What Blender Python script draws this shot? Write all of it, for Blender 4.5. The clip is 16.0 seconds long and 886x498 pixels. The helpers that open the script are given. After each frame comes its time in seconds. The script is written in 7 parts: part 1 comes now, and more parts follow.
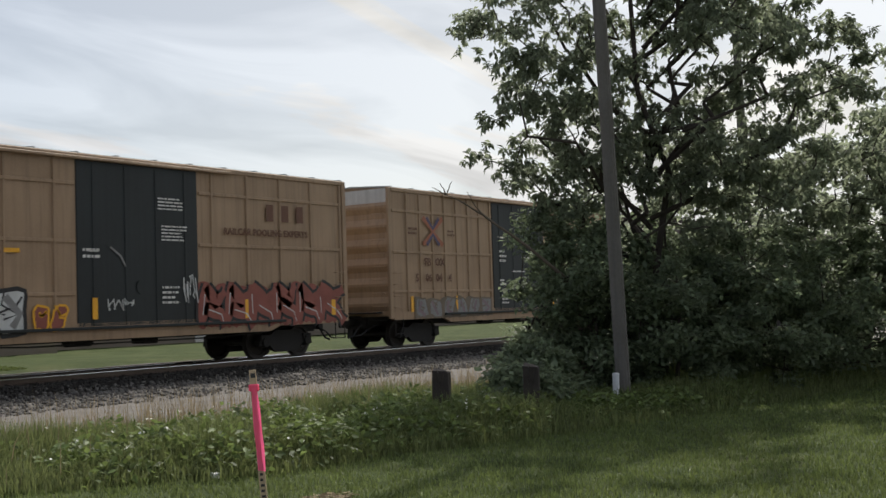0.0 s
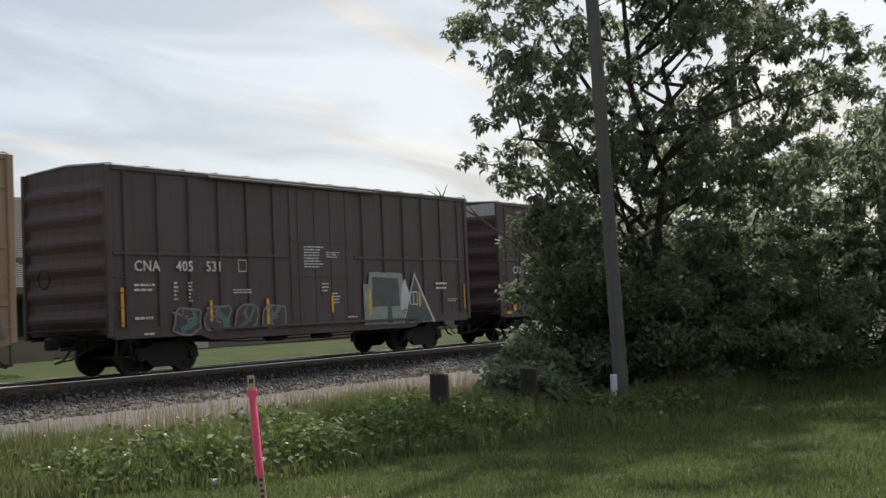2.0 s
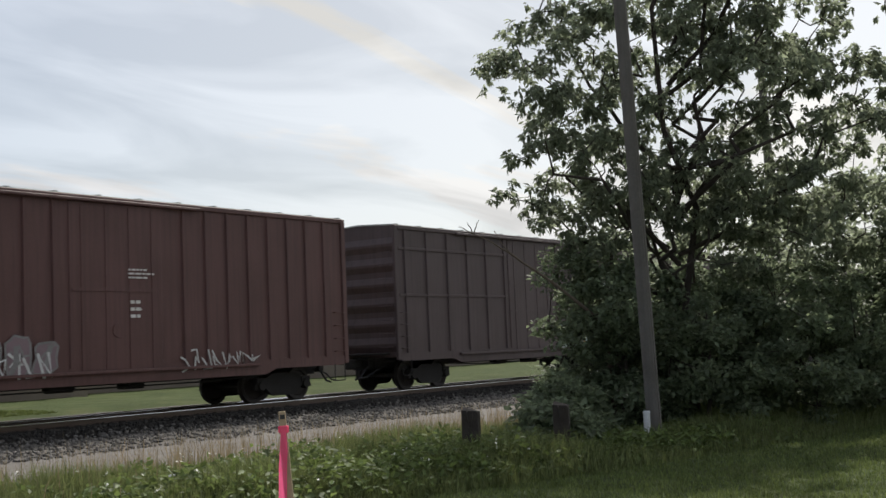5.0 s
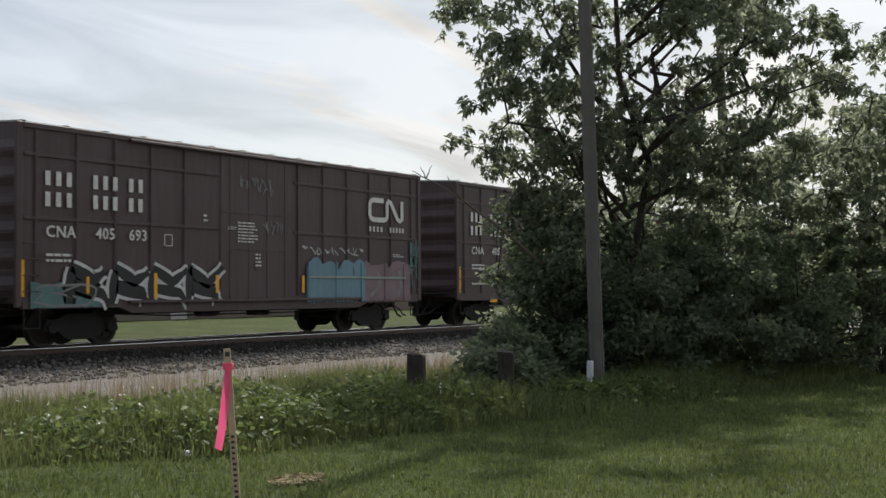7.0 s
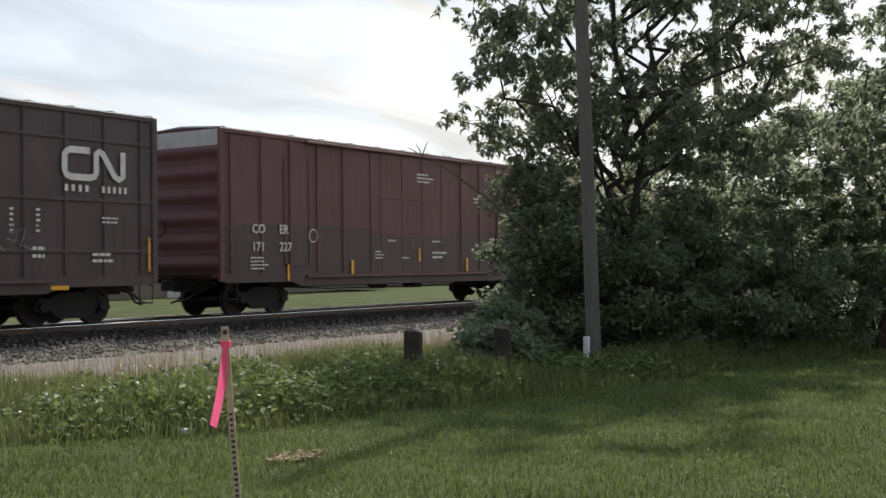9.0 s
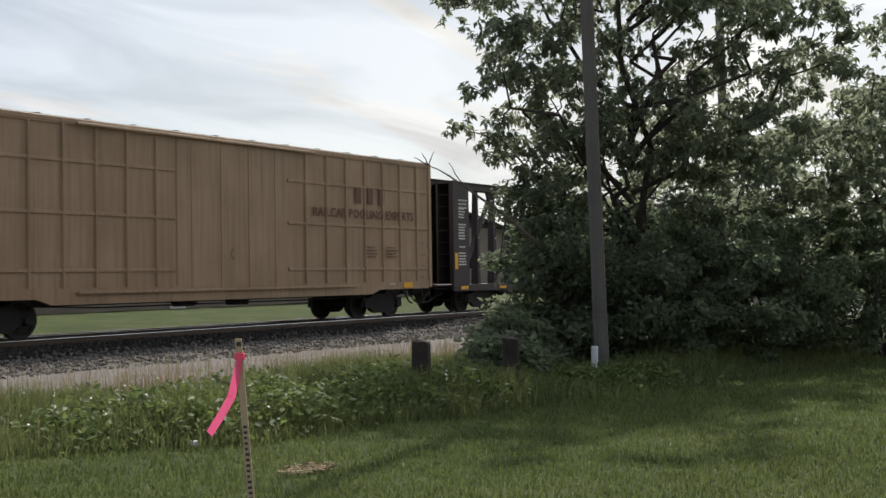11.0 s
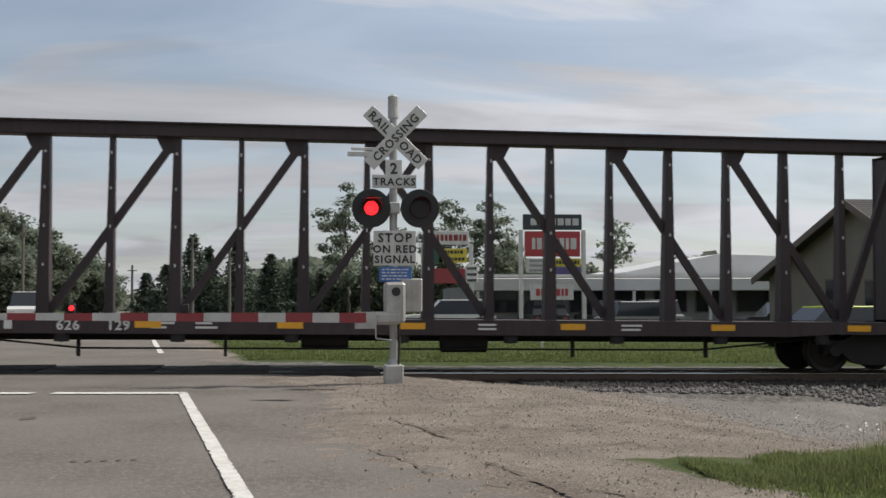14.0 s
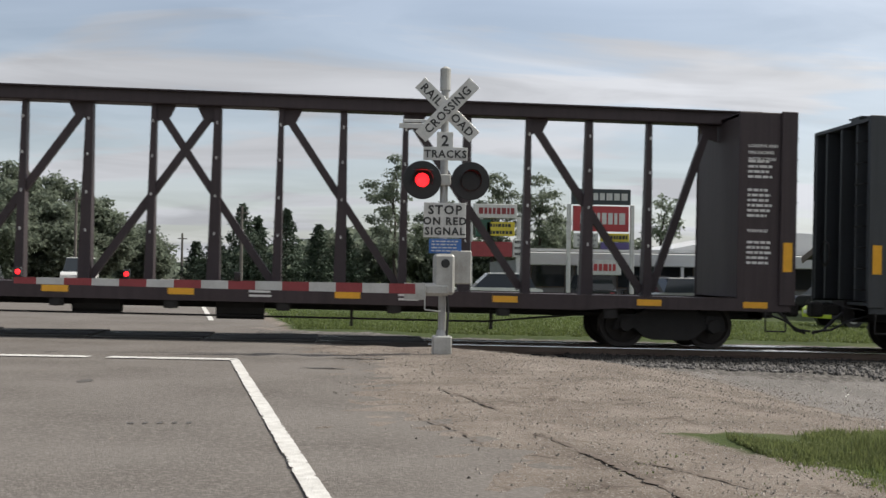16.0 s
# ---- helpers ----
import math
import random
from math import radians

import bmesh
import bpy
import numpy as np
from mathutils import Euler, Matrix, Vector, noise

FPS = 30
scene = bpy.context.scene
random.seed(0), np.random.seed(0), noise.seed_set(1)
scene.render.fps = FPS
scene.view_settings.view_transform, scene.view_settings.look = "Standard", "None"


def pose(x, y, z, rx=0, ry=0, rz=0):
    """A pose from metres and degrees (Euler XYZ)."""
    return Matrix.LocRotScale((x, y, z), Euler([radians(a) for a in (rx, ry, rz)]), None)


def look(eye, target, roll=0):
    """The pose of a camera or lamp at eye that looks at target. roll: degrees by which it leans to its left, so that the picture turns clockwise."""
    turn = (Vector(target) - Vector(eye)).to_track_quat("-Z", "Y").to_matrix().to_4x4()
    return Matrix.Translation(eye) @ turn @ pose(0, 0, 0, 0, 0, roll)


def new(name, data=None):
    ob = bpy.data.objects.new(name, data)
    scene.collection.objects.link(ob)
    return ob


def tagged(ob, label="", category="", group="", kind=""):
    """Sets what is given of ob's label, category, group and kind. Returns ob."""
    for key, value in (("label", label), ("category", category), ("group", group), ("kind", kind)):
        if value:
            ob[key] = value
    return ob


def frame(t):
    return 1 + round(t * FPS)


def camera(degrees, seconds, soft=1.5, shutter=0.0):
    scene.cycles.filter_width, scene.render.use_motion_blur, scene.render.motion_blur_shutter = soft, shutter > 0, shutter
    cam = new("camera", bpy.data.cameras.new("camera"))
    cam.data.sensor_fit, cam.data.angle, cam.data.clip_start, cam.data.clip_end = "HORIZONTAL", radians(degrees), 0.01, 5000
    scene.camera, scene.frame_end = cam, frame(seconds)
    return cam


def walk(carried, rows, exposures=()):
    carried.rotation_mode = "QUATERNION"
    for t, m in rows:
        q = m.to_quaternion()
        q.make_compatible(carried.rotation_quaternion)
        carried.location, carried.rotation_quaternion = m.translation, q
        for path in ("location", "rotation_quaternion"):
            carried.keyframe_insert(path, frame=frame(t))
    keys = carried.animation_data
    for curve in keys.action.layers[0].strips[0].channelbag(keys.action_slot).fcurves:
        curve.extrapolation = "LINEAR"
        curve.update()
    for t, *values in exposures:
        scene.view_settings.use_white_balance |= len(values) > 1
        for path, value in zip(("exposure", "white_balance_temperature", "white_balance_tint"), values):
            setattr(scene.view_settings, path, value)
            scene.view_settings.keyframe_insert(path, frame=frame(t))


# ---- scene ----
TRACK_Y, RAIL_Z, GRADE = 23.8, -0.06, -0.0113     # track centre line, rail top at x = 0, fall along x
SPEED = 14.9                                        # the train runs towards -x

cam = camera(41.27, 16.0, soft=1.5, shutter=0.08)
# t, yaw, pitch, roll, x, y, z
PATH = [
    (0.0, -55.64, 2.25, 2.17, 0.001, -0.001, 1.250), (0.5, -55.69, 2.57, 2.21, 0.001, -0.001, 1.250),
    (1.0, -56.51, 2.63, 2.64, 0.004, -0.003, 1.250), (1.5, -56.69, 2.70, 2.41, -0.001, -0.001, 1.250),
    (2.0, -55.81, 2.40, 2.82, -0.003, 0.002, 1.250), (2.5, -54.82, 2.01, 3.48, -0.002, 0.001, 1.250),
    (3.0, -54.20, 2.65, 3.53, -0.002, 0.001, 1.250), (3.5, -53.48, 4.08, 3.84, -0.001, 0.001, 1.250),
    (4.0, -53.18, 4.46, 3.84, -0.001, 0.001, 1.250),
    (6.5, -56.67, 2.49, 0.62, 0.001, -0.000, 1.250), (7.0, -56.75, 1.44, 0.64, 0.003, -0.001, 1.250),
    (7.5, -56.79, 0.59, 0.57, 0.002, -0.000, 1.250), (8.0, -56.66, 0.02, 0.38, 0.001, -0.000, 1.250),
    (8.5, -56.56, -0.02, 0.57, -0.000, -0.000, 1.250), (9.0, -56.94, 0.31, 0.96, -0.003, 0.000, 1.250),
    (9.5, -57.82, 0.58, 0.69, 0.001, -0.001, 1.250),
    (12.0, -53.49, 1.60, 3.05, 0.001, 0.203, 1.266), (12.5, -39.85, 2.43, 0.25, -0.031, 0.233, 1.275),
    (13.0, -25.61, 2.12, -0.47, -0.031, 0.216, 1.283), (13.5, -13.92, 2.49, -0.54, -0.010, 0.179, 1.262),
    (14.0, -6.95, 2.58, 0.18, 0.011, 0.153, 1.268), (14.5, -4.24, 1.56, 3.68, -0.027, 0.116, 1.247),
    (15.0, -4.01, 1.56, 3.11, -0.041, 0.085, 1.255), (15.5, -4.37, 1.44, 1.06, -0.046, 0.069, 1.256),
    (16.0, -4.71, 1.25, -0.85, -0.044, 0.080, 1.255)]
walk(cam, [(t, pose(x, y, z, 90 + p, r, w)) for t, w, p, r, x, y, z in PATH],
     exposures=[(0.0, 0.20), (4.0, 0.26), (6.5, 0.16), (7.0, 0.22), (7.5, 0.42), (8.0, 0.54), (8.5, 0.58), (9.0, 0.45), (9.5, 0.34), (12.0, 0.20), (12.5, 0.05), (13.5, 0.10), (14.5, 0.28), (16.0, 0.36)])

# ---------------------------------------------------------------- light
SUN_AZ, SUN_EL = (0.972, 0.235), 48.0          # towards the sun on the ground, degrees above it
SKY_STRENGTH, SUN_STRENGTH = 0.10, 3.6


def build_world():
    w = bpy.data.worlds.new("sky")
    w.use_nodes = True
    scene.world = w
    n, ln = w.node_tree.nodes, w.node_tree.links
    n.clear()
    out, bg = n.new("ShaderNodeOutputWorld"), n.new("ShaderNodeBackground")
    sky = n.new("ShaderNodeTexSky")
    sky.sky_type, sky.sun_disc = "NISHITA", False
    sky.sun_elevation = radians(SUN_EL)
    sky.sun_rotation = math.atan2(SUN_AZ[0], SUN_AZ[1])
    sky.air_density, sky.dust_density, sky.ozone_density = 1.0, 1.0, 1.6
    co = n.new("ShaderNodeTexCoord")
    sep = n.new("ShaderNodeSeparateXYZ")
    ln.new(co.outputs["Generated"], sep.inputs[0])
    # clouds lie on a flat sheet: divide the direction by its height
    up = n.new("ShaderNodeMath"); up.operation = "MAXIMUM"; up.inputs[1].default_value = 0.0
    ln.new(sep.outputs["Z"], up.inputs[0])
    up2 = n.new("ShaderNodeMath"); up2.operation = "ADD"; up2.inputs[1].default_value = 0.16
    ln.new(up.outputs[0], up2.inputs[0])
    flat = n.new("ShaderNodeCombineXYZ")
    for i, axis in enumerate("XY"):
        dv = n.new("ShaderNodeMath"); dv.operation = "DIVIDE"
        ln.new(sep.outputs[axis], dv.inputs[0]); ln.new(up2.outputs[0], dv.inputs[1])
        ln.new(dv.outputs[0], flat.inputs[i])
    mp = n.new("ShaderNodeMapping")
    mp.inputs["Rotation"].default_value = (0, 0, radians(-25))
    mp.inputs["Scale"].default_value = (0.6, 1.7, 1.0)
    mp.inputs["Location"].default_value = (3.1, 0.7, 0)
    ln.new(flat.outputs[0], mp.inputs[0])
    big = n.new("ShaderNodeTexNoise")
    big.inputs["Scale"].default_value, big.inputs["Detail"].default_value = 1.0, 10.0
    big.inputs["Roughness"].default_value, big.inputs["Distortion"].default_value = 0.56, 0.55
    ln.new(mp.outputs[0], big.inputs["Vector"])
    ramp = n.new("ShaderNodeValToRGB")
    ramp.color_ramp.elements[0].position, ramp.color_ramp.elements[1].position = 0.40, 0.57
    ln.new(big.outputs[0], ramp.inputs[0])
    # thin veil everywhere, thicker towards the horizon
    veil = n.new("ShaderNodeMapRange")
    veil.inputs["From Min"].default_value, veil.inputs["From Max"].default_value = 0.0, 0.42
    veil.inputs["To Min"].default_value, veil.inputs["To Max"].default_value = 0.62, 0.30
    ln.new(sep.outputs["Z"], veil.inputs["Value"])
    both = n.new("ShaderNodeMath"); both.operation = "MAXIMUM"
    ln.new(ramp.outputs[0], both.inputs[0])
    # sunlit cloud: brighter towards the sun
    sdir = Vector((SUN_AZ[0] * math.cos(radians(SUN_EL)), SUN_AZ[1] * math.cos(radians(SUN_EL)), math.sin(radians(SUN_EL)))).normalized()
    dot = n.new("ShaderNodeVectorMath"); dot.operation = "DOT_PRODUCT"; dot.inputs[1].default_value = sdir
    ln.new(co.outputs["Generated"], dot.inputs[0])
    lit = n.new("ShaderNodeMapRange")
    lit.inputs["From Min"].default_value, lit.inputs["From Max"].default_value = 0.25, 1.0
    lit.inputs["To Min"].default_value, lit.inputs["To Max"].default_value = CLOUD_DARK, CLOUD_LIT
    ln.new(dot.outputs["Value"], lit.inputs["Value"])
    # thick parts of the cloud are greyer
    fine = n.new("ShaderNodeTexNoise")
    fine.inputs["Scale"].default_value, fine.inputs["Detail"].default_value, fine.inputs["Distortion"].default_value = 1.7, 9.0, 0.8
    mp2 = n.new("ShaderNodeMapping")
    mp2.inputs["Rotation"].default_value, mp2.inputs["Scale"].default_value, mp2.inputs["Location"].default_value = (0, 0, radians(-20)), (0.7, 1.3, 1.0), (7.3, 2.2, 0)
    ln.new(flat.outputs[0], mp2.inputs[0]); ln.new(mp2.outputs[0], fine.inputs["Vector"])
    grey = n.new("ShaderNodeMapRange")
    grey.inputs["From Min"].default_value, grey.inputs["From Max"].default_value = 0.36, 0.60
    grey.inputs["To Min"].default_value, grey.inputs["To Max"].default_value = 0.80, 1.10
    ln.new(fine.outputs[0], grey.inputs["Value"])
    both_lit = n.new("ShaderNodeMath"); both_lit.operation = "MULTIPLY"
    ln.new(lit.outputs[0], both_lit.inputs[0]); ln.new(grey.outputs[0], both_lit.inputs[1])
    warm = n.new("ShaderNodeMapRange")
    warm.inputs["From Min"].default_value, warm.inputs["From Max"].default_value = 0.45, 0.8
    ln.new(dot.outputs["Value"], warm.inputs["Value"])
    # the veil is thicker round the sun
    thick = n.new("ShaderNodeMath"); thick.operation = "MULTIPLY_ADD"; thick.inputs[1].default_value = 0.26
    ln.new(warm.outputs[0], thick.inputs[0]); ln.new(veil.outputs[0], thick.inputs[2])
    ln.new(thick.outputs[0], both.inputs[1])
    tone = n.new("ShaderNodeMix"); tone.data_type = "RGBA"
    tone.inputs[6].default_value, tone.inputs[7].default_value = (0.955, 0.98, 1.04, 1), (1.0, 0.985, 0.945, 1)
    ln.new(warm.outputs[0], tone.inputs[0])
    col = n.new("ShaderNodeVectorMath"); col.operation = "SCALE"
    ln.new(tone.outputs[2], col.inputs[0])
    ln.new(both_lit.outputs[0], col.inputs["Scale"])
    mix = n.new("ShaderNodeMix"); mix.data_type = "RGBA"
    ln.new(both.outputs[0], mix.inputs[0])
    ln.new(sky.outputs[0], mix.inputs[6]); ln.new(col.outputs[0], mix.inputs[7])
    ln.new(mix.outputs[2], bg.inputs[0])
    bg.inputs[1].default_value = SKY_STRENGTH
    ln.new(bg.outputs[0], out.inputs[0])


CLOUD_DARK, CLOUD_LIT = 4.5, 9.1
build_world()
sun = new("sun", bpy.data.lights.new("sun", "SUN"))
sun.data.energy, sun.data.angle, sun.data.color = SUN_STRENGTH, radians(1.2), (1.0, 0.95, 0.86)
sun.matrix_world = look((SUN_AZ[0] * 40, SUN_AZ[1] * 40, 40 * math.tan(radians(SUN_EL))), (0, 0, 0))


# ---------------------------------------------------------------- materials
def material(name, colour, rough=0.6, metal=0.0, grain=(30.0, 0.25), stains=(1.2, 0.25), bump=0.0, bump_scale=60.0, dark=(0.5, 0.45, 0.4),
             emit=0.0, island=0.0, streaks=0.0, spec=0.5, translucent=0.0, object_random=0.0):
    """A procedural surface: base colour with fine grain and larger stains towards a darker tone, fine relief."""
    m = bpy.data.materials.new(name)
    m.use_nodes = True
    n, ln = m.node_tree.nodes, m.node_tree.links
    b = n["Principled BSDF"]
    b.inputs["Roughness"].default_value, b.inputs["Metallic"].default_value = rough, metal
    b.inputs["Specular IOR Level"].default_value = spec
    co = n.new("ShaderNodeTexCoord")
    src = co.outputs["Object"]

    def noise_of(scale, detail=4.0, stretch=None):
        t = n.new("ShaderNodeTexNoise")
        t.inputs["Scale"].default_value, t.inputs["Detail"].default_value = scale, detail
        if stretch:
            mp = n.new("ShaderNodeMapping"); mp.inputs["Scale"].default_value = stretch
            ln.new(src, mp.inputs[0]); ln.new(mp.outputs[0], t.inputs["Vector"])
        else:
            ln.new(src, t.inputs["Vector"])
        return t.outputs[0]

    def mixed(fac_socket, amount, a_socket, a_col, b_col, lo=0.35, hi=0.7):
        r = n.new("ShaderNodeMapRange")
        r.inputs["From Min"].default_value, r.inputs["From Max"].default_value = lo, hi
        r.inputs["To Max"].default_value = amount
        ln.new(fac_socket, r.inputs["Value"])
        x = n.new("ShaderNodeMix"); x.data_type = "RGBA"
        ln.new(r.outputs[0], x.inputs[0])
        if a_socket is None:
            x.inputs[6].default_value = (*a_col, 1)
        else:
            ln.new(a_socket, x.inputs[6])
        x.inputs[7].default_value = (*b_col, 1)
        return x.outputs[2]

    c = None
    darker = tuple(v * d for v, d in zip(colour, dark))
    lighter = tuple(min(1.0, v * 1.25 + 0.01) for v in colour)
    c = mixed(noise_of(stains[0], 6.0), stains[1], c, colour, darker)
    c = mixed(noise_of(grain[0], 3.0), grain[1], c, colour, lighter, 0.45, 0.7)
    if streaks:
        c = mixed(noise_of(3.0, 5.0, (3.0, 3.0, 0.12)), streaks, c, colour, tuple(v * 0.45 for v in colour), 0.45, 0.75)
    if island or object_random:
        rnd = n.new("ShaderNodeNewGeometry").outputs["Random Per Island"] if island else n.new("ShaderNodeObjectInfo").outputs["Random"]
        h = n.new("ShaderNodeHueSaturation")
        v = n.new("ShaderNodeMapRange"); k = island or object_random
        v.inputs["To Min"].default_value, v.inputs["To Max"].default_value = 1 - k, 1 + k
        ln.new(rnd, v.inputs["Value"]); ln.new(v.outputs[0], h.inputs["Value"]); ln.new(c, h.inputs["Color"])
        c = h.outputs[0]
    ln.new(c, b.inputs["Base Color"])
    if bump:
        bp = n.new("ShaderNodeBump"); bp.inputs["Strength"].default_value = bump; bp.inputs["Distance"].default_value = 0.02
        ln.new(noise_of(bump_scale, 5.0), bp.inputs["Height"]); ln.new(bp.outputs[0], b.inputs["Normal"])
    if emit:
        ln.new(c, b.inputs["Emission Color"]); b.inputs["Emission Strength"].default_value = emit
    if translucent:
        tr = n.new("ShaderNodeBsdfTranslucent"); mx = n.new("ShaderNodeMixShader"); mx.inputs[0].default_value = translucent
        h2 = n.new("ShaderNodeHueSaturation"); h2.inputs["Value"].default_value = 1.5; h2.inputs["Hue"].default_value = 0.485
        ln.new(c, h2.inputs["Color"]); ln.new(h2.outputs[0], tr.inputs[0])
        ln.new(b.outputs[0], mx.inputs[1]); ln.new(tr.outputs[0], mx.inputs[2])
        ln.new(mx.outputs[0], n["Material Output"].inputs[0])
    return m


# ---------------------------------------------------------------- mesh helpers
class Mesher:
    """Collects boxes, tubes and sheets into one mesh."""
    def __init__(self):
        self.v, self.f = [], []

    def add(self, verts, faces, m=None):
        k = len(self.v)
        self.v += [tuple(m @ Vector(p)) for p in verts] if m is not None else [tuple(p) for p in verts]
        self.f += [tuple(i + k for i in f) for f in faces]
        return self

    def box(self, x0, x1, y0, y1, z0, z1, m=None):
        return self.add([(x0, y0, z0), (x1, y0, z0), (x1, y1, z0), (x0, y1, z0), (x0, y0, z1), (x1, y0, z1), (x1, y1, z1), (x0, y1, z1)],
                        [(3, 2, 1, 0), (4, 5, 6, 7), (0, 1, 5, 4), (1, 2, 6, 5), (2, 3, 7, 6), (3, 0, 4, 7)], m)

    def bevelled(self, x0, x1, y0, y1, z0, z1, c=0.02, m=None):
        """A box with chamfered edges."""
        bm = bmesh.new()
        bmesh.ops.create_cube(bm, size=1.0)
        for v in bm.verts:
            v.co = ((x0 + x1) / 2 + v.co.x * (x1 - x0), (y0 + y1) / 2 + v.co.y * (y1 - y0), (z0 + z1) / 2 + v.co.z * (z1 - z0))
        bmesh.ops.bevel(bm, geom=bm.edges[:], offset=c, segments=1, affect="EDGES")
        bm.verts.index_update()
        self.add([v.co.copy() for v in bm.verts], [[v.index for v in f.verts] for f in bm.faces], m)
        bm.free()
        return self

    def tube(self, a, b, r0, r1=None, n=8, caps=True):
        r1 = r0 if r1 is None else r1
        a, b = Vector(a), Vector(b)
        q = (b - a).to_track_quat("Z", "Y").to_matrix()
        vs = [a + q @ Vector((math.cos(2 * math.pi * i / n) * r0, math.sin(2 * math.pi * i / n) * r0, 0)) for i in range(n)]
        vs += [b + q @ Vector((math.cos(2 * math.pi * i / n) * r1, math.sin(2 * math.pi * i / n) * r1, 0)) for i in range(n)]
        fs = [(i, (i + 1) % n, n + (i + 1) % n, n + i) for i in range(n)]
        if caps:
            fs += [tuple(range(n - 1, -1, -1)), tuple(range(n, 2 * n))]
        return self.add(vs, fs)

    def path(self, pts, radii, n=7):
        for p, q, r, s in zip(pts, pts[1:], radii, radii[1:]):
            self.tube(p, q, r, s, n)
        return self

    def prism(self, outline, y0, y1, m=None):
        """An outline in x and z, from y0 to y1."""
        n = len(outline)
        vs = [(x, y0, z) for x, z in outline] + [(x, y1, z) for x, z in outline]
        fs = [tuple(range(n)), tuple(range(2 * n - 1, n - 1, -1))] + [(i, n + i, n + (i + 1) % n, (i + 1) % n) for i in range(n)]
        return self.add(vs, fs, m)

    def lathe(self, profile, n=20, m=None):
        """A profile of (radius, height) turned round z."""
        vs = [(r * math.cos(2 * math.pi * i / n), r * math.sin(2 * math.pi * i / n), z) for r, z in profile for i in range(n)]
        fs = [(j * n + i, j * n + (i + 1) % n, (j + 1) * n + (i + 1) % n, (j + 1) * n + i) for j in range(len(profile) - 1) for i in range(n)]
        return self.add(vs, fs, m)

    def mesh(self, name, mat, smooth=False):
        me = bpy.data.meshes.new(name)
        me.from_pydata(self.v, [], self.f)
        me.materials.append(mat)
        if smooth:
            me.shade_smooth()
        me.update()
        return me


def part(name, mb, mat, parent=None, label="", smooth=False):
    ob = new(name, mb.mesh(name, mat, smooth) if isinstance(mb, Mesher) else mb)
    if parent is not None:
        ob.parent = parent
    if label:
        ob["label"] = label
    return ob


def thing(name, label, category, group="", kind="", at=None):
    ob = new(name)
    ob.empty_display_size = 0.2
    if at is not None:
        ob.matrix_basis = at
    return tagged(ob, label, category, group, kind)


def text_mesh(name, words, size, mat, align="LEFT", spacing=1.0, thick=0.004, bold=0.0):
    """Lettering in the built-in font, standing in the x-z plane and facing -y."""
    cu = bpy.data.curves.new(name, "FONT")
    cu.body, cu.size, cu.align_x, cu.extrude, cu.space_character, cu.offset, cu.resolution_u = words, size, align, thick, spacing, bold, 2
    tmp = bpy.data.objects.new(name, cu)
    scene.collection.objects.link(tmp)
    me = bpy.data.meshes.new_from_object(tmp.evaluated_get(bpy.context.evaluated_depsgraph_get()))
    bpy.data.objects.remove(tmp)
    me.transform(pose(0, 0, 0, 90, 0, 0))
    me.materials.clear()
    me.materials.append(mat)
    return me


def smooth(a, b, x):
    k = np.clip((np.asarray(x, float) - a) / (b - a), 0, 1)
    return k * k * (3 - 2 * k)


def track_z(x):
    return RAIL_Z + GRADE * np.asarray(x, float)


def road_line(y):
    """The white edge line of the road."""
    return 0.77 - 0.139 * np.asarray(y, float)


def ground_z(x, y):
    x, y = np.asarray(x, float), np.asarray(y, float)
    lawn = -0.02 * np.clip(x, 0, 60) - 0.10 * smooth(1, 6, x)
    low = (-0.59 - 0.01505 * x) * smooth(2.5, 9, x)
    z = lawn + (low - lawn) * smooth(9, 14, y)
    crown = track_z(x) - 0.19 + 0.15 * (1 - smooth(0.5, 2.0, x)) * smooth(-14, -11, x)
    foot = 20.0 - 1.7 * smooth(1.7, 3.2, x) * (1 - smooth(8, 12, x))
    z = z + (crown - z) * smooth(0, 1, (y - foot) / 2.3)
    far = -0.012 * np.clip(x, -40, 90) - 0.03
    z = z + (far - z) * smooth(25.3, 28.5, y)
    fade = 1 - smooth(70, 160, np.hypot(x, y))
    return z * fade - 0.05 * (1 - fade)


def on_track(x):
    return pose(x, TRACK_Y, float(track_z(x)), 0, math.degrees(-math.atan(GRADE)), 0)


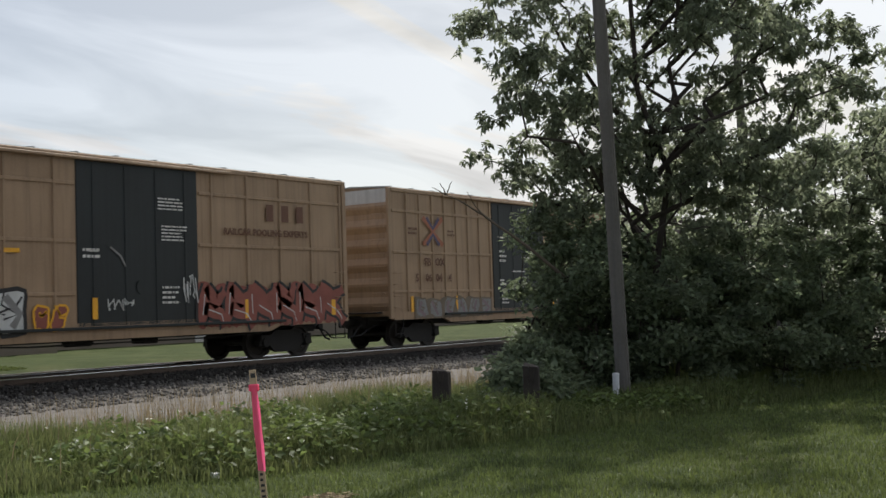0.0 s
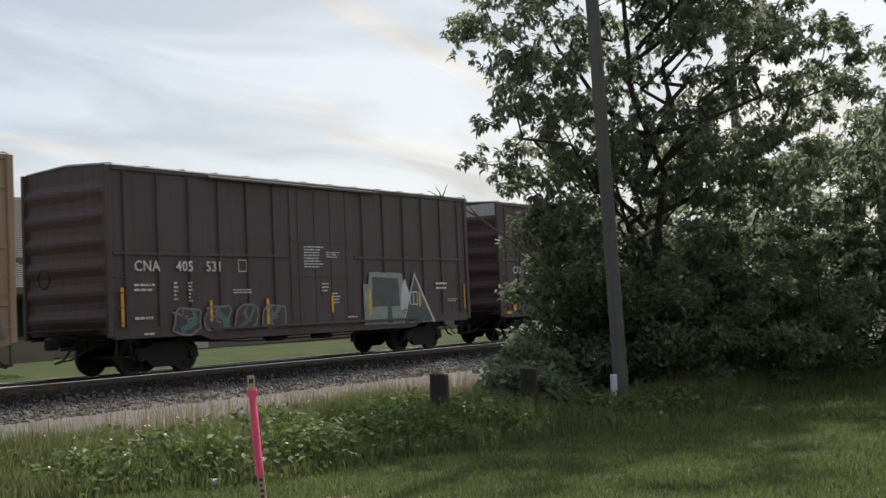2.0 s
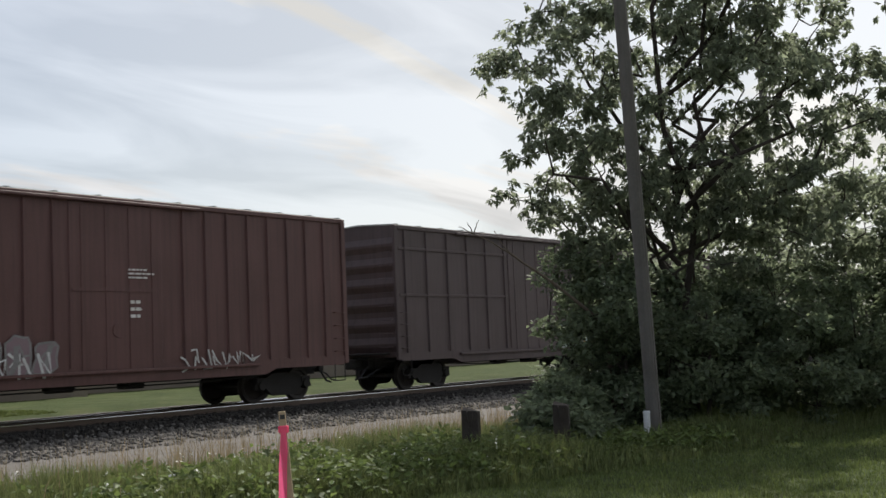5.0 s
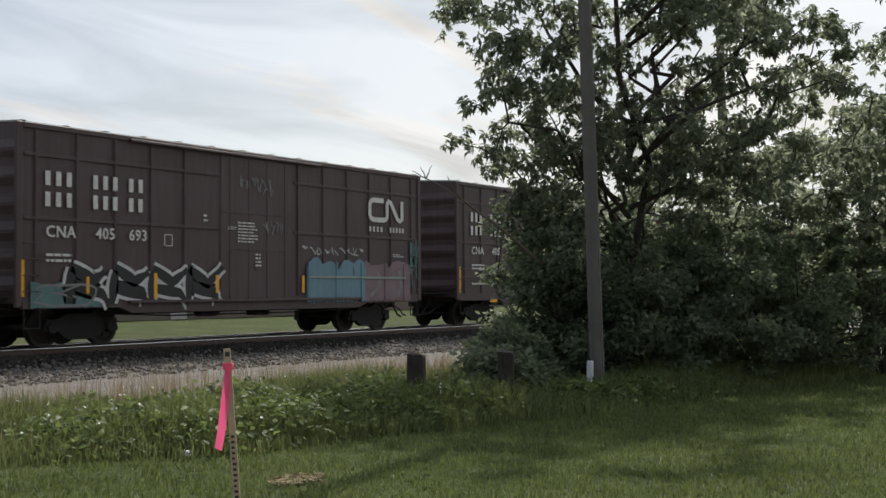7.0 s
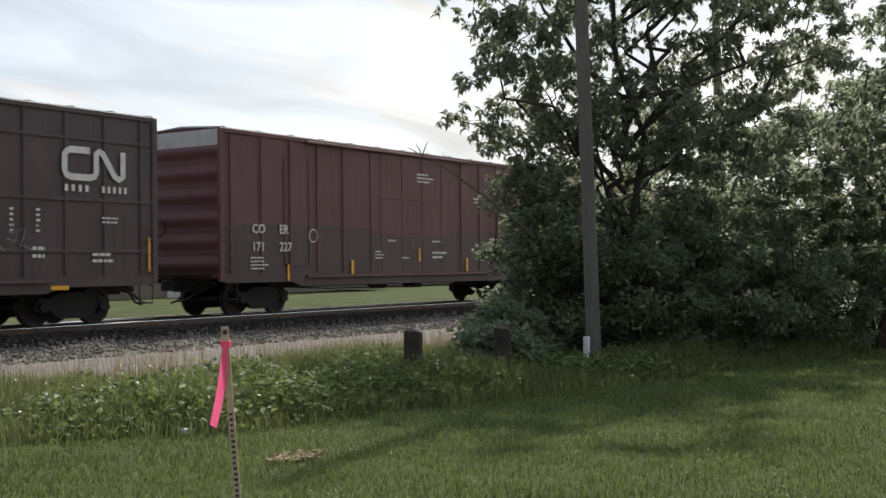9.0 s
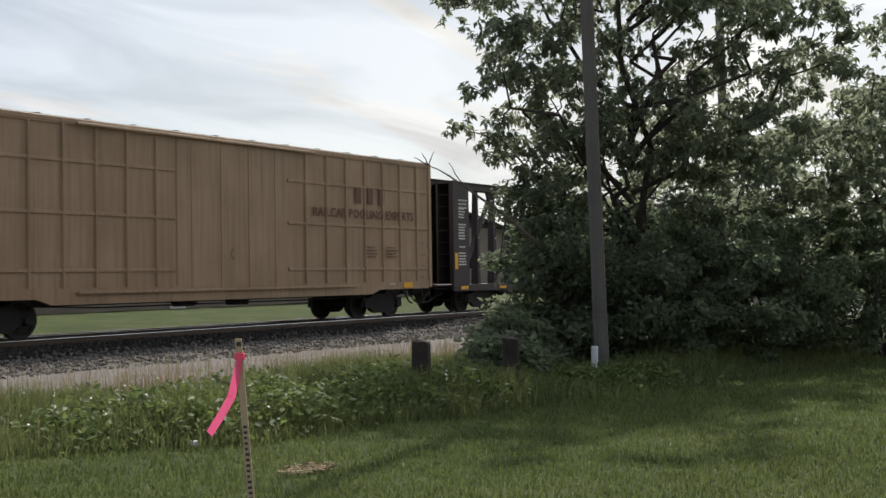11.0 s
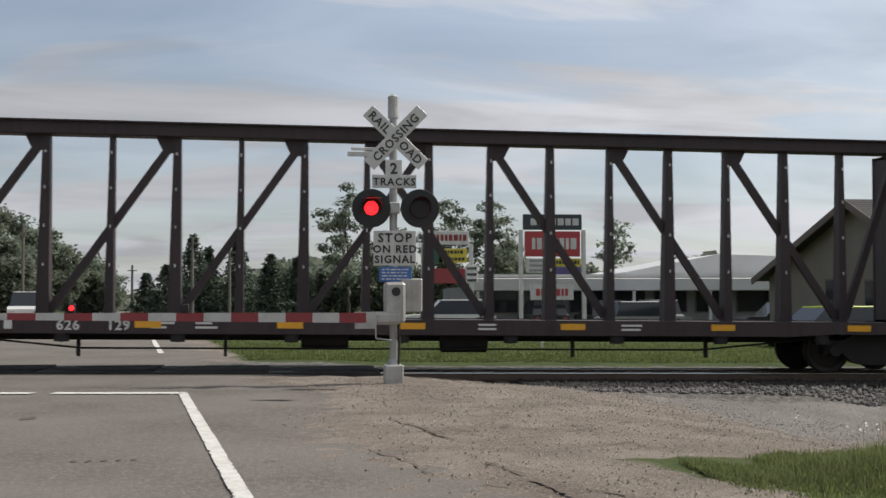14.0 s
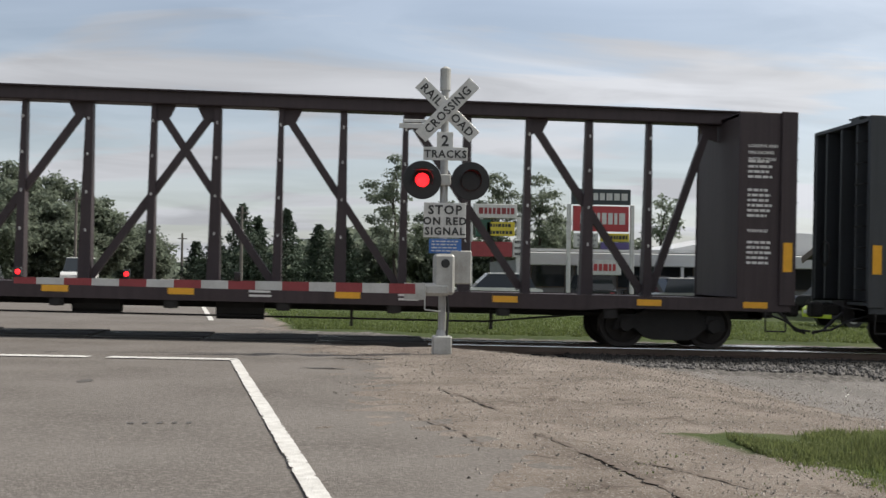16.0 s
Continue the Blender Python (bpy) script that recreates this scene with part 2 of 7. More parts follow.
# ---------------------------------------------------------------- ground, track, road
def ground_material():
    m = bpy.data.materials.new("ground")
    m.use_nodes = True
    n, ln = m.node_tree.nodes, m.node_tree.links
    b = n["Principled BSDF"]
    b.inputs["Roughness"].default_value = 0.95
    b.inputs["Specular IOR Level"].default_value = 0.15
    co = n.new("ShaderNodeTexCoord")

    def nz(scale, detail=5.0, rough=0.55):
        t = n.new("ShaderNodeTexNoise")
        t.inputs["Scale"].default_value, t.inputs["Detail"].default_value, t.inputs["Roughness"].default_value = scale, detail, rough
        ln.new(co.outputs["Object"], t.inputs["Vector"])
        return t.outputs[0]

    def ramp(sock, *stops):
        r = n.new("ShaderNodeValToRGB")
        while len(r.color_ramp.elements) < len(stops):
            r.color_ramp.elements.new(0.5)
        for e, (p, c) in zip(r.color_ramp.elements, stops):
            e.position, e.color = p, (*c, 1)
        ln.new(sock, r.inputs[0])
        return r.outputs[0]

    def mix(f, a, c):
        x = n.new("ShaderNodeMix"); x.data_type = "RGBA"
        ln.new(f, x.inputs[0]); ln.new(a, x.inputs[6]); ln.new(c, x.inputs[7])
        return x.outputs[2]

    def mask(name, soft_scale):
        a = n.new("ShaderNodeAttribute"); a.attribute_name = name
        s = n.new("ShaderNodeMath"); s.operation = "ADD"
        w = n.new("ShaderNodeMapRange"); w.inputs["To Min"].default_value, w.inputs["To Max"].default_value = -0.55, 0.55
        ln.new(nz(soft_scale, 6.0, 0.7), w.inputs["Value"])
        ln.new(a.outputs["Fac"], s.inputs[0]); ln.new(w.outputs[0], s.inputs[1])
        r = n.new("ShaderNodeMapRange"); r.inputs["From Min"].default_value, r.inputs["From Max"].default_value = 0.40, 0.60
        ln.new(s.outputs[0], r.inputs["Value"])
        return r.outputs[0]

    grass = ramp(nz(0.7), (0.3, (0.036, 0.052, 0.018)), (0.55, (0.056, 0.076, 0.027)), (0.75, (0.095, 0.10, 0.046)))
    grass = mix(ramp(nz(28.0, 3), (0.4, (0, 0, 0)), (0.7, (0.5, 0.5, 0.5))), grass, ramp(nz(5.0), (0.3, (0.03, 0.05, 0.012)), (0.8, (0.16, 0.17, 0.06))))
    dirt = ramp(nz(0.9, 7), (0.25, (0.107, 0.086, 0.071)), (0.5, (0.19, 0.157, 0.131)), (0.75, (0.275, 0.238, 0.204)))
    dirt = mix(ramp(nz(38.0, 2), (0.50, (0, 0, 0)), (0.64, (0.7, 0.7, 0.7))), dirt, ramp(nz(60.0, 1), (0.35, (0.10, 0.09, 0.08)), (0.7, (0.46, 0.43, 0.39))))
    # dried ruts and cracks
    warp = n.new("ShaderNodeVectorMath"); warp.operation = "MULTIPLY_ADD"; warp.inputs[1].default_value = (0.9, 0.9, 0.9)
    wn = n.new("ShaderNodeTexNoise"); wn.inputs["Scale"].default_value, wn.inputs["Detail"].default_value = 1.3, 6.0
    ln.new(co.outputs["Object"], wn.inputs["Vector"]); ln.new(wn.outputs["Color"], warp.inputs[0]); ln.new(co.outputs["Object"], warp.inputs[2])
    crack = n.new("ShaderNodeTexVoronoi"); crack.feature = "DISTANCE_TO_EDGE"; crack.inputs["Scale"].default_value = 0.55
    ln.new(warp.outputs[0], crack.inputs["Vector"])
    line = ramp(crack.outputs["Distance"], (0.0, (1, 1, 1)), (0.028, (0, 0, 0)))
    some = n.new("ShaderNodeMath"); some.operation = "MULTIPLY"
    ln.new(line, some.inputs[0]); ln.new(ramp(nz(1.7, 3), (0.46, (0, 0, 0)), (0.6, (0.8, 0.8, 0.8))), some.inputs[1])
    dirt = mix(some.outputs[0], dirt, ramp(nz(20.0), (0.3, (0.06, 0.045, 0.036)), (0.7, (0.11, 0.085, 0.068))))
    dirt = mix(ramp(nz(13.0, 4), (0.60, (0, 0, 0)), (0.68, (0.75, 0.75, 0.75))), dirt, ramp(nz(20.0), (0.3, (0.09, 0.075, 0.062)), (0.7, (0.14, 0.115, 0.095))))
    gravel = ramp(nz(1.2, 6), (0.25, (0.13, 0.121, 0.113)), (0.7, (0.235, 0.222, 0.21)))
    gravel = mix(ramp(nz(16.0, 3), (0.45, (0, 0, 0)), (0.62, (0.8, 0.8, 0.8))), gravel, ramp(nz(30.0, 2), (0.35, (0.09, 0.083, 0.077)), (0.7, (0.34, 0.32, 0.30))))
    vor = n.new("ShaderNodeTexVoronoi"); vor.inputs["Scale"].default_value = 16.0
    ln.new(co.outputs["Object"], vor.inputs["Vector"])
    stone = ramp(nz(9.0, 6), (0.3, (0.065, 0.060, 0.055)), (0.55, (0.14, 0.13, 0.12)), (0.75, (0.27, 0.255, 0.24)))
    c = mix(mask("dirt", 1.1), grass, dirt)
    c = mix(mask("gravel", 1.4), c, gravel)
    c = mix(mask("ballast", 1.6), c, stone)
    # near-black for oily stone and the shade beside the train, painted in
    c = mix(mask("fouled_shaded", 2.2), c, ramp(nz(11.0, 5), (0.3, (0.009, 0.008, 0.008)), (0.75, (0.034, 0.030, 0.027))))
    ln.new(c, b.inputs["Base Color"])
    bp = n.new("ShaderNodeBump"); bp.inputs["Strength"].default_value, bp.inputs["Distance"].default_value = 0.7, 0.04
    ln.new(nz(24.0, 6, 0.7), bp.inputs["Height"]); ln.new(bp.outputs[0], b.inputs["Normal"])
    return m


def weed_edge(x):
    """Where the mown lawn ends and the rough strip begins."""
    return np.interp(x, [3, 5.9, 7.4, 9.4, 11.8, 15.5, 19.7, 40], [8.6, 8.1, 7.0, 6.7, 6.1, 5.5, 5.0, 4.0])


def masks(x, y):
    """dirt, gravel and ballast shares of the ground at a place."""
    e = road_line(y)
    # dirt apron beside the road, narrowing to the grass at x about 3
    right = np.interp(y, [-6, 4, 7.4, 8.7, 9.4, 10.0, 10.5, 11.4, 12.4, 13.5, 15, 20, 24, 40], [2.2, 2.7, 3.1, 2.95, 2.4, 2.1, 3.8, 6.0, 8.2, 9.0, 10.0, 8.0, 3.0, 0.8])
    dirt = 1 - smooth(right - 0.2, right + 1.4, x)
    dirt = dirt * smooth(-14.5, -13, x - e) * (1 - smooth(23, 26, y) * smooth(e + 1.0, e + 2.5, x)) * (1 - smooth(90, 140, y))
    gravel = smooth(13.0, 15.0, y) * (1 - smooth(20.3, 21.0, y)) * smooth(3.5, 8, x)
    near = 0.9 * (1 - smooth(7, 12, x))           # the stone lies wider by the crossing
    ballast = smooth(20.0, 20.9, y + near) * (1 - smooth(26.2, 27.4, y)) * np.maximum(smooth(3.6, 5.0, x + 1.3 * (y - 20.2)), 1 - smooth(-14, -12.5, x))
    # oily stone between and beside the rails, with the train's shade put into its colour
    fouled_shaded = smooth(21.1, 21.6, y + near) * (1 - smooth(25.4, 26.6, y)) * np.minimum(ballast * 1.5, 1)
    return dirt, gravel, ballast, fouled_shaded


def build_ground():
    def axis(lo, hi, fine0, fine1, step):
        a = list(np.arange(fine0, fine1 + 1e-6, step))
        s, p = step, fine1
        while p < hi:
            s *= 1.22; p += s; a.append(p)
        s, p = step, fine0
        while p > lo:
            s *= 1.22; p -= s; a.insert(0, p)
        return np.array(a)
    xs, ys = axis(-2500, 2500, -9, 34, 0.22), axis(-2500, 2500, -3, 30, 0.22)
    X, Y = np.meshgrid(xs, ys)
    rng = np.random.default_rng(4)
    Z = ground_z(X, Y) + rng.normal(0, 0.008, X.shape) * (np.abs(X) < 60)
    nx, ny = len(xs), len(ys)
    i = np.arange((nx - 1) * (ny - 1)); r, c = i // (nx - 1), i % (nx - 1)
    a = r * nx + c
    me = bpy.data.meshes.new("ground")
    me.from_pydata(np.stack([X.ravel(), Y.ravel(), Z.ravel()], 1).tolist(), [], np.stack([a, a + 1, a + 1 + nx, a + nx], 1).tolist())
    for name, vals in zip(("dirt", "gravel", "ballast", "fouled_shaded"), masks(X.ravel(), Y.ravel())):
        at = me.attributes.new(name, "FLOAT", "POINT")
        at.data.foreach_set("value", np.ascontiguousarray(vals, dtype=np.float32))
    me.materials.append(ground_material())
    me.shade_smooth()
    return tagged(new("ground", me), "mown lawn, rough grass, pale dirt and grey ballast ground", "ground", kind="structure")


M_ASPHALT = material("asphalt", (0.150, 0.135, 0.122), 0.92, grain=(30, 0.9), stains=(0.55, 0.9), spec=0.25, bump=0.6, bump_scale=60, dark=(0.6, 0.58, 0.56))
M_RUT = material("damp_dirt", (0.115, 0.090, 0.073), 0.95, stains=(6, 0.7), grain=(30, 0.8), bump=0.5)
M_RUBBER = material("crossing_rubber", (0.035, 0.032, 0.030), 0.85, stains=(2, 0.5), bump=0.3)
M_TAR = material("old_tar", (0.085, 0.078, 0.072), 0.8, stains=(9, 0.8), grain=(40, 0.7), bump=0.4)
M_PAINT = material("road_paint", (0.60, 0.585, 0.555), 0.8, grain=(25, 0.3), stains=(9, 0.45), bump=0.3, dark=(0.40, 0.38, 0.36))
M_RAIL = material("rail_steel", (0.14, 0.105, 0.085), 0.5, metal=0.6, stains=(3, 0.4))
M_RAILTOP = material("polished_rail", (0.93, 0.93, 0.92), 0.2, metal=1.0, stains=(2, 0.05), grain=(30, 0.0))
M_TIE = material("tie_wood", (0.10, 0.08, 0.065), 0.9, stains=(2.5, 0.6), bump=0.6, bump_scale=25, object_random=0.3)
# oily stone, coloured darker still to hold the train's shade
M_OILY_SHADED_STONE = material("oily_shaded_ballast_stone", (0.022, 0.020, 0.018), 0.85, island=0.5, stains=(8, 0.3))
M_STONE = material("ballast_stone", (0.125, 0.118, 0.112), 0.9, island=0.5, stains=(8, 0.3))


def build_road():
    ys = np.concatenate([np.arange(-12, 60, 0.5), np.arange(60, 420, 12.0)])
    rng = random.Random(3)
    mb = Mesher()
    rows = []
    for y in ys:
        e = float(road_line(y))
        right = e + float(np.interp(y, [-12, 8, 14, 17, 20, 26, 60, 400], [1.7, 1.5, 1.7, 2.2, 1.8, 1.7, 1.2, 1.0])) + 0.25 * math.sin(y * 0.9) + 0.15 * math.sin(y * 2.3 + 1) + rng.uniform(-0.12, 0.12)
        left = e - 7.6 + rng.uniform(-0.06, 0.06)
        row = []
        for k in range(9):
            x = left + (right - left) * k / 8
            z = float(ground_z(x, y)) + 0.022 - 0.03 * (k in (0, 8))
            if 22.2 < y < 25.4:
                z = float(track_z(x)) - 0.02
            row.append((x, float(y), z))
        rows.append(row)
    mb.v = [p for r in rows for p in r]
    mb.f = [(j * 9 + i, j * 9 + i + 1, (j + 1) * 9 + i + 1, (j + 1) * 9 + i) for j in range(len(rows) - 1) for i in range(8)]
    tagged(part("road", mb, M_ASPHALT, smooth=True), "worn grey asphalt two lane road over the tracks", "road", kind="structure")

    def strip(name, pts, width, label, seed=1):
        """A painted line with worn edges along points on the road."""
        rg = random.Random(seed)
        s = Mesher()
        vs = []
        for i, (x, y) in enumerate(pts):
            q = pts[min(i + 1, len(pts) - 1)]; p = pts[max(i - 1, 0)]
            d = Vector((q[0] - p[0], q[1] - p[1])).normalized()
            for sg in (-1, 1):
                w = width / 2 * (1.0 + 0.02 * math.sin(i * 0.11 + sg) - (0.34 * rg.random() ** 6 + (0.09 if sg > 0 else 0.04) * rg.random()))
                px, py = x - d.y * w * sg, y + d.x * w * sg
                vs.append((px, py, float(ground_z(px, py)) + 0.035))
        s.add(vs, [(2 * i, 2 * i + 1, 2 * i + 3, 2 * i + 2) for i in range(len(pts) - 1)])
        tagged(part(name, s, M_PAINT), label, "road marking", kind="structure")
    along = lambda y0, y1, off: [(float(road_line(y)) + off, float(y)) for y in np.arange(y0, y1, 0.045)]
    strip("edge_line", along(-8, 16.7, -0.03), 0.135, "worn white edge line on the asphalt")
    strip("edge_line", along(29.5, 90, 0.0), 0.15, "worn white edge line on the asphalt", 2)
    strip("centre_line", along(-8, 15, -3.75), 0.12, "worn white lane line on the asphalt", 3)
    for x0, x1 in ((-1.55, -3.35), (-3.62, -5.2)):
        strip("stop_line", [(x0 + (x1 - x0) * k / 40, 16.68 - 0.14 * ((x0 + (x1 - x0) * k / 40) + 1.55)) for k in range(41)], 0.32, "worn white stop line before the crossing", 5)


def build_crossing():
    """Dark rubber panels between and beside the rails where the road crosses, and old tar on the asphalt."""
    base = thing("crossing_surface", "dark rubber panels of the road crossing", "crossing panels", kind="structure")
    for k in range(5):
        x0 = -9.2 + k * 2.15
        z = float(track_z(x0 + 1.07))
        for y0, y1 in ((TRACK_Y - 1.25, TRACK_Y - 0.83), (TRACK_Y - 0.66, TRACK_Y + 0.66), (TRACK_Y + 0.83, TRACK_Y + 1.25)):
            part("panel", Mesher().bevelled(x0 + 0.008, x0 + 2.142, y0, y1, z - 0.12, z + 0.012, 0.01), M_RUBBER, base)
    rg = random.Random(17)
    spots = [(-1.75 + 0.115 * k, 9.75 + 0.01 * k, 0.028, 0.075) for k in range(5)]
    spots += [(-4.0, 11.0, 0.22, 0.3), (-3.6, 9.9, 0.14, 0.2), (-3.35, 10.9, 0.12, 0.3), (-2.9, 13.4, 0.1, 0.22), (-0.3, 15.4, 0.35, 0.10), (0.2, 17.4, 0.5, 0.14), (-4.6, 9.4, 0.1, 0.16)]
    for x, y, a, b in spots:
        n = 14
        rim = [(x + a * math.cos(6.2832 * i / n) * rg.uniform(0.6, 1.1), y + b * math.sin(6.2832 * i / n) * rg.uniform(0.6, 1.1)) for i in range(n)]
        mb = Mesher().add([(px, py, float(ground_z(px, py)) + 0.0275) for px, py in rim], [tuple(range(n))])
        tagged(part("tar_spot", mb, M_TAR), "dark old tar spot on the asphalt", "road stain", kind="structure")


def build_ruts():
    """Dark washed-out cracks in the hard dirt beside the road."""
    rg = random.Random(23)
    for run, width in (([(1.0, 13.0), (1.12, 12.5), (1.3, 11.7), (1.45, 11.0)], 0.05), ([(1.5, 9.6), (1.62, 9.1), (1.8, 8.2), (1.9, 7.5), (2.02, 6.6), (2.3, 5.8)], 0.07), ([(2.0, 8.3), (2.3, 7.9), (2.55, 7.3)], 0.05),
                       ([(2.6, 13.4), (3.4, 12.9), (4.5, 12.7), (5.4, 12.9)], 0.06), ([(0.6, 10.4), (0.9, 9.6), (1.0, 8.8)], 0.035)):
        pts = [(a[0] + (b[0] - a[0]) * k / 14 + rg.uniform(-0.03, 0.03), a[1] + (b[1] - a[1]) * k / 14) for a, b in zip(run, run[1:]) for k in range(14)]
        vs = []
        for i, (x, y) in enumerate(pts):
            w = width * rg.uniform(0.15, 0.75) * math.sin(math.pi * (i + 0.5) / len(pts)) ** 0.4
            vs += [(x - w, y, float(ground_z(x - w, y)) + 0.012), (x + w, y, float(ground_z(x + w, y)) + 0.012)]
        tagged(part("rut", Mesher().add(vs, [(2 * i, 2 * i + 1, 2 * i + 3, 2 * i + 2) for i in range(len(pts) - 1)]), M_RUT), "dark washed-out crack in the dirt", "rut", kind="structure")


def build_track():
    x0, x1 = -160.0, 220.0
    for name, y in (("rail_near", TRACK_Y - 0.755), ("rail_far", TRACK_Y + 0.755)):
        prof = [(-0.07, -0.17), (0.07, -0.17), (0.07, -0.155), (0.012, -0.14), (0.012, -0.05), (0.036, -0.035), (0.028, -0.010), (-0.028, -0.010), (-0.036, -0.035), (-0.012, -0.05), (-0.012, -0.14), (-0.07, -0.155)]
        mb = Mesher()
        n = len(prof)
        vs = [(x, y + a, float(track_z(x)) + b) for x in (x0, x1) for a, b in prof]
        mb.add(vs, [(i, n + i, n + (i + 1) % n, (i + 1) % n) for i in range(n)] + [tuple(range(n)), tuple(range(2 * n - 1, n - 1, -1))])
        rail = tagged(part(name, mb, M_RAIL), "rusty steel rail with a polished running surface", "rail", kind="structure")
        top = Mesher()
        if name == "rail_far":                     # worn, polished gauge face
            top.add([(x, y + a, float(track_z(x)) + b) for x in (x0, x1) for a, b in ((-0.043, -0.024), (-0.0365, -0.003))], [(0, 1, 3, 2)])
        top.add([(x, y + a, float(track_z(x)) + b) for x in (x0, x1) for a, b in ((-0.0375, -0.030), (-0.0365, -0.018), (-0.028, -0.007), (-0.012, 0.0005), (0.012, 0.0005), (0.028, -0.007), (0.0365, -0.018))],
                [(i, i + 1, i + 8, i + 7) for i in range(6)])
        part("running_surface", top, M_RAILTOP, rail, "polished steel")
    base = thing("railway_track", "dark wooden ties of the railway track in ballast", "railway track", kind="structure")
    me = Mesher().bevelled(-0.115, 0.115, -1.3, 1.3, -0.36, -0.168, 0.012).mesh("tie", M_TIE)
    k = 0
    x = 0.9
    while x < 110 and k < 230:
        ob = new("tie", me)
        ob.parent = base
        ob.matrix_basis = pose(x, TRACK_Y + random.uniform(-0.04, 0.04), float(track_z(x)), 0, 0.86, random.uniform(-0.7, 0.7))
        x += 0.5 + random.uniform(-0.02, 0.02)
        k += 1


def build_ballast():
    """Crushed stone on the shoulder of the track."""
    rng = np.random.default_rng(11)
    ico = bmesh.new(); bmesh.ops.create_icosphere(ico, subdivisions=1, radius=1.0)
    V = np.array([v.co[:] for v in ico.verts]); F = np.array([[v.index for v in f.verts] for f in ico.faces]); ico.free()
    N = 15000
    x = 4.2 + 42 * rng.random(N) ** 1.5; y = 20.1 + 2.75 * rng.random(N) ** 0.85
    ok = (x + 1.3 * (y - 20.2)) > 4.4 + rng.normal(0, 0.3, N)
    x, y = x[ok], y[ok]
    s = rng.uniform(0.022, 0.055, len(x))
    z = ground_z(x, y) + s * 0.25
    S = rng.uniform(0.6, 1.25, (len(x), 1, 3)) * s[:, None, None]
    P = V[None] * S * (1 + rng.normal(0, 0.13, (len(x), len(V), 1)))
    a = rng.uniform(0, 6.28, len(x)); ca, sa = np.cos(a)[:, None], np.sin(a)[:, None]
    P = np.stack([P[..., 0] * ca - P[..., 1] * sa, P[..., 0] * sa + P[..., 1] * ca, P[..., 2]], -1)
    P += np.stack([x, y, z], -1)[:, None]
    me = bpy.data.meshes.new("ballast")
    me.from_pydata(P.reshape(-1, 3).tolist(), [], (F[None] + (np.arange(len(x)) * len(V))[:, None, None]).reshape(-1, 3).tolist())
    me.materials.append(M_STONE)
    me.materials.append(M_OILY_SHADED_STONE)
    # stones by the rails get the oily colour with painted train shade
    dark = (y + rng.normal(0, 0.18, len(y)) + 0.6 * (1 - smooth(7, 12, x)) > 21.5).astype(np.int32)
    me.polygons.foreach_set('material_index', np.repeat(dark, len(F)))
    tagged(new("ballast", me), "grey crushed stone ballast on the track shoulder", "ballast", kind="stuff")


def build_pebbles():
    """Loose stones on the dirt beside the road."""
    rng = np.random.default_rng(12)
    V = np.array([(1, 0, 0), (-1, 0, 0), (0, 1, 0), (0, -1, 0), (0, 0, 1.0)]); F = np.array([(0, 2, 4), (2, 1, 4), (1, 3, 4), (3, 0, 4)])
    N = 60000
    x = -2.5 + 14 * rng.random(N); y = 4.5 + 15.5 * rng.random(N)
    d, g = masks(x, y)[:2]
    ok = (np.maximum(d, g) > 0.5) & (rng.random(N) < np.clip((x - road_line(y) - 0.6) / 2.2, 0.02, 1))
    x, y = x[ok], y[ok]
    s = 0.004 + 0.013 * rng.random(len(x)) ** 4
    P = V[None] * rng.uniform(0.6, 1.3, (len(x), 1, 3)) * s[:, None, None] + np.stack([x, y, ground_z(x, y) + s * 0.3 + 0.004], -1)[:, None]
    me = bpy.data.meshes.new("pebbles")
    me.from_pydata(P.reshape(-1, 3).tolist(), [], (F[None] + (np.arange(len(x)) * len(V))[:, None, None]).reshape(-1, 3).tolist())
    me.materials.append(M_PEBBLE)
    tagged(new("pebbles", me), "loose pale pebbles on the dirt shoulder", "pebbles", kind="stuff")


M_PEBBLE = material("pebble", (0.23, 0.205, 0.18), 0.9, island=0.65, stains=(8, 0.3))
build_ground()
build_pebbles()
build_road()
build_crossing()
build_ruts()
build_track()
build_ballast()


# ---------------------------------------------------------------- train
HALF = 1.55                                   # half the width of a car body
FACE = -HALF - 0.052                          # lettering lies on the posts' outer faces
WHEEL_R = 0.46
CARS, WHEELSETS = [], []
# how far ahead of a steady run the train is
DRIFT = [(0.0, -0.2), (0.5, -0.23), (1.0, -0.08), (1.5, 0.31), (2.0, 0.2), (2.5, -0.13), (3.0, -0.16), (3.5, -0.09), (4.0, 0.37),
         (6.5, 0.23), (7.0, 0.23), (7.5, -0.17), (8.0, -0.3), (8.5, -0.16), (9.0, 0.14), (9.5, 0.04), (12.0, 0.0), (12.5, -0.36),
         (13.0, -0.35), (13.5, 0.25), (14.0, 0.05), (14.5, -0.7), (15.0, -0.9), (15.5, -1.1), (16.0, -0.8)]


def paint(name, colour, **k):
    return material(name, colour, k.pop("rough", 0.6), grain=(22, 0.18), stains=(0.7, 0.45), streaks=0.55, bump=0.12, bump_scale=9, **k)


M_TAN = paint("tan_car_paint", (0.365, 0.248, 0.155))
M_MAROON = paint("maroon_car_paint", (0.092, 0.058, 0.060))
M_BROWN = paint("dark_brown_car_paint", (0.088, 0.061, 0.063))
M_ROSE = paint("faded_red_car_paint", (0.150, 0.062, 0.066))
M_RED = paint("rust_red_car_paint", (0.118, 0.056, 0.052))
M_DOOR = paint("black_green_door_paint", (0.013, 0.018, 0.020))
M_BEAM = paint("centre_beam_paint", (0.046, 0.031, 0.034))
M_DARK_BEAM = paint("black_green_beam_paint", (0.046, 0.051, 0.056))
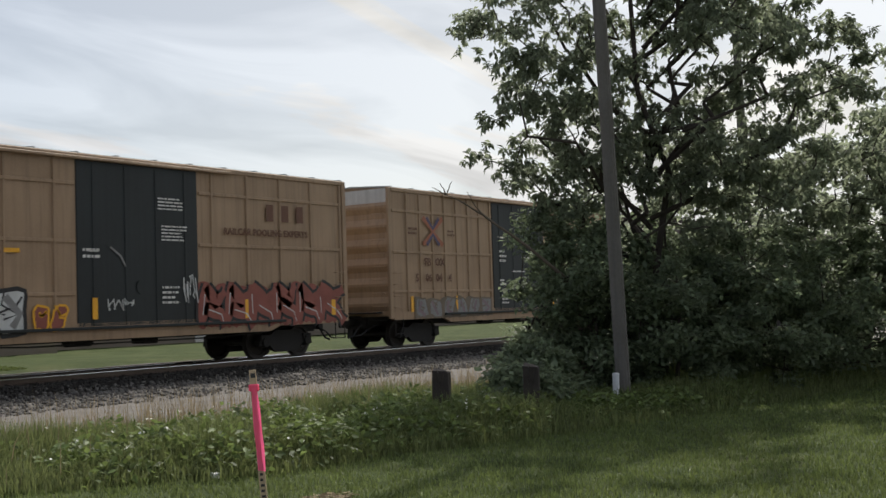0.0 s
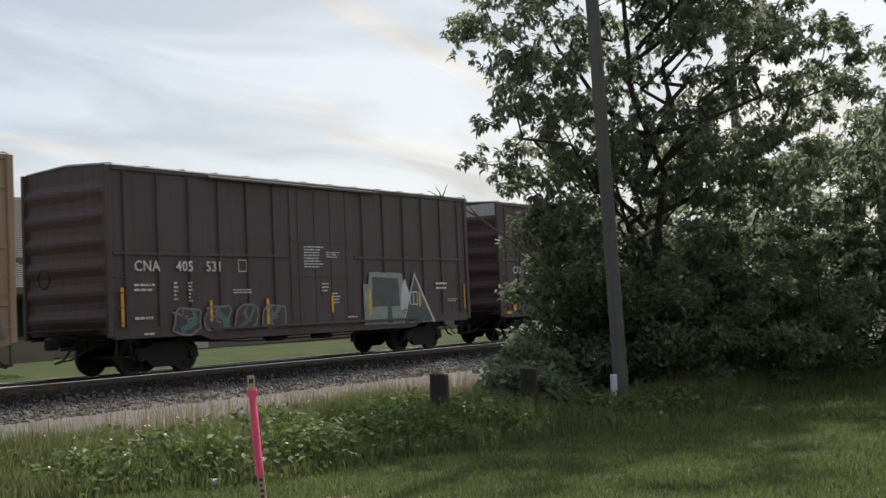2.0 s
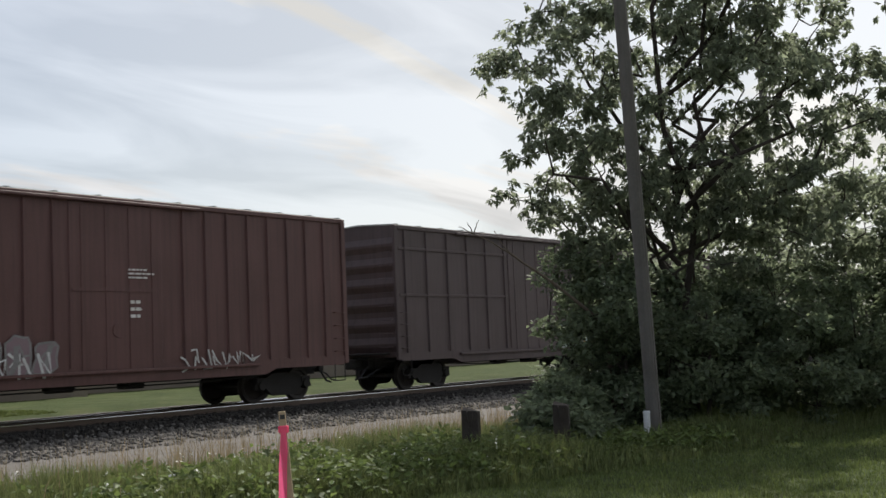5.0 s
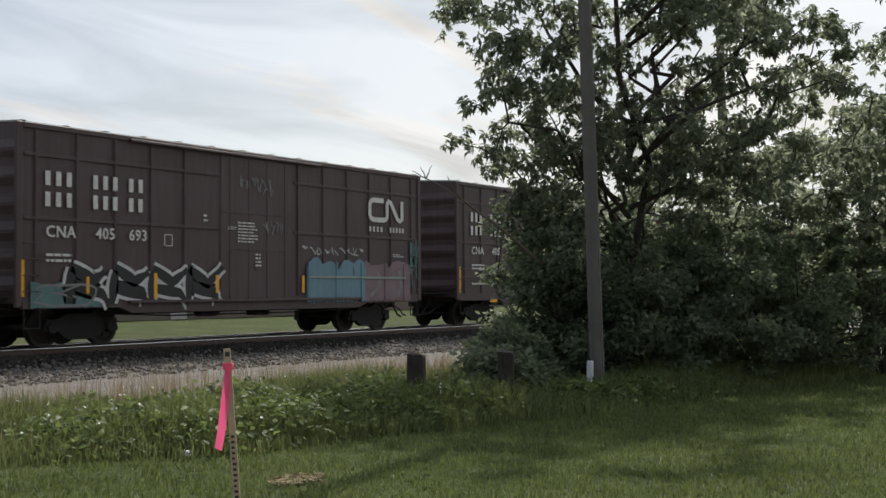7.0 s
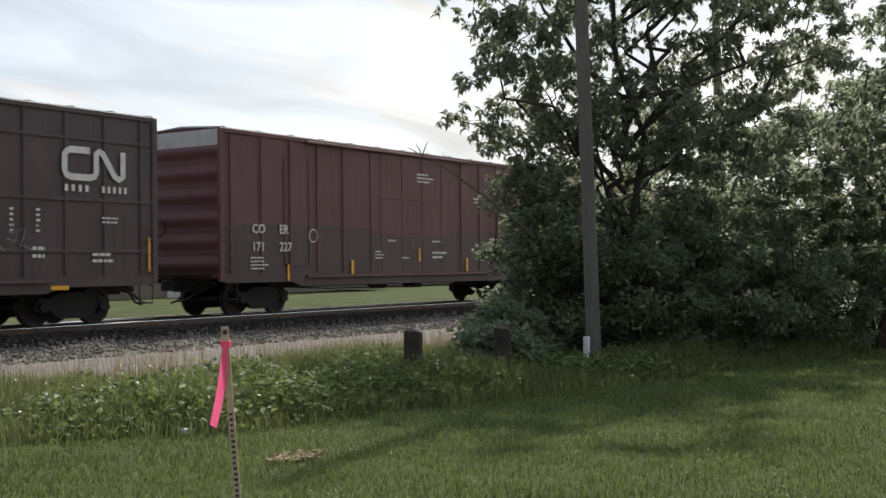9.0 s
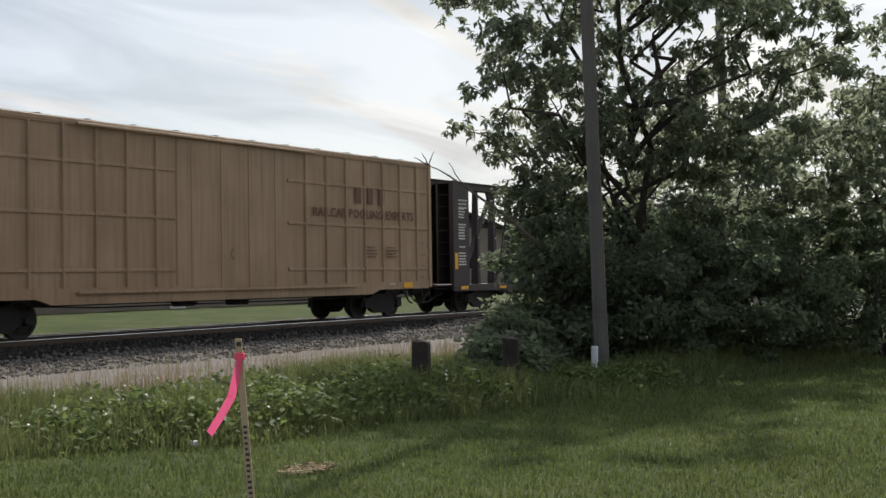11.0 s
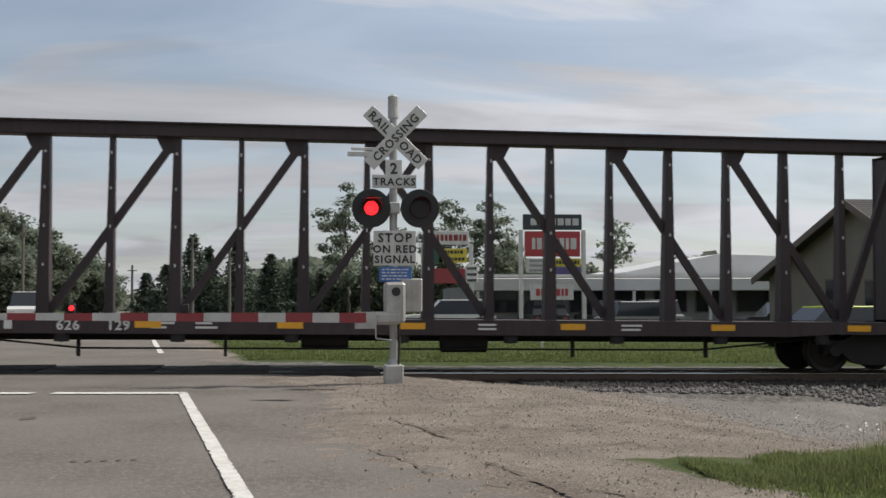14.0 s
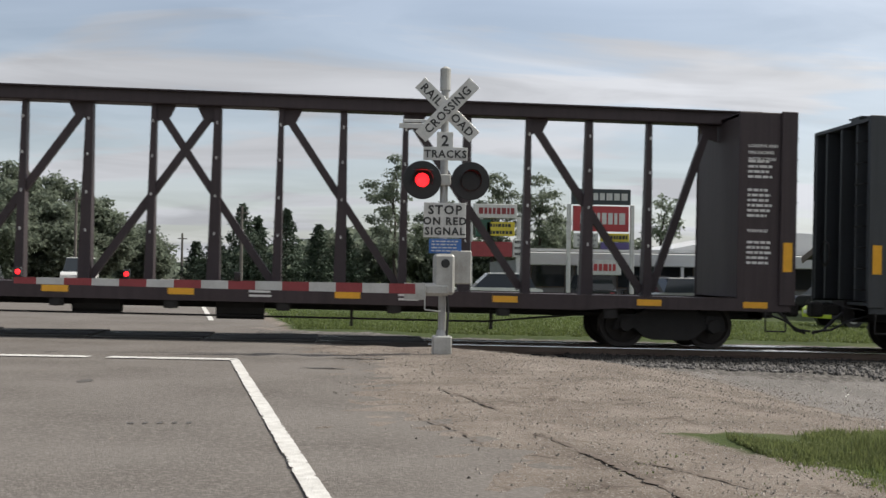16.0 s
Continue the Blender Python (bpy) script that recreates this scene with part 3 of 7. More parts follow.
M_TRUCK = material("grimy_cast_steel", (0.018, 0.016, 0.015), 0.8, metal=0.0, stains=(5, 0.5), bump=0.3)
M_WHEEL = material("worn_wheel_steel", (0.035, 0.029, 0.026), 0.6, metal=0.3, stains=(4, 0.4))
M_ROOF = material("galvanised_roof", (0.40, 0.40, 0.39), 0.45, metal=0.6, stains=(1.5, 0.5), streaks=0.3)
M_WHITE = material("white_lettering", (0.68, 0.67, 0.65), 0.6, stains=(5, 0.35), grain=(60, 0.2))
M_DIRTY_WHITE = material("dirty_white_panel", (0.55, 0.55, 0.54), 0.6, stains=(2, 0.4), streaks=0.4)
M_YELLOW = material("yellow_reflector", (0.80, 0.40, 0.03), 0.35, stains=(6, 0.25))
M_BROWN_INK = material("brown_lettering", (0.13, 0.055, 0.03), 0.6, stains=(5, 0.3))
M_PURPLE = material("purple_stripe", (0.075, 0.062, 0.115), 0.6)
M_ORANGE = material("orange_stripe", (0.34, 0.12, 0.065), 0.6)
M_BLACK = material("black_spray", (0.018, 0.018, 0.02), 0.6, stains=(3, 0.3))
M_SPRAY_WHITE = material("white_spray", (0.58, 0.60, 0.60), 0.6, stains=(3, 0.5))
M_SPRAY_GREY = material("grey_spray", (0.22, 0.22, 0.22), 0.6, stains=(2.5, 0.5))
M_SPRAY_BLUE = material("faded_blue_spray", (0.155, 0.28, 0.35), 0.6, stains=(1.6, 0.4), streaks=0.3)
M_SPRAY_PINK = material("mauve_spray", (0.21, 0.15, 0.17), 0.6, stains=(2, 0.5))
M_SPRAY_RED = material("dull_red_spray", (0.26, 0.075, 0.055), 0.6, stains=(2, 0.5))
M_SPRAY_GREEN = material("pale_green_spray", (0.27, 0.33, 0.30), 0.6, stains=(2, 0.5))
M_SPRAY_TEAL = material("teal_spray", (0.10, 0.20, 0.20), 0.6, stains=(2, 0.5))
M_SPRAY_SLATE = material("slate_spray", (0.085, 0.10, 0.105), 0.6, stains=(2, 0.5))
M_SPRAY_BRONZE = material("bronze_spray", (0.16, 0.125, 0.09), 0.6, stains=(2, 0.5))


def stroke(mb, pts, w, y, thick=0.003):
    """A painted stroke of width w along points in x and z."""
    n = len(pts)
    vs = []
    for i, (x, z) in enumerate(pts):
        a, b = pts[max(i - 1, 0)], pts[min(i + 1, n - 1)]
        d = Vector((b[0] - a[0], b[1] - a[1])).normalized()
        ww = w(i / max(1, n - 1)) if callable(w) else w
        for s in (-1, 1):
            vs.append((x - d.y * ww / 2 * s, y, z + d.x * ww / 2 * s))
    mb.add(vs, [(2 * i, 2 * i + 2, 2 * i + 3, 2 * i + 1) for i in range(n - 1)])


def rows_of_bars(x, z, w, h, rows, rng, indent=0.0):
    """Small print too small to read: bars of its size."""
    mb = Mesher()
    for r in range(rows):
        zz = z + h - (r + 0.75) * h / rows
        xx = x + (indent if r % 3 else 0)
        end = x + w * rng.uniform(0.65, 1.0)
        while xx < end:
            l = min(rng.uniform(0.06, 0.26) * max(w, 0.6), end - xx)
            mb.box(xx, xx + l, FACE - 0.004, FACE, zz, zz + 0.46 * h / rows)
            xx += l + 0.035
    return mb


def letter_bars(car, name, x, z, h, count, pitch, mat, label=""):
    """A company's name as one plain bar for each letter."""
    for i in range(count):
        part(name, Mesher().box(x + i * pitch, x + (i + 0.46) * pitch, FACE - 0.004, FACE, z, z + h), mat, car, label)


def blob_letter(x0, x1, z0, z1, rng, lean=0.0):
    """A puffy spray-painted letter form: an uneven closed outline."""
    n = 14
    cx, cz = (x0 + x1) / 2, (z0 + z1) / 2
    pts = []
    for i in range(n):
        a = 2 * math.pi * i / n
        sx, sz = math.copysign(abs(math.cos(a)) ** 0.55, math.cos(a)), math.copysign(abs(math.sin(a)) ** 0.55, math.sin(a))
        k = rng.uniform(0.74, 1.06)
        pts.append((cx + (x1 - x0) / 2 * sx * k + lean * sz, cz + (z1 - z0) / 2 * sz * rng.uniform(0.82, 1.05)))
    return pts


def wild_letters(parent, x0, x1, z0, z1, letters, fill, line, rng, accent):
    """Angular interlocking strokes with pointed ends: a wide outline coat, a narrower fill on it, a few inner cuts."""
    w, h = (x1 - x0) / letters, z1 - z0
    for i in range(letters):
        xa = x0 + w * (i + 0.1)
        lean = rng.uniform(-0.05, 0.16) * h
        runs = [[(xa, z0 + 0.08 * h), (xa + lean, z1 - rng.uniform(0.02, 0.2) * h)],
                [(xa + lean, z1 - 0.12 * h), (xa + w * 0.55, z0 + rng.uniform(0.45, 0.62) * h), (xa + w * rng.uniform(0.7, 1.05), z0 + rng.uniform(0.7, 0.95) * h)],
                [(xa + w * 0.1, z0 + rng.uniform(0.38, 0.55) * h), (xa + w * 0.75, z0 + 0.3 * h), (xa + w * rng.uniform(0.8, 1.1), z0 + rng.uniform(0.0, 0.1) * h)]]
        coat, body, cut = Mesher(), Mesher(), Mesher()
        for k, run in enumerate(runs):
            pts = [(a[0] + (b[0] - a[0]) * t / 4, a[1] + (b[1] - a[1]) * t / 4) for a, b in zip(run, run[1:]) for t in range(4)] + [run[-1]]
            wide = rng.uniform(0.22, 0.31) * h
            shape = lambda u: wide * (0.55 + 0.6 * abs(math.sin(3.1 * u + 0.4 * k)))
            stroke(coat, pts, lambda u: shape(u) + 0.17, FACE - 0.0030 - 0.0002 * (i % 3))
            stroke(body, pts, shape, FACE - 0.0042 - 0.0002 * (i % 3))
            if accent is not None and k != 1:
                stroke(cut, pts[1:-1], 0.028, FACE - 0.0052)
        letter = part("sprayed_letter", coat, line, parent, "angular sprayed letter form")
        part("letter_fill", body, fill, letter)
        if accent is not None:
            part("highlight", cut, accent, letter)


def graffiti(car, x0, x1, z0, z1, letters, fill, line, seed, back=None, accent=None, edge=0.055, wild=False):
    """A sprayed piece: a cloud behind, letter forms, outlines and inner strokes. Nothing legible."""
    rng = random.Random(seed)
    root = None
    if back is not None:
        mb = Mesher()
        pts = []
        n = 64
        bumps, ph = max(2, round((x1 - x0) / 0.75)), rng.uniform(0, 1)
        for i in range(n):
            k = i / (n - 1)
            pts.append((x0 + (x1 - x0) * k, z1 - (0.24 * (1 - abs(math.sin((k * bumps + ph) * math.pi)) ** 0.5) + 0.10 * math.sin(k * 5.1 + seed) ** 2 + rng.uniform(0, 0.02)) * (z1 - z0)))
        for i in range(n):
            k = 1 - i / (n - 1)
            pts.append((x0 + (x1 - x0) * k, z0 + rng.uniform(0.0, 0.08) * (z1 - z0)))
        for i in range(n - 1):
            a, b, c, d = pts[i], pts[i + 1], pts[2 * n - 2 - i], pts[2 * n - 1 - i]
            mb.add([(p[0], FACE - 0.0015, p[1]) for p in (d, c, b, a)], [(0, 1, 2, 3)])
        root = part("graffiti", mb, back, car, "sprayed graffiti piece")
    w = (x1 - x0) / letters
    if wild:
        wild_letters(car if root is None else root, x0, x1, z0, z1, letters, fill, line, rng, accent)
        return
    fm, lm, am = Mesher(), Mesher(), Mesher()
    for i in range(letters):
        p = blob_letter(x0 + w * (i + 0.04), x0 + w * (i + 0.98), z0 + rng.uniform(0, 0.12) * (z1 - z0), z1 - rng.uniform(0, 0.22) * (z1 - z0), rng, rng.uniform(-0.08, 0.08))
        fm.add([(x, FACE - 0.003 - 0.0006 * (i % 2), z) for x, z in p][::-1], [tuple(range(len(p)))])
        stroke(lm, p + p[:2], edge, FACE - 0.005 - 0.0005 * (i % 2))
        cx, cz = x0 + w * (i + 0.5), (z0 + z1) / 2
        for k in range(2):
            a = rng.uniform(-0.9, 2.2)
            q = [(cx + rng.uniform(-0.2, 0.2) * w + math.cos(a) * w * 0.28 * s, cz + math.sin(a) * (z1 - z0) * 0.28 * s + 0.1 * s * s) for s in (-1, -0.4, 0.3, 0.9)]
            stroke(lm, q, 0.05, FACE - 0.0058)
        if accent is not None:
            q = [(cx + rng.uniform(-0.3, 0.3) * w, z0 + (z1 - z0) * s) for s in (0.15, 0.4, 0.75)]
            stroke(am, q, 0.09 + 0.1 * rng.random(), FACE - 0.0066)
    g = part("graffiti", fm, fill, car, "sprayed graffiti piece") if root is None else part("letter_fill", fm, fill, root)
    part("outline", lm, line, g if root is None else root)
    if accent is not None:
        part("accent", am, accent, g if root is None else root)


def make_truck_meshes():
    """The parts of a two-axle truck, centred on its pivot, rail top at z = 0."""
    side = Mesher()
    side.prism([(-1.12, 0.36), (-1.05, 0.62), (-0.72, 0.64), (-0.45, 0.78), (0.45, 0.78), (0.72, 0.64), (1.05, 0.62), (1.12, 0.36), (0.72, 0.40), (0.5, 0.22), (0.34, 0.17), (-0.34, 0.17), (-0.5, 0.22), (-0.72, 0.40)], -0.10, 0.06)
    for x in (-0.875, 0.875):
        side.tube((x, -0.17, 0.46), (x, 0.0, 0.46), 0.13, 0.15, 12)
        side.box(x - 0.17, x + 0.17, -0.13, 0.08, 0.5, 0.66)
    for x in (-0.2, 0.0, 0.2):
        for k in range(5):
            side.tube((x, -0.02, 0.24 + k * 0.06), (x, -0.02, 0.275 + k * 0.06), 0.085, 0.085, 10)
    bolster = Mesher().bevelled(-0.2, 0.2, -1.05, 1.05, 0.48, 0.74, 0.03)
    for s in (-1, 1):
        bolster.box(-0.62 * 1.0, -0.55, -0.7 * s - 0.08, -0.7 * s + 0.08, 0.2, 0.55).box(0.55, 0.62, -0.7 * s - 0.08, -0.7 * s + 0.08, 0.2, 0.55)
    bolster.tube((0, 0, 0.7), (0, 0, 0.9), 0.3, 0.3, 14)
    wheel = Mesher()
    for s in (-1, 1):
        m = pose(0, s * 0.755, 0, 90, 0, 0) if s < 0 else pose(0, s * 0.755, 0, -90, 0, 0)
        wheel.lathe([(0.0, 0.07), (0.12, 0.07), (0.14, 0.04), (0.34, 0.02), (0.38, 0.055), (WHEEL_R, 0.06), (WHEEL_R + 0.005, -0.04), (WHEEL_R + 0.03, -0.05), (WHEEL_R + 0.025, -0.08), (0.38, -0.08), (0.34, -0.03), (0.0, -0.03)], 24, m)
        for k in range(4):                                     # cast marks on the wheel's plate
            a = k * math.pi / 2
            wheel.box(-0.03, 0.03, s * 0.83 - 0.01, s * 0.83 + 0.01, 0.16, 0.26, pose(0, 0, 0, 0, math.degrees(a), 0))
    wheel.tube((0, -1.02, 0), (0, 1.02, 0), 0.085, 0.085, 10)
    return side.mesh("sideframe", M_TRUCK), bolster.mesh("bolster", M_TRUCK), wheel.mesh("wheelset", M_WHEEL, False)


SIDE_ME, BOLSTER_ME, WHEEL_ME = make_truck_meshes()


def add_truck(car, x):
    truck = part("truck", BOLSTER_ME, None, car, "grimy two-axle cast steel truck")
    truck.location = (x, 0, 0)
    for s in (-1, 1):
        f = part("sideframe", SIDE_ME, None, truck)
        f.matrix_basis = pose(0, s * 1.0, 0, 0, 0, 0 if s < 0 else 180)
    for dx in (-0.875, 0.875):
        wset = part("wheelset", WHEEL_ME, None, truck)
        wset.location = (dx, 0, WHEEL_R)
        WHEELSETS.append((wset, dx))


def add_couplers(car, length):
    for x, s in ((0, -1), (length, 1)):
        c = Mesher().bevelled(min(x, x + s * 0.42), max(x, x + s * 0.42), -0.09, 0.09, 0.72, 0.92, 0.02)
        c.bevelled(min(x + s * 0.36, x + s * 0.62), max(x + s * 0.36, x + s * 0.62), -0.16, 0.14, 0.66, 0.97, 0.04)
        c.box(min(x - s * 0.5, x), max(x - s * 0.5, x), -0.3, 0.3, 0.62, 1.02)
        part("coupler", c, M_TRUCK, car)
        h = Mesher().path([(x + s * 0.05, -0.4, 0.78), (x + s * 0.25, -0.38, 0.62), (x + s * 0.45, -0.36, 0.4), (x + s * 0.68, -0.34, 0.34)], [0.03] * 4, 7)
        part("air_hose", h, M_BLACK, car)
        cable = Mesher().path([(x - s * 0.3, -0.75, 0.72), (x + s * 0.1, -0.7, 0.6), (x + s * 0.4, -0.62, 0.42), (x + s * 0.72, -0.5, 0.38)], [0.024] * 4, 6)
        part("air_hose", cable, M_BLACK, car)
        lever = Mesher().path([(x + s * 0.06, -1.4, 0.85), (x + s * 0.12, -0.5, 0.9), (x + s * 0.35, -0.2, 0.98)], [0.014] * 3, 5)
        part("uncoupling_lever", lever, M_TRUCK, car)


def add_ladder(car, x, z0, z1, mat, y=FACE, rungs=6, width=0.42):
    for k in range(rungs):
        z = z0 + (z1 - z0) * k / (rungs - 1)
        part("grab_iron", Mesher().path([(x, y + 0.03, z), (x, y - 0.06, z), (x + width, y - 0.06, z), (x + width, y + 0.03, z)], [0.012] * 4, 5), mat, car)


def boxcar(label, length, mat, door, door_mat, pitch, seams, panel=None, lower=None, door_seams=(), sill=0.72, group="freight train", first=0.45, deep_rib=0.05):
    """A high-cube boxcar: body, posts, belts, doors, corrugated ends, ribbed roof and running gear. x runs along it, rail top at z = 0."""
    car = thing("boxcar", label, "boxcar", group)
    top = 5.06
    body = Mesher()
    prof = [(-HALF, 0.98), (-HALF, top), (-0.8, top + 0.06), (0, top + 0.09), (0.8, top + 0.06), (HALF, top), (HALF, 0.98)]
    n = len(prof)
    body.add([(x, y, z) for x in (0.06, length - 0.06) for y, z in prof], [(i, i + 1, n + i + 1, n + i) for i in range(n - 1)] + [(0, n, 2 * n - 1, n - 1)] + [tuple(range(n - 1, -1, -1)), tuple(range(n, 2 * n))])
    part("body", body, mat, car)
    for s in (-1, 1):                                             # side sills, deeper between the trucks
        sl = Mesher()
        y0, y1 = (-HALF - 0.03, -HALF + 0.08) if s < 0 else (HALF - 0.08, HALF + 0.03)
        sl.prism([(0.1, 1.12), (0.1, 0.86), (2.9, 0.86), (3.3, sill), (length - 3.3, sill), (length - 2.9, 0.86), (length - 0.1, 0.86), (length - 0.1, 1.12)], y0, y1)
        part("side_sill", sl, lower or mat, car)
        if lower is not None:                                      # darker lower band of a two-tone side
            lb = Mesher()
            y = s * (HALF + 0.006)
            lb.box(0.08, length - 0.08, min(y, y - s * 0.02), max(y, y - s * 0.02), 1.1, 2.5)
            part("lower_panel", lb, lower, car, "darker repainted lower panel")
        d0, d1 = door
        xs = []
        x = first
        while x < d0 - 0.15:
            xs.append(x); x += pitch
        x = length - first
        while x > d1 + 0.15:
            xs.append(x); x -= pitch
        for x in xs:
            r = Mesher()
            ya, yb = s * HALF, s * (HALF + deep_rib)
            w = 0.05
            r.add([(x - w, ya, 1.1), (x + w, ya, 1.1), (x + w * 0.6, yb, 1.1), (x - w * 0.6, yb, 1.1), (x - w, ya, top - 0.08), (x + w, ya, top - 0.08), (x + w * 0.6, yb, top - 0.16), (x - w * 0.6, yb, top - 0.16)],
                  [(0, 3, 7, 4), (3, 2, 6, 7), (2, 1, 5, 6), (4, 7, 6, 5), (0, 1, 2, 3)] if s > 0 else [(4, 7, 3, 0), (7, 6, 2, 3), (6, 5, 1, 2), (5, 6, 7, 4), (3, 2, 1, 0)])
            part("side_post", r, mat, car)
        for z in seams:
            for xa, xb in ((0.12, d0 - 0.05), (d1 + 0.05, length - 0.12)):
                b = Mesher().bevelled(xa, xb, min(s * (HALF - 0.02), s * (HALF + 0.038)), max(s * (HALF - 0.02), s * (HALF + 0.038)), z - 0.045, z + 0.045, 0.012)
                part("belt_rail", b, mat, car)
        rail = Mesher().bevelled(0.1, length - 0.1, min(s * (HALF - 0.02), s * (HALF + 0.05)), max(s * (HALF - 0.02), s * (HALF + 0.05)), top - 0.12, top + 0.01, 0.015)
        part("eave_rail", rail, mat, car)
        # plug door: slab in a frame, with locking rods and gear
        dr = Mesher().bevelled(d0, d1, min(s * (HALF - 0.05), s * (HALF + 0.030)), max(s * (HALF - 0.05), s * (HALF + 0.030)), 1.02, top - 0.14, 0.02)
        dd = part("door", dr, door_mat, car, "closed plug door")
        for z in door_seams:
            part("door_rail", Mesher().box(d0 + 0.06, d1 - 0.06, min(s * (HALF + 0.02), s * (HALF + 0.046)), max(s * (HALF + 0.02), s * (HALF + 0.046)), z - 0.04, z + 0.04), door_mat, dd)
        for k in range(4):
            x = d0 + (d1 - d0) * (0.12 + 0.253 * k)
            rod = Mesher().tube((x, s * (HALF + 0.034), 1.05), (x, s * (HALF + 0.034), top - 0.2), 0.015, 0.015, 6)
            part("locking_rod", rod, door_mat, dd)
        gear = Mesher().tube(((d0 + d1) / 2, s * (HALF + 0.02), 1.95), ((d0 + d1) / 2, s * (HALF + 0.048), 1.95), 0.17, 0.17, 16)
        part("locking_gear", gear, door_mat, dd)
        for z in (1.0, top - 0.1):
            tr = Mesher().bevelled(max(0.3, d0 - 3.2), min(length - 0.3, d1 + 3.2) if z < 2 else d1 + 1.2, min(s * (HALF + 0.0), s * (HALF + 0.13)), max(s * HALF, s * (HALF + 0.13)), z - 0.04, z + 0.03, 0.01)
            part("door_track", tr, door_mat if z < 2 else mat, car)
    for x, s in ((0, -1), (length, 1)):                             # corrugated ends
        e = Mesher()
        prof = [(0.0, 1.0)]
        for k in range(6):
            za = 1.1 + k * 0.62
            prof += [(0.0, za + 0.05), (0.075, za + 0.22), (0.085, za + 0.3), (0.0, za + 0.5)]
        prof += [(0.0, top)]
        m = len(prof)
        vs = [(x + s * (-0.02 + a), y, z) for y in (-HALF + 0.06, HALF - 0.06) for a, z in prof]
        fs = [(i, i + 1, m + i + 1, m + i) for i in range(m - 1)]
        e.add(vs, fs if s < 0 else [f[::-1] for f in fs])
        ep = part("end_panel", e, mat, car, "corrugated end wall")
        for yy in (-1, 1):
            part("corner_post", Mesher().bevelled(x - 0.09, x + 0.09, yy * HALF - 0.05, yy * HALF + 0.05, 0.9, top + 0.01, 0.02), mat, car)
        if panel is not None:
            pl = Mesher().box(min(x, x + s * 0.012) + s * 0.012, max(x, x + s * 0.012) + s * 0.012, -HALF + 0.04, HALF - 0.04, top - 0.46, top - 0.02)
            part("end_top_panel", pl, panel, car, "pale panel at the top of the end wall")
        pf = Mesher().bevelled(min(x, x + s * 0.32), max(x, x + s * 0.32), -1.2, 1.2, 1.08, 1.13, 0.01)
        part("end_platform", pf, M_TRUCK, car)
        for k in range(8):
            z = 1.3 + k * 0.42
            part("end_rung", Mesher().path([(x + s * 0.08, -1.42, z), (x + s * 0.17, -1.42, z), (x + s * 0.17, -0.98, z), (x + s * 0.08, -0.98, z)], [0.012] * 4, 5), mat, ep)
        st = Mesher().path([(x - s * 0.12, FACE, 0.88), (x - s * 0.12, FACE, 0.42), (x - s * 0.55, FACE, 0.42), (x - s * 0.55, FACE, 0.88)], [0.016] * 4, 5)
        part("stirrup_step", st, M_TRUCK, car)
        add_ladder(car, x + 0.1 if s < 0 else x - 0.52, 1.25, 2.35, mat, rungs=4)
        bw = Mesher().lathe([(0.22, -0.02), (0.26, 0.0), (0.22, 0.02)], 16, pose(x + s * 0.24, 0.55, 2.4, 0, 90, 0))
        part("hand_brake_wheel", bw, M_TRUCK, car)
        add_truck(car, 2.15 if s < 0 else length - 2.15)
    roof = Mesher()
    x = 0.08
    while x < length - 0.1:                                          # raised seams of the roof sheets
        for sa in (-1, 1):
            roof.add([(x, sa * (HALF + 0.02), top), (x + 0.09, sa * (HALF + 0.02), top), (x + 0.09, sa * (HALF + 0.02), top + 0.05), (x, sa * (HALF + 0.02), top + 0.05),
                      (x, 0, top + 0.09), (x + 0.09, 0, top + 0.09), (x + 0.09, 0, top + 0.145), (x, 0, top + 0.145)], [(0, 1, 2, 3), (3, 2, 6, 7), (0, 3, 7, 4), (1, 5, 6, 2), (3, 2, 1, 0)])
        x += (length - 0.25) / 13
    sheet = [(-HALF - 0.03, top + 0.0), (-HALF - 0.03, top + 0.022), (0, top + 0.115), (HALF + 0.03, top + 0.022), (HALF + 0.03, top + 0.0), (0, top + 0.092)]
    n = len(sheet)
    roof.add([(x, y, z) for x in (0.02, length - 0.02) for y, z in sheet], [(i, n + i, n + (i + 1) % n, (i + 1) % n) for i in range(n)] + [tuple(range(n)), tuple(range(2 * n - 1, n - 1, -1))])
    part("roof", roof, M_ROOF, car, "ribbed galvanised steel roof")
    under = Mesher().bevelled(0.3, length - 0.3, -0.35, 0.35, 0.66, 1.0, 0.02)
    for x in np.arange(3.6, length - 3.4, 1.1):
        under.box(x, x + 0.12, -1.4, 1.4, 0.84, 1.0)
    part("underframe", under, M_TRUCK, car)
    part("brake_cylinder", Mesher().tube((length / 2 - 1.6, -0.8, 0.72), (length / 2 - 0.9, -0.8, 0.72), 0.16, 0.16, 12), M_TRUCK, car)
    part("air_reservoir", Mesher().bevelled(length / 2 + 0.6, length / 2 + 1.1, -1.0, -0.5, 0.55, 0.9, 0.04), M_TRUCK, car)
    part("brake_pipe", Mesher().path([(3.0, -1.2, 0.7), (5.0, -1.2, 0.62), (length - 5, -1.2, 0.62), (length - 3, -1.2, 0.7)], [0.02] * 4, 5), M_TRUCK, car)
    add_couplers(car, length)
    return car


def bars(car, rows):
    """Yellow reflector strips on the side: x0, x1, z0, z1."""
    for x0, x1, z0, z1 in rows:
        part("reflector", Mesher().box(x0, x1, FACE - 0.005, FACE, z0, z1), M_YELLOW, car, "yellow reflector strip")


def words(car, text, x, z, size, mat=M_WHITE, spacing=1.0, bold=0.006):
    ob = part("lettering", text_mesh("lettering", text, size, mat, spacing=spacing, bold=bold), None, car)
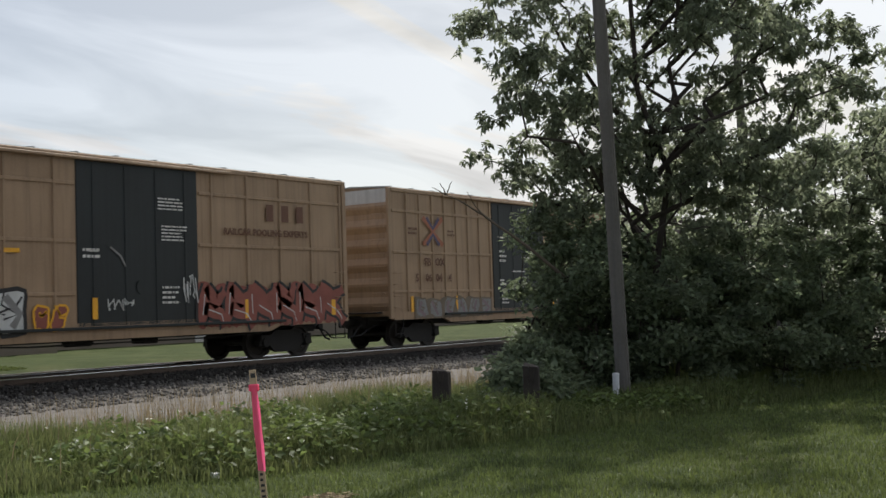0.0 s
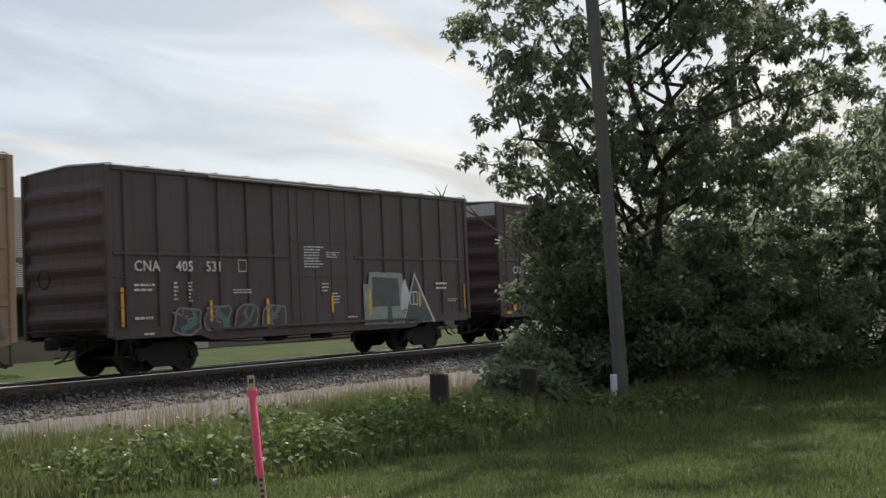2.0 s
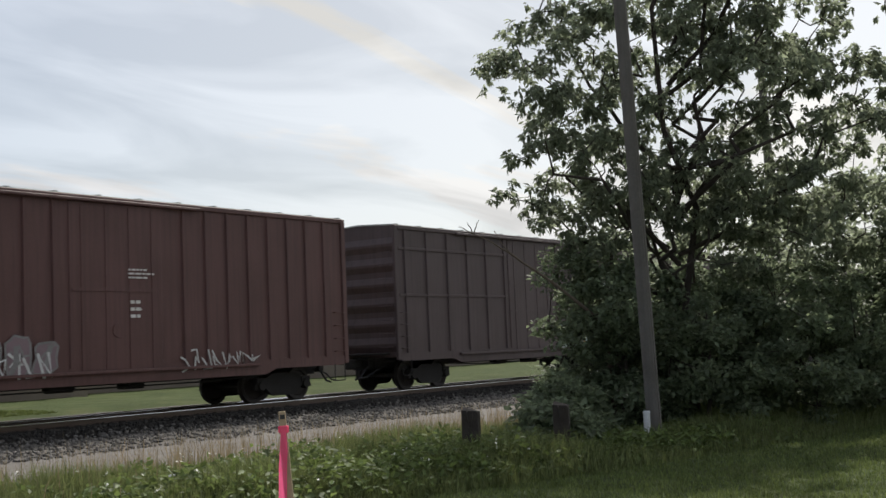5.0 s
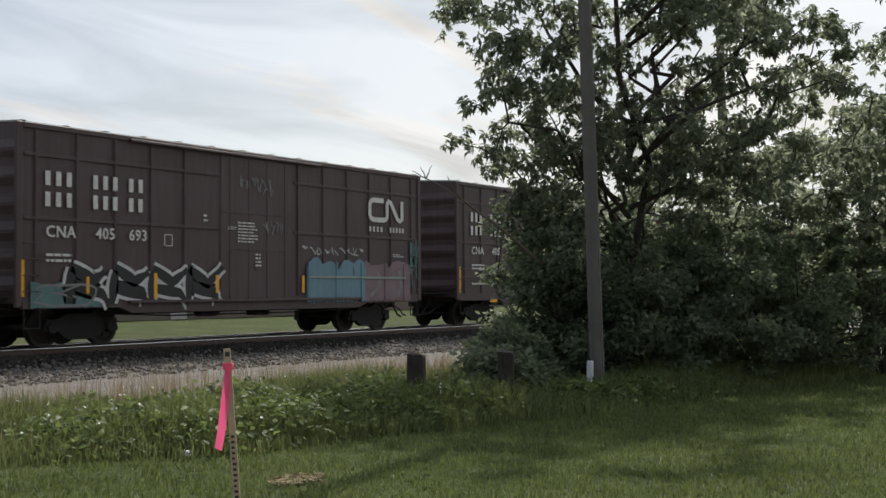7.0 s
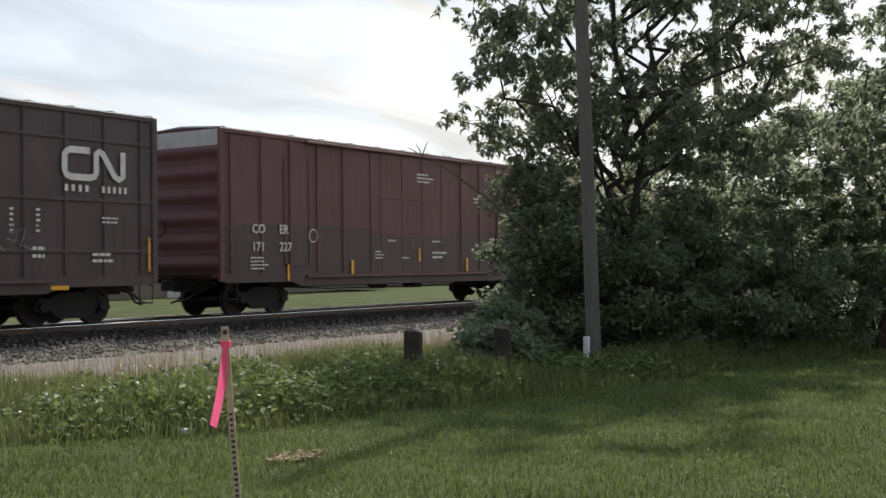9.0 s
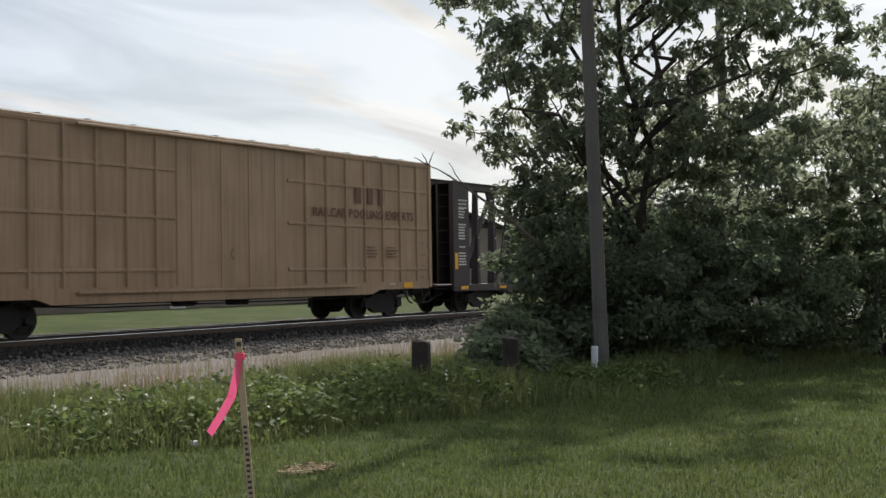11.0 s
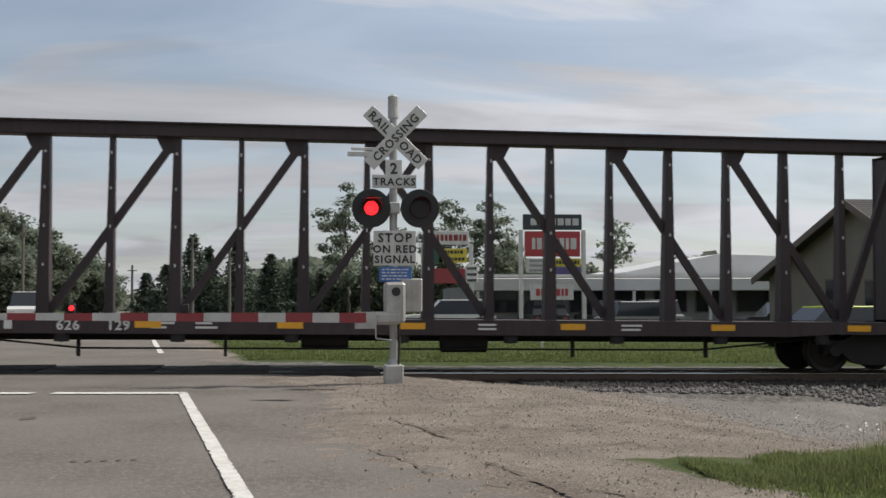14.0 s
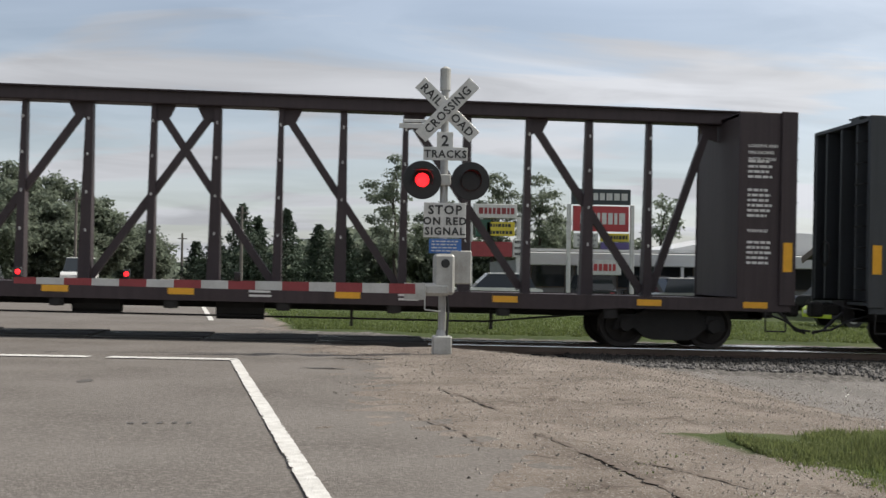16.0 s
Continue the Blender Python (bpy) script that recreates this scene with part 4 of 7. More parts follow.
    ob.location = (x, FACE - 0.004, z)
    return ob


def print_block(car, x, z, w, h, rows, seed, mat=M_WHITE):
    part("small_print", rows_of_bars(x, z, w, h, rows, random.Random(seed)), mat, car)["kind"] = "stuff"


def company_logo(car, x, z, w, h):
    """A rounded open bracket and a zigzag in white stripes."""
    mb = Mesher()
    t = 0.15 * h / 0.6
    arc = [(x + 0.42 * w, z + h), (x + 0.1 * w, z + h), (x + 0.03 * w, z + 0.92 * h), (x, z + 0.8 * h), (x, z + 0.2 * h), (x + 0.03 * w, z + 0.08 * h), (x + 0.1 * w, z), (x + 0.42 * w, z), (x + 0.5 * w, z + 0.06 * h),
           (x + 0.53 * w, z + 0.2 * h), (x + 0.53 * w, z + 0.9 * h), (x + 0.58 * w, z + h), (x + 0.64 * w, z + 0.94 * h), (x + 0.86 * w, z + 0.08 * h), (x + 0.93 * w, z), (x + w, z + 0.1 * h), (x + w, z + 1.05 * h)]
    stroke(mb, arc, t, FACE - 0.004)
    part("logo", mb, M_WHITE, car, "white stripe logo")


def crossed_stripes(car, x0, x1, z0, z1):
    g = Mesher(); h = Mesher()
    stroke(g, [(x0, z1), ((x0 + x1) / 2, (z0 + z1) / 2), (x0, z0)], 0.17, FACE - 0.004)
    stroke(h, [(x1, z1), ((x0 + x1) / 2, (z0 + z1) / 2), (x1, z0)], 0.17, FACE - 0.0048)
    k = Mesher()
    stroke(k, [(x0 + 0.2, z1), ((x0 + x1) / 2, (z0 + z1) / 2 + 0.1), (x1 - 0.2, z1)], 0.13, FACE - 0.0056)
    stroke(k, [(x0 + 0.2, z0), ((x0 + x1) / 2, (z0 + z1) / 2 - 0.1), (x1 - 0.2, z0)], 0.13, FACE - 0.0056)
    o = part("logo", g, M_ORANGE, car, "crossed stripe logo")
    part("stripe", h, M_ORANGE, o)
    part("stripe", k, M_PURPLE, o)


def painted_shape(parent, pts, mat, lift, label=""):
    """A flat sprayed patch with a softly uneven rim."""
    rng = random.Random(int(pts[0][0] * 100))
    rim = []
    for p, q in zip(pts, pts[1:] + pts[:1]):
        n = max(2, int(math.hypot(q[0] - p[0], q[1] - p[1]) / 0.12))
        rim += [(p[0] + (q[0] - p[0]) * k / n + rng.uniform(-0.012, 0.012), p[1] + (q[1] - p[1]) * k / n + rng.uniform(-0.012, 0.012)) for k in range(n)]
    return part("sprayed_patch", Mesher().add([(x, FACE - lift, z) for x, z in rim], [tuple(range(len(rim)))]), mat, parent, label)


def scribble(car, x0, x1, z0, z1, seed, mat=None, n=5, w=0.035):
    rng = random.Random(seed)
    mb = Mesher()
    for i in range(n):
        x = x0 + (x1 - x0) * i / n
        ww = (x1 - x0) / n
        pts = [(x + ww * rng.random(), z0 + (z1 - z0) * rng.random()) for _ in range(4)]
        pts = [(x, z0 + (z1 - z0) * rng.uniform(0.6, 1))] + pts
        stroke(mb, pts, w, FACE - 0.0045 - 0.0003 * i)
    part("scrawl", mb, mat or M_SPRAY_WHITE, car, "sprayed scrawl")


def build_boxcars():
    # tan car with a dark door, red and white graffiti
    c = boxcar("tan boxcar with black-green door and red graffiti", 15.8, M_TAN, (6.05, 9.85), M_DOOR, 1.31, (4.36, 3.02, 1.80), M_DIRTY_WHITE, first=0.2)
    letter_bars(c, "logo", 12.4, 3.74, 0.46, 3, 0.62, M_BROWN_INK, "brown company letters, faded")
    words(c, "RAILCAR POOLING EXPERTS", 10.75, 3.33, 0.25, M_BROWN_INK, 1.05)
    graffiti(c, 9.8, 15.5, 0.85, 2.1, 6, M_SPRAY_RED, M_BLACK, 3, M_SPRAY_RED, M_SPRAY_WHITE, wild=True)
    graffiti(c, 2.6, 4.75, 0.9, 2.05, 2, M_SPRAY_WHITE, M_BLACK, 5, None, M_SPRAY_GREY, 0.1)
    graffiti(c, 4.8, 5.75, 0.9, 1.7, 2, M_SPRAY_RED, M_YELLOW, 6)
    for x, z, w, h, r in ((8.5, 3.85, 1.0, 0.34, 4), (8.6, 3.08, 0.95, 0.42, 5), (6.2, 2.6, 0.5, 0.3, 2), (8.6, 1.5, 0.6, 0.5, 4), (6.4, 2.75, 0.3, 0.1, 1)):
        print_block(c, x, z, w, h, r, int(x * 10))
    scribble(c, 6.9, 7.7, 1.35, 1.7, 4)
    scribble(c, 9.3, 9.8, 1.5, 2.3, 9)
    part("scratch", (lambda m: (stroke(m, [(7.0, 2.9), (7.3, 2.7), (7.45, 2.45)], 0.05, FACE - 0.004), m)[1])(Mesher()), M_SPRAY_GREY, c)
    bars(c, [(11.5, 11.62, 1.1, 1.6), (15.1, 15.28, 1.1, 1.55), (6.45, 6.6, 1.2, 1.7), (4.1, 4.5, 2.72, 2.82)])
    CARS.append((c, 11.75))
    # tan car with the crossed stripes
    c = boxcar("tan boxcar with crossed stripes and black-green door", 15.75, M_TAN, (6.1, 9.8), M_DOOR, 0.72, (4.34, 3.02, 1.76), M_DIRTY_WHITE, first=0.9)
    crossed_stripes(c, 1.78, 2.9, 3.28, 4.18)
    print_block(c, 0.95, 3.57, 0.5, 0.3, 2, 2, M_BROWN_INK); print_block(c, 3.2, 3.58, 0.5, 0.26, 2, 3, M_BROWN_INK)
    for x, z, wd in ((1.80, 2.6, "FB"), (2.42, 2.6, "OX"), (1.30, 2.08, "5"), (1.85, 2.08, "06"), (2.46, 2.08, "04"), (3.20, 2.08, "4")):
        words(c, wd, x, z, 0.36, M_BROWN_INK)
    letter_bars(c, "logo", 11.6, 3.76, 0.48, 3, 0.64, M_BROWN_INK, "brown company letters")
    words(c, "Railcar Pooling Experts", 10.4, 3.30, 0.34, M_BROWN_INK, 1.12)
    graffiti(c, 9.9, 15.4, 0.9, 2.3, 6, M_SPRAY_BRONZE, M_SPRAY_GREY, 12, M_SPRAY_BRONZE, M_SPRAY_SLATE, wild=True)
    graffiti(c, 1.2, 5.9, 0.85, 1.62, 6, M_SPRAY_GREY, M_SPRAY_BRONZE, 13, M_SPRAY_BRONZE, M_SPRAY_PINK)
    bars(c, [(10.3, 10.44, 1.08, 1.65), (14.55, 14.78, 1.05, 1.62), (12.45, 12.64, 1.05, 1.6), (1.0, 1.14, 1.1, 1.6), (3.6, 3.7, 1.1, 1.6)])
    for x, z, w, h, r in ((6.5, 2.75, 0.5, 0.5, 3), (6.5, 1.9, 0.4, 0.3, 2), (8.1, 2.9, 0.9, 0.12, 1), (7.4, 2.4, 1.3, 0.1, 1), (8.0, 1.8, 0.4, 0.5, 3), (6.6, 1.25, 0.5, 0.4, 3), (8.8, 1.3, 0.5, 0.4, 3)):
        print_block(c, x, z, w, h, r, int(z * 30))
    CARS.append((c, 29.83))
    # maroon car, grey graffiti
    c = boxcar("dark maroon boxcar with pale graffiti outlines", 15.6, M_BROWN, (6.45, 9.3), M_BROWN, 1.06, (2.93,), None, door_seams=(3.4, 2.4), first=0.5)
    for x, wd in ((0.73, "CNA"), (2.1, "405"), (3.13, "531")):
        words(c, wd, x, 2.5, 0.37, spacing=1.08)
    for x, z, w, h, r in ((0.72, 1.98, 0.8, 0.24, 2), (2.0, 1.75, 0.14, 0.5, 5), (2.5, 1.7, 0.14, 0.55, 6), (0.72, 1.28, 0.7, 0.14, 1), (4.1, 1.9, 0.75, 0.14, 2), (7.0, 2.6, 0.9, 0.66, 8), (8.0, 2.9, 0.75, 0.2, 3), (7.75, 1.9, 0.4, 0.3, 3), (8.2, 1.55, 0.4, 0.35, 4), (14.3, 1.5, 0.6, 0.12, 2), (13.6, 1.9, 0.7, 0.3, 2), (1.0, 0.9, 0.4, 0.12, 1), (8.9, 1.1, 0.5, 0.1, 1)):
        print_block(c, x, z, w, h, r, int(x * 17))
    graffiti(c, 1.85, 6.2, 0.86, 1.72, 4, M_BROWN, M_SPRAY_GREY, 21, None, M_SPRAY_TEAL)
    g = painted_shape(c, [(9.7, 0.87), (11.85, 0.87), (11.8, 2.0), (11.72, 2.46), (10.0, 2.5), (9.95, 2.1), (9.7, 2.15)], M_SPRAY_GREEN, 0.0016, "pale sprayed block")
    painted_shape(g, [(10.1, 1.42), (11.55, 1.42), (11.5, 2.3), (10.15, 2.34)], M_SPRAY_SLATE, 0.0028)
    painted_shape(g, [(10.85, 0.9), (11.15, 0.9), (11.1, 1.42), (10.9, 1.42)], M_SPRAY_SLATE, 0.0028)
    painted_shape(g, [(11.6, 1.3), (12.05, 1.3), (12.05, 1.9), (11.85, 2.3), (11.65, 1.95)], M_SPRAY_WHITE, 0.0032)
    g = painted_shape(c, [(11.7, 0.87), (13.5, 0.87), (12.75, 1.95), (12.4, 2.5), (12.05, 1.7)], M_SPRAY_WHITE, 0.0036, "sprayed gable shape")
    painted_shape(g, [(11.76, 0.88), (13.38, 0.88), (12.68, 1.9), (12.4, 2.36), (12.08, 1.62)], M_SPRAY_SLATE, 0.0046)
    part("window_mark", (lambda m: (stroke(m, [(12.1, 1.45), (12.1, 1.85), (12.5, 1.85), (12.5, 1.45), (12.1, 1.45), (12.5, 1.46)], 0.045, FACE - 0.0085), stroke(m, [(12.3, 1.45), (12.3, 1.85)], 0.035, FACE - 0.0088), m)[2])(Mesher()), M_WHITE, c)
    part("plate_mark", (lambda m: (stroke(m, [(4.33, 2.5), (4.33, 2.8), (4.62, 2.8), (4.62, 2.5), (4.33, 2.5), (4.4, 2.5)], 0.03, FACE - 0.004), m)[1])(Mesher()), M_WHITE, c)
    bars(c, [(0.3, 0.39, 1.15, 2.1), (3.23, 3.32, 1.2, 1.74), (5.37, 5.48, 1.05, 1.75), (8.16, 8.26, 1.3, 1.8), (9.95, 10.06, 1.17, 1.96), (12.6, 12.7, 1.38, 1.85), (15.3, 15.36, 1.2, 2.1)])
    CARS.append((c, 48.25))
    # maroon car, white band on the end
    c = boxcar("dark maroon boxcar with white band on its end", 15.8, M_MAROON, (6.15, 9.6), M_MAROON, 0.74, (2.95, 1.72), M_DIRTY_WHITE, door_seams=(3.0, 2.2), first=0.5, deep_rib=0.035)
    for x, z, wd in ((0.86, 2.46, "CO"), (1.8, 2.46, "ER"), (0.9, 1.99, "17"), (1.8, 1.99, "33"), (2.68, 1.99, "44")):
        words(c, wd, x, z, 0.38)
    part("plate_mark", (lambda m: (stroke(m, [(3.7, 2.0), (3.7, 2.29), (3.97, 2.29), (3.97, 2.0), (3.7, 2.0), (3.8, 2.0)], 0.03, FACE - 0.004), m)[1])(Mesher()), M_WHITE, c)
    scribble(c, 6.8, 7.75, 3.8, 4.25, 31, n=6, w=0.03)
    for x, z, w, h, r in ((8.4, 3.87, 0.95, 0.32, 3), (13.55, 1.85, 0.6, 0.6, 6), (14.35, 1.85, 0.6, 0.6, 6), (6.25, 3.0, 0.25, 0.35, 4), (6.35, 2.7, 0.3, 0.12, 1), (2.2, 1.62, 0.9, 0.3, 3), (1.9, 1.1, 0.3, 0.3, 3), (5.4, 1.35, 0.3, 0.1, 1), (7.5, 2.3, 0.8, 0.3, 2), (8.1, 1.8, 0.9, 0.3, 2), (13.9, 1.25, 0.35, 0.35, 3), (14.8, 0.98, 0.3, 0.1, 1), (7.0, 1.7, 0.6, 0.08, 1)):
        print_block(c, x, z, w, h, r, int(x * 7))
    bars(c, [(0.81, 0.99, 1.08, 1.57), (3.14, 3.23, 1.09, 1.57), (6.35, 6.46, 1.44, 1.92), (9.52, 9.63, 1.48, 1.95), (12.66, 12.76, 1.18, 1.63), (14.77, 14.95, 1.17, 1.66), (0.3, 0.7, 0.98, 1.08)])
    CARS.append((c, 66.05))
    # rust red car
    c = boxcar("rust red boxcar with white end band and smeared graffiti", 16.0, M_RED, (6.5, 9.2), M_RED, 0.75, (), M_DIRTY_WHITE, door_seams=(2.9,), first=0.85)
    for x, z, wd in ((1.1, 2.58, "DW"), (1.86, 2.58, "C"), (1.14, 2.14, "40"), (1.92, 2.14, "97"), (2.75, 2.14, "14")):
        words(c, wd, x, z, 0.41)
    part("plate_mark", (lambda m: (stroke(m, [(3.55, 2.2), (3.55, 2.45), (3.8, 2.45), (3.8, 2.2), (3.55, 2.2), (3.6, 2.2)], 0.03, FACE - 0.004), m)[1])(Mesher()), M_WHITE, c)
    scribble(c, 0.25, 0.9, 2.65, 3.15, 41, n=6)
    graffiti(c, 2.65, 6.2, 0.9, 1.9, 5, M_SPRAY_PINK, M_SPRAY_GREY, 42, None, M_SPRAY_GREY)
    scribble(c, 2.7, 6.0, 0.9, 1.5, 43, n=9, w=0.07)
    scribble(c, 9.7, 12.5, 0.9, 1.45, 44, n=8, w=0.05)
    print_block(c, 8.15, 3.15, 0.8, 0.28, 3, 4); print_block(c, 8.2, 2.2, 0.35, 0.5, 3, 5); print_block(c, 1.4, 1.6, 1.2, 0.3, 2, 6)
    part("placard", Mesher().box(1.1, 1.56, FACE - 0.006, FACE, 0.95, 1.34), M_YELLOW, c, "yellow placard")
    CARS.append((c, 83.95))
    # brown car, pale green graffiti and the stripe logo
    c = boxcar("brown boxcar with stripe logo and pale green graffiti", 15.9, M_BROWN, (6.4, 9.35), M_BROWN, 1.14, (4.35, 2.9), None, door_seams=(3.4, 2.4), first=0.45)
    company_logo(c, 12.95, 3.42, 1.75, 0.66)
    letter_bars(c, "web_address", 12.85, 3.06, 0.17, 4, 0.2, M_WHITE); letter_bars(c, "web_address", 14.0, 3.06, 0.17, 5, 0.17, M_WHITE)
    graffiti(c, 10.0, 14.4, 0.85, 2.0, 5, M_SPRAY_GREEN, M_SPRAY_WHITE, 51, M_SPRAY_TEAL, M_SPRAY_GREY, wild=True)
    part("placard", Mesher().box(15.1, 15.56, FACE - 0.006, FACE, 1.2, 1.42), M_YELLOW, c, "yellow placard")
    for x, z, w, h, r in ((11.6, 2.1, 0.14, 0.55, 5), (12.2, 2.1, 0.14, 0.5, 5), (14.0, 2.35, 0.8, 0.2, 2), (14.2, 1.9, 0.3, 0.3, 2), (11.5, 1.4, 0.5, 0.3, 2)):
        print_block(c, x, z, w, h, r, int(x * 9))
    scribble(c, 15.2, 15.6, 2.1, 3.0, 52, M_SPRAY_GREY)
    bars(c, [(11.6, 11.72, 1.1, 1.56)])
    CARS.append((c, 102.45))
    # brown car, black and white graffiti, blue patch
    c = boxcar("brown boxcar with black and white graffiti and blue patch", 15.75, M_BROWN, (6.35, 9.3), M_BROWN, 1.15, (4.36, 2.92), None, door_seams=(3.4, 2.4), first=0.45)
    for z, n in ((3.68, (3, 3, 2)), (3.2, (3, 3, 2))):
        for x, k in zip((0.68, 2.05, 3.15), n):
            letter_bars(c, "company_letters", x, z, 0.33, k, 0.3, M_WHITE, "white company letters")
    for x, wd in ((0.7, "CNA"), (2.13, "405"), (3.15, "693")):
        words(c, wd, x, 2.5, 0.38, spacing=1.06)
    part("plate_mark", (lambda m: (stroke(m, [(4.32, 2.4), (4.32, 2.68), (4.58, 2.68), (4.58, 2.4), (4.32, 2.4), (4.4, 2.4)], 0.03, FACE - 0.004), m)[1])(Mesher()), M_WHITE, c)
    graffiti(c, 0.3, 2.3, 0.86, 1.5, 1, M_SPRAY_TEAL, M_SPRAY_GREY, 60, M_SPRAY_TEAL)
    graffiti(c, 1.25, 6.3, 0.88, 1.95, 4, M_BLACK, M_SPRAY_WHITE, 61, None, None, wild=True)
    graffiti(c, 9.9, 12.8, 0.86, 2.25, 2, M_SPRAY_BLUE, M_SPRAY_BLUE, 62, M_SPRAY_BLUE)
    graffiti(c, 12.7, 15.2, 0.86, 2.2, 2, M_SPRAY_PINK, M_SPRAY_PINK, 63, M_SPRAY_PINK, M_SPRAY_GREY)
    for x in (10.0, 11.3, 12.55, 13.8, 14.85):
        part("painted_post", Mesher().bevelled(x - 0.05, x + 0.05, FACE - 0.03, FACE, 0.9, 2.1, 0.01), M_SPRAY_BLUE if x < 12.8 else M_SPRAY_PINK, c, "side post under faded spray paint")
    # raised rail, its pale green standing in for the highlight along it
    part("painted_rail", Mesher().bevelled(10.0, 14.9, FACE - 0.035, FACE - 0.005, 1.6, 1.67, 0.01), M_SPRAY_GREEN, c, "side rail with its highlight painted in pale green")
    scribble(c, 9.7, 12.8, 2.3, 2.55, 64, n=9, w=0.03)
    scribble(c, 15.2, 15.65, 1.3, 2.9, 65, M_SPRAY_TEAL, n=7, w=0.05)
    scribble(c, 7.1, 8.45, 3.85, 4.4, 66, M_SPRAY_GREY, n=6)
    scribble(c, 8.0, 8.9, 2.8, 3.2, 67, M_SPRAY_GREY, n=5)
    company_logo(c, 12.98, 3.48, 1.75, 0.62)
    letter_bars(c, "web_address", 12.95, 3.1, 0.16, 4, 0.2, M_WHITE); letter_bars(c, "web_address", 14.05, 3.1, 0.16, 5, 0.17, M_WHITE)
    for x, z, w, h, r in ((0.72, 1.9, 0.95, 0.26, 2), (6.6, 2.9, 0.35, 0.1, 2), (7.0, 2.55, 0.8, 0.6, 7), (5.7, 3.05, 0.15, 0.25, 2), (7.7, 1.9, 0.3, 0.4, 4), (14.2, 2.3, 0.6, 0.12, 2)):
        print_block(c, x, z, w, h, r, int(x * 19))
    bars(c, [(0.05, 0.13, 1.14, 1.98), (1.86, 1.95, 1.2, 1.6), (3.97, 4.08, 1.06, 1.7), (6.15, 6.27, 1.19, 1.67), (9.68, 9.8, 1.19, 1.68)])
    CARS.append((c, 120.75))
    # brown car with the stripe logo, clean but for a grey patch
    c = boxcar("brown boxcar with white lettering and stripe logo", 15.9, M_BROWN, (6.45, 9.5), M_BROWN, 1.15, (4.36, 2.92, 1.7), None, door_seams=(3.4, 2.4), first=0.45)
    for z, n in ((3.68, (3, 3, 2)), (3.2, (3, 3, 2))):
        for x, k in zip((0.85, 2.2, 3.25), n):
            letter_bars(c, "company_letters", x, z, 0.33, k, 0.3, M_WHITE, "white company letters")
    for x, wd in ((0.88, "CNA"), (2.3, "405"), (3.32, "710")):
        words(c, wd, x, 2.52, 0.38, spacing=1.06)
    part("plate_mark", (lambda m: (stroke(m, [(4.48, 2.42), (4.48, 2.68), (4.82, 2.68), (4.82, 2.42), (4.48, 2.42), (4.5, 2.42)], 0.03, FACE - 0.004), m)[1])(Mesher()), M_WHITE, c)
    company_logo(c, 13.1, 3.44, 1.75, 0.64)
    letter_bars(c, "web_address", 13.1, 3.1, 0.16, 4, 0.2, M_WHITE); letter_bars(c, "web_address", 14.2, 3.1, 0.16, 5, 0.17, M_WHITE)
    graffiti(c, 3.25, 5.0, 0.86, 1.48, 2, M_SPRAY_GREY, M_SPRAY_GREY, 71, M_SPRAY_GREY)
    scribble(c, 9.8, 12.2, 1.6, 2.2, 72, M_SPRAY_GREY, n=7, w=0.03)
    for x, z, w, h, r in ((0.9, 1.95, 0.9, 0.24, 2), (2.4, 1.9, 0.45, 0.28, 3), (6.75, 2.5, 0.75, 0.8, 8), (8.0, 2.9, 0.9, 0.25, 3), (7.75, 1.75, 0.35, 0.5, 5), (8.3, 1.5, 0.5, 0.4, 4), (13.9, 1.4, 0.75, 0.3, 2), (12.3, 2.1, 0.12, 0.6, 5), (11.6, 2.1, 0.12, 0.6, 5), (14.2, 2.35, 0.7, 0.2, 2), (0.9, 1.4, 0.9, 0.12, 1), (2.3, 1.4, 0.6, 0.12, 1), (12.2, 1.5, 0.45, 0.35, 2)):
        print_block(c, x, z, w, h, r, int(x * 23))
    bars(c, [(0.06, 0.16, 1.14, 2.06), (2.15, 2.65, 0.78, 0.9), (4.8, 5.38, 0.78, 0.9), (15.65, 15.72, 1.2, 2.05), (12.7, 13.2, 0.8, 0.9)])
    CARS.append((c, 138.9))
    # two-tone car
    c = boxcar("two-tone red boxcar with darker repainted lower half", 18.65, M_ROSE, (6.7, 11.35), M_ROSE, 1.24, (), M_DIRTY_WHITE, M_MAROON, door_seams=(3.5, 2.4), first=0.35)
    for x, z, wd in ((1.16, 2.24, "CO"), (2.3, 2.24, "ER"), (1.15, 1.74, "171"), (2.3, 1.74, "227")):
        words(c, wd, x, z, 0.36)
    ring = Mesher(); stroke(ring, [(3.82 + 0.19 * math.cos(k * math.pi / 8), 2.2 + 0.19 * math.sin(k * math.pi / 8)) for k in range(18)], 0.03, FACE - 0.004)
    part("ring_mark", ring, M_WHITE, c)
    part("lower_door_band", Mesher().box(6.72, 11.33, -HALF - 0.036, -HALF - 0.031, 1.04, 2.25), M_MAROON, c, "darker repainted lower panel")
    for x0, x1, z0, z1 in ((2.6, 3.7, 1.35, 4.45), (14.2, 15.35, 1.2, 4.5), (7.2, 8.8, 2.3, 3.5)):
        fr = Mesher(); stroke(fr, [(x0, z0), (x0, z1), (x1, z1), (x1, z0), (x0, z0), (x0 + 0.1, z0)], 0.07, FACE + 0.01)
        part("panel_frame", fr, M_ROSE, c)
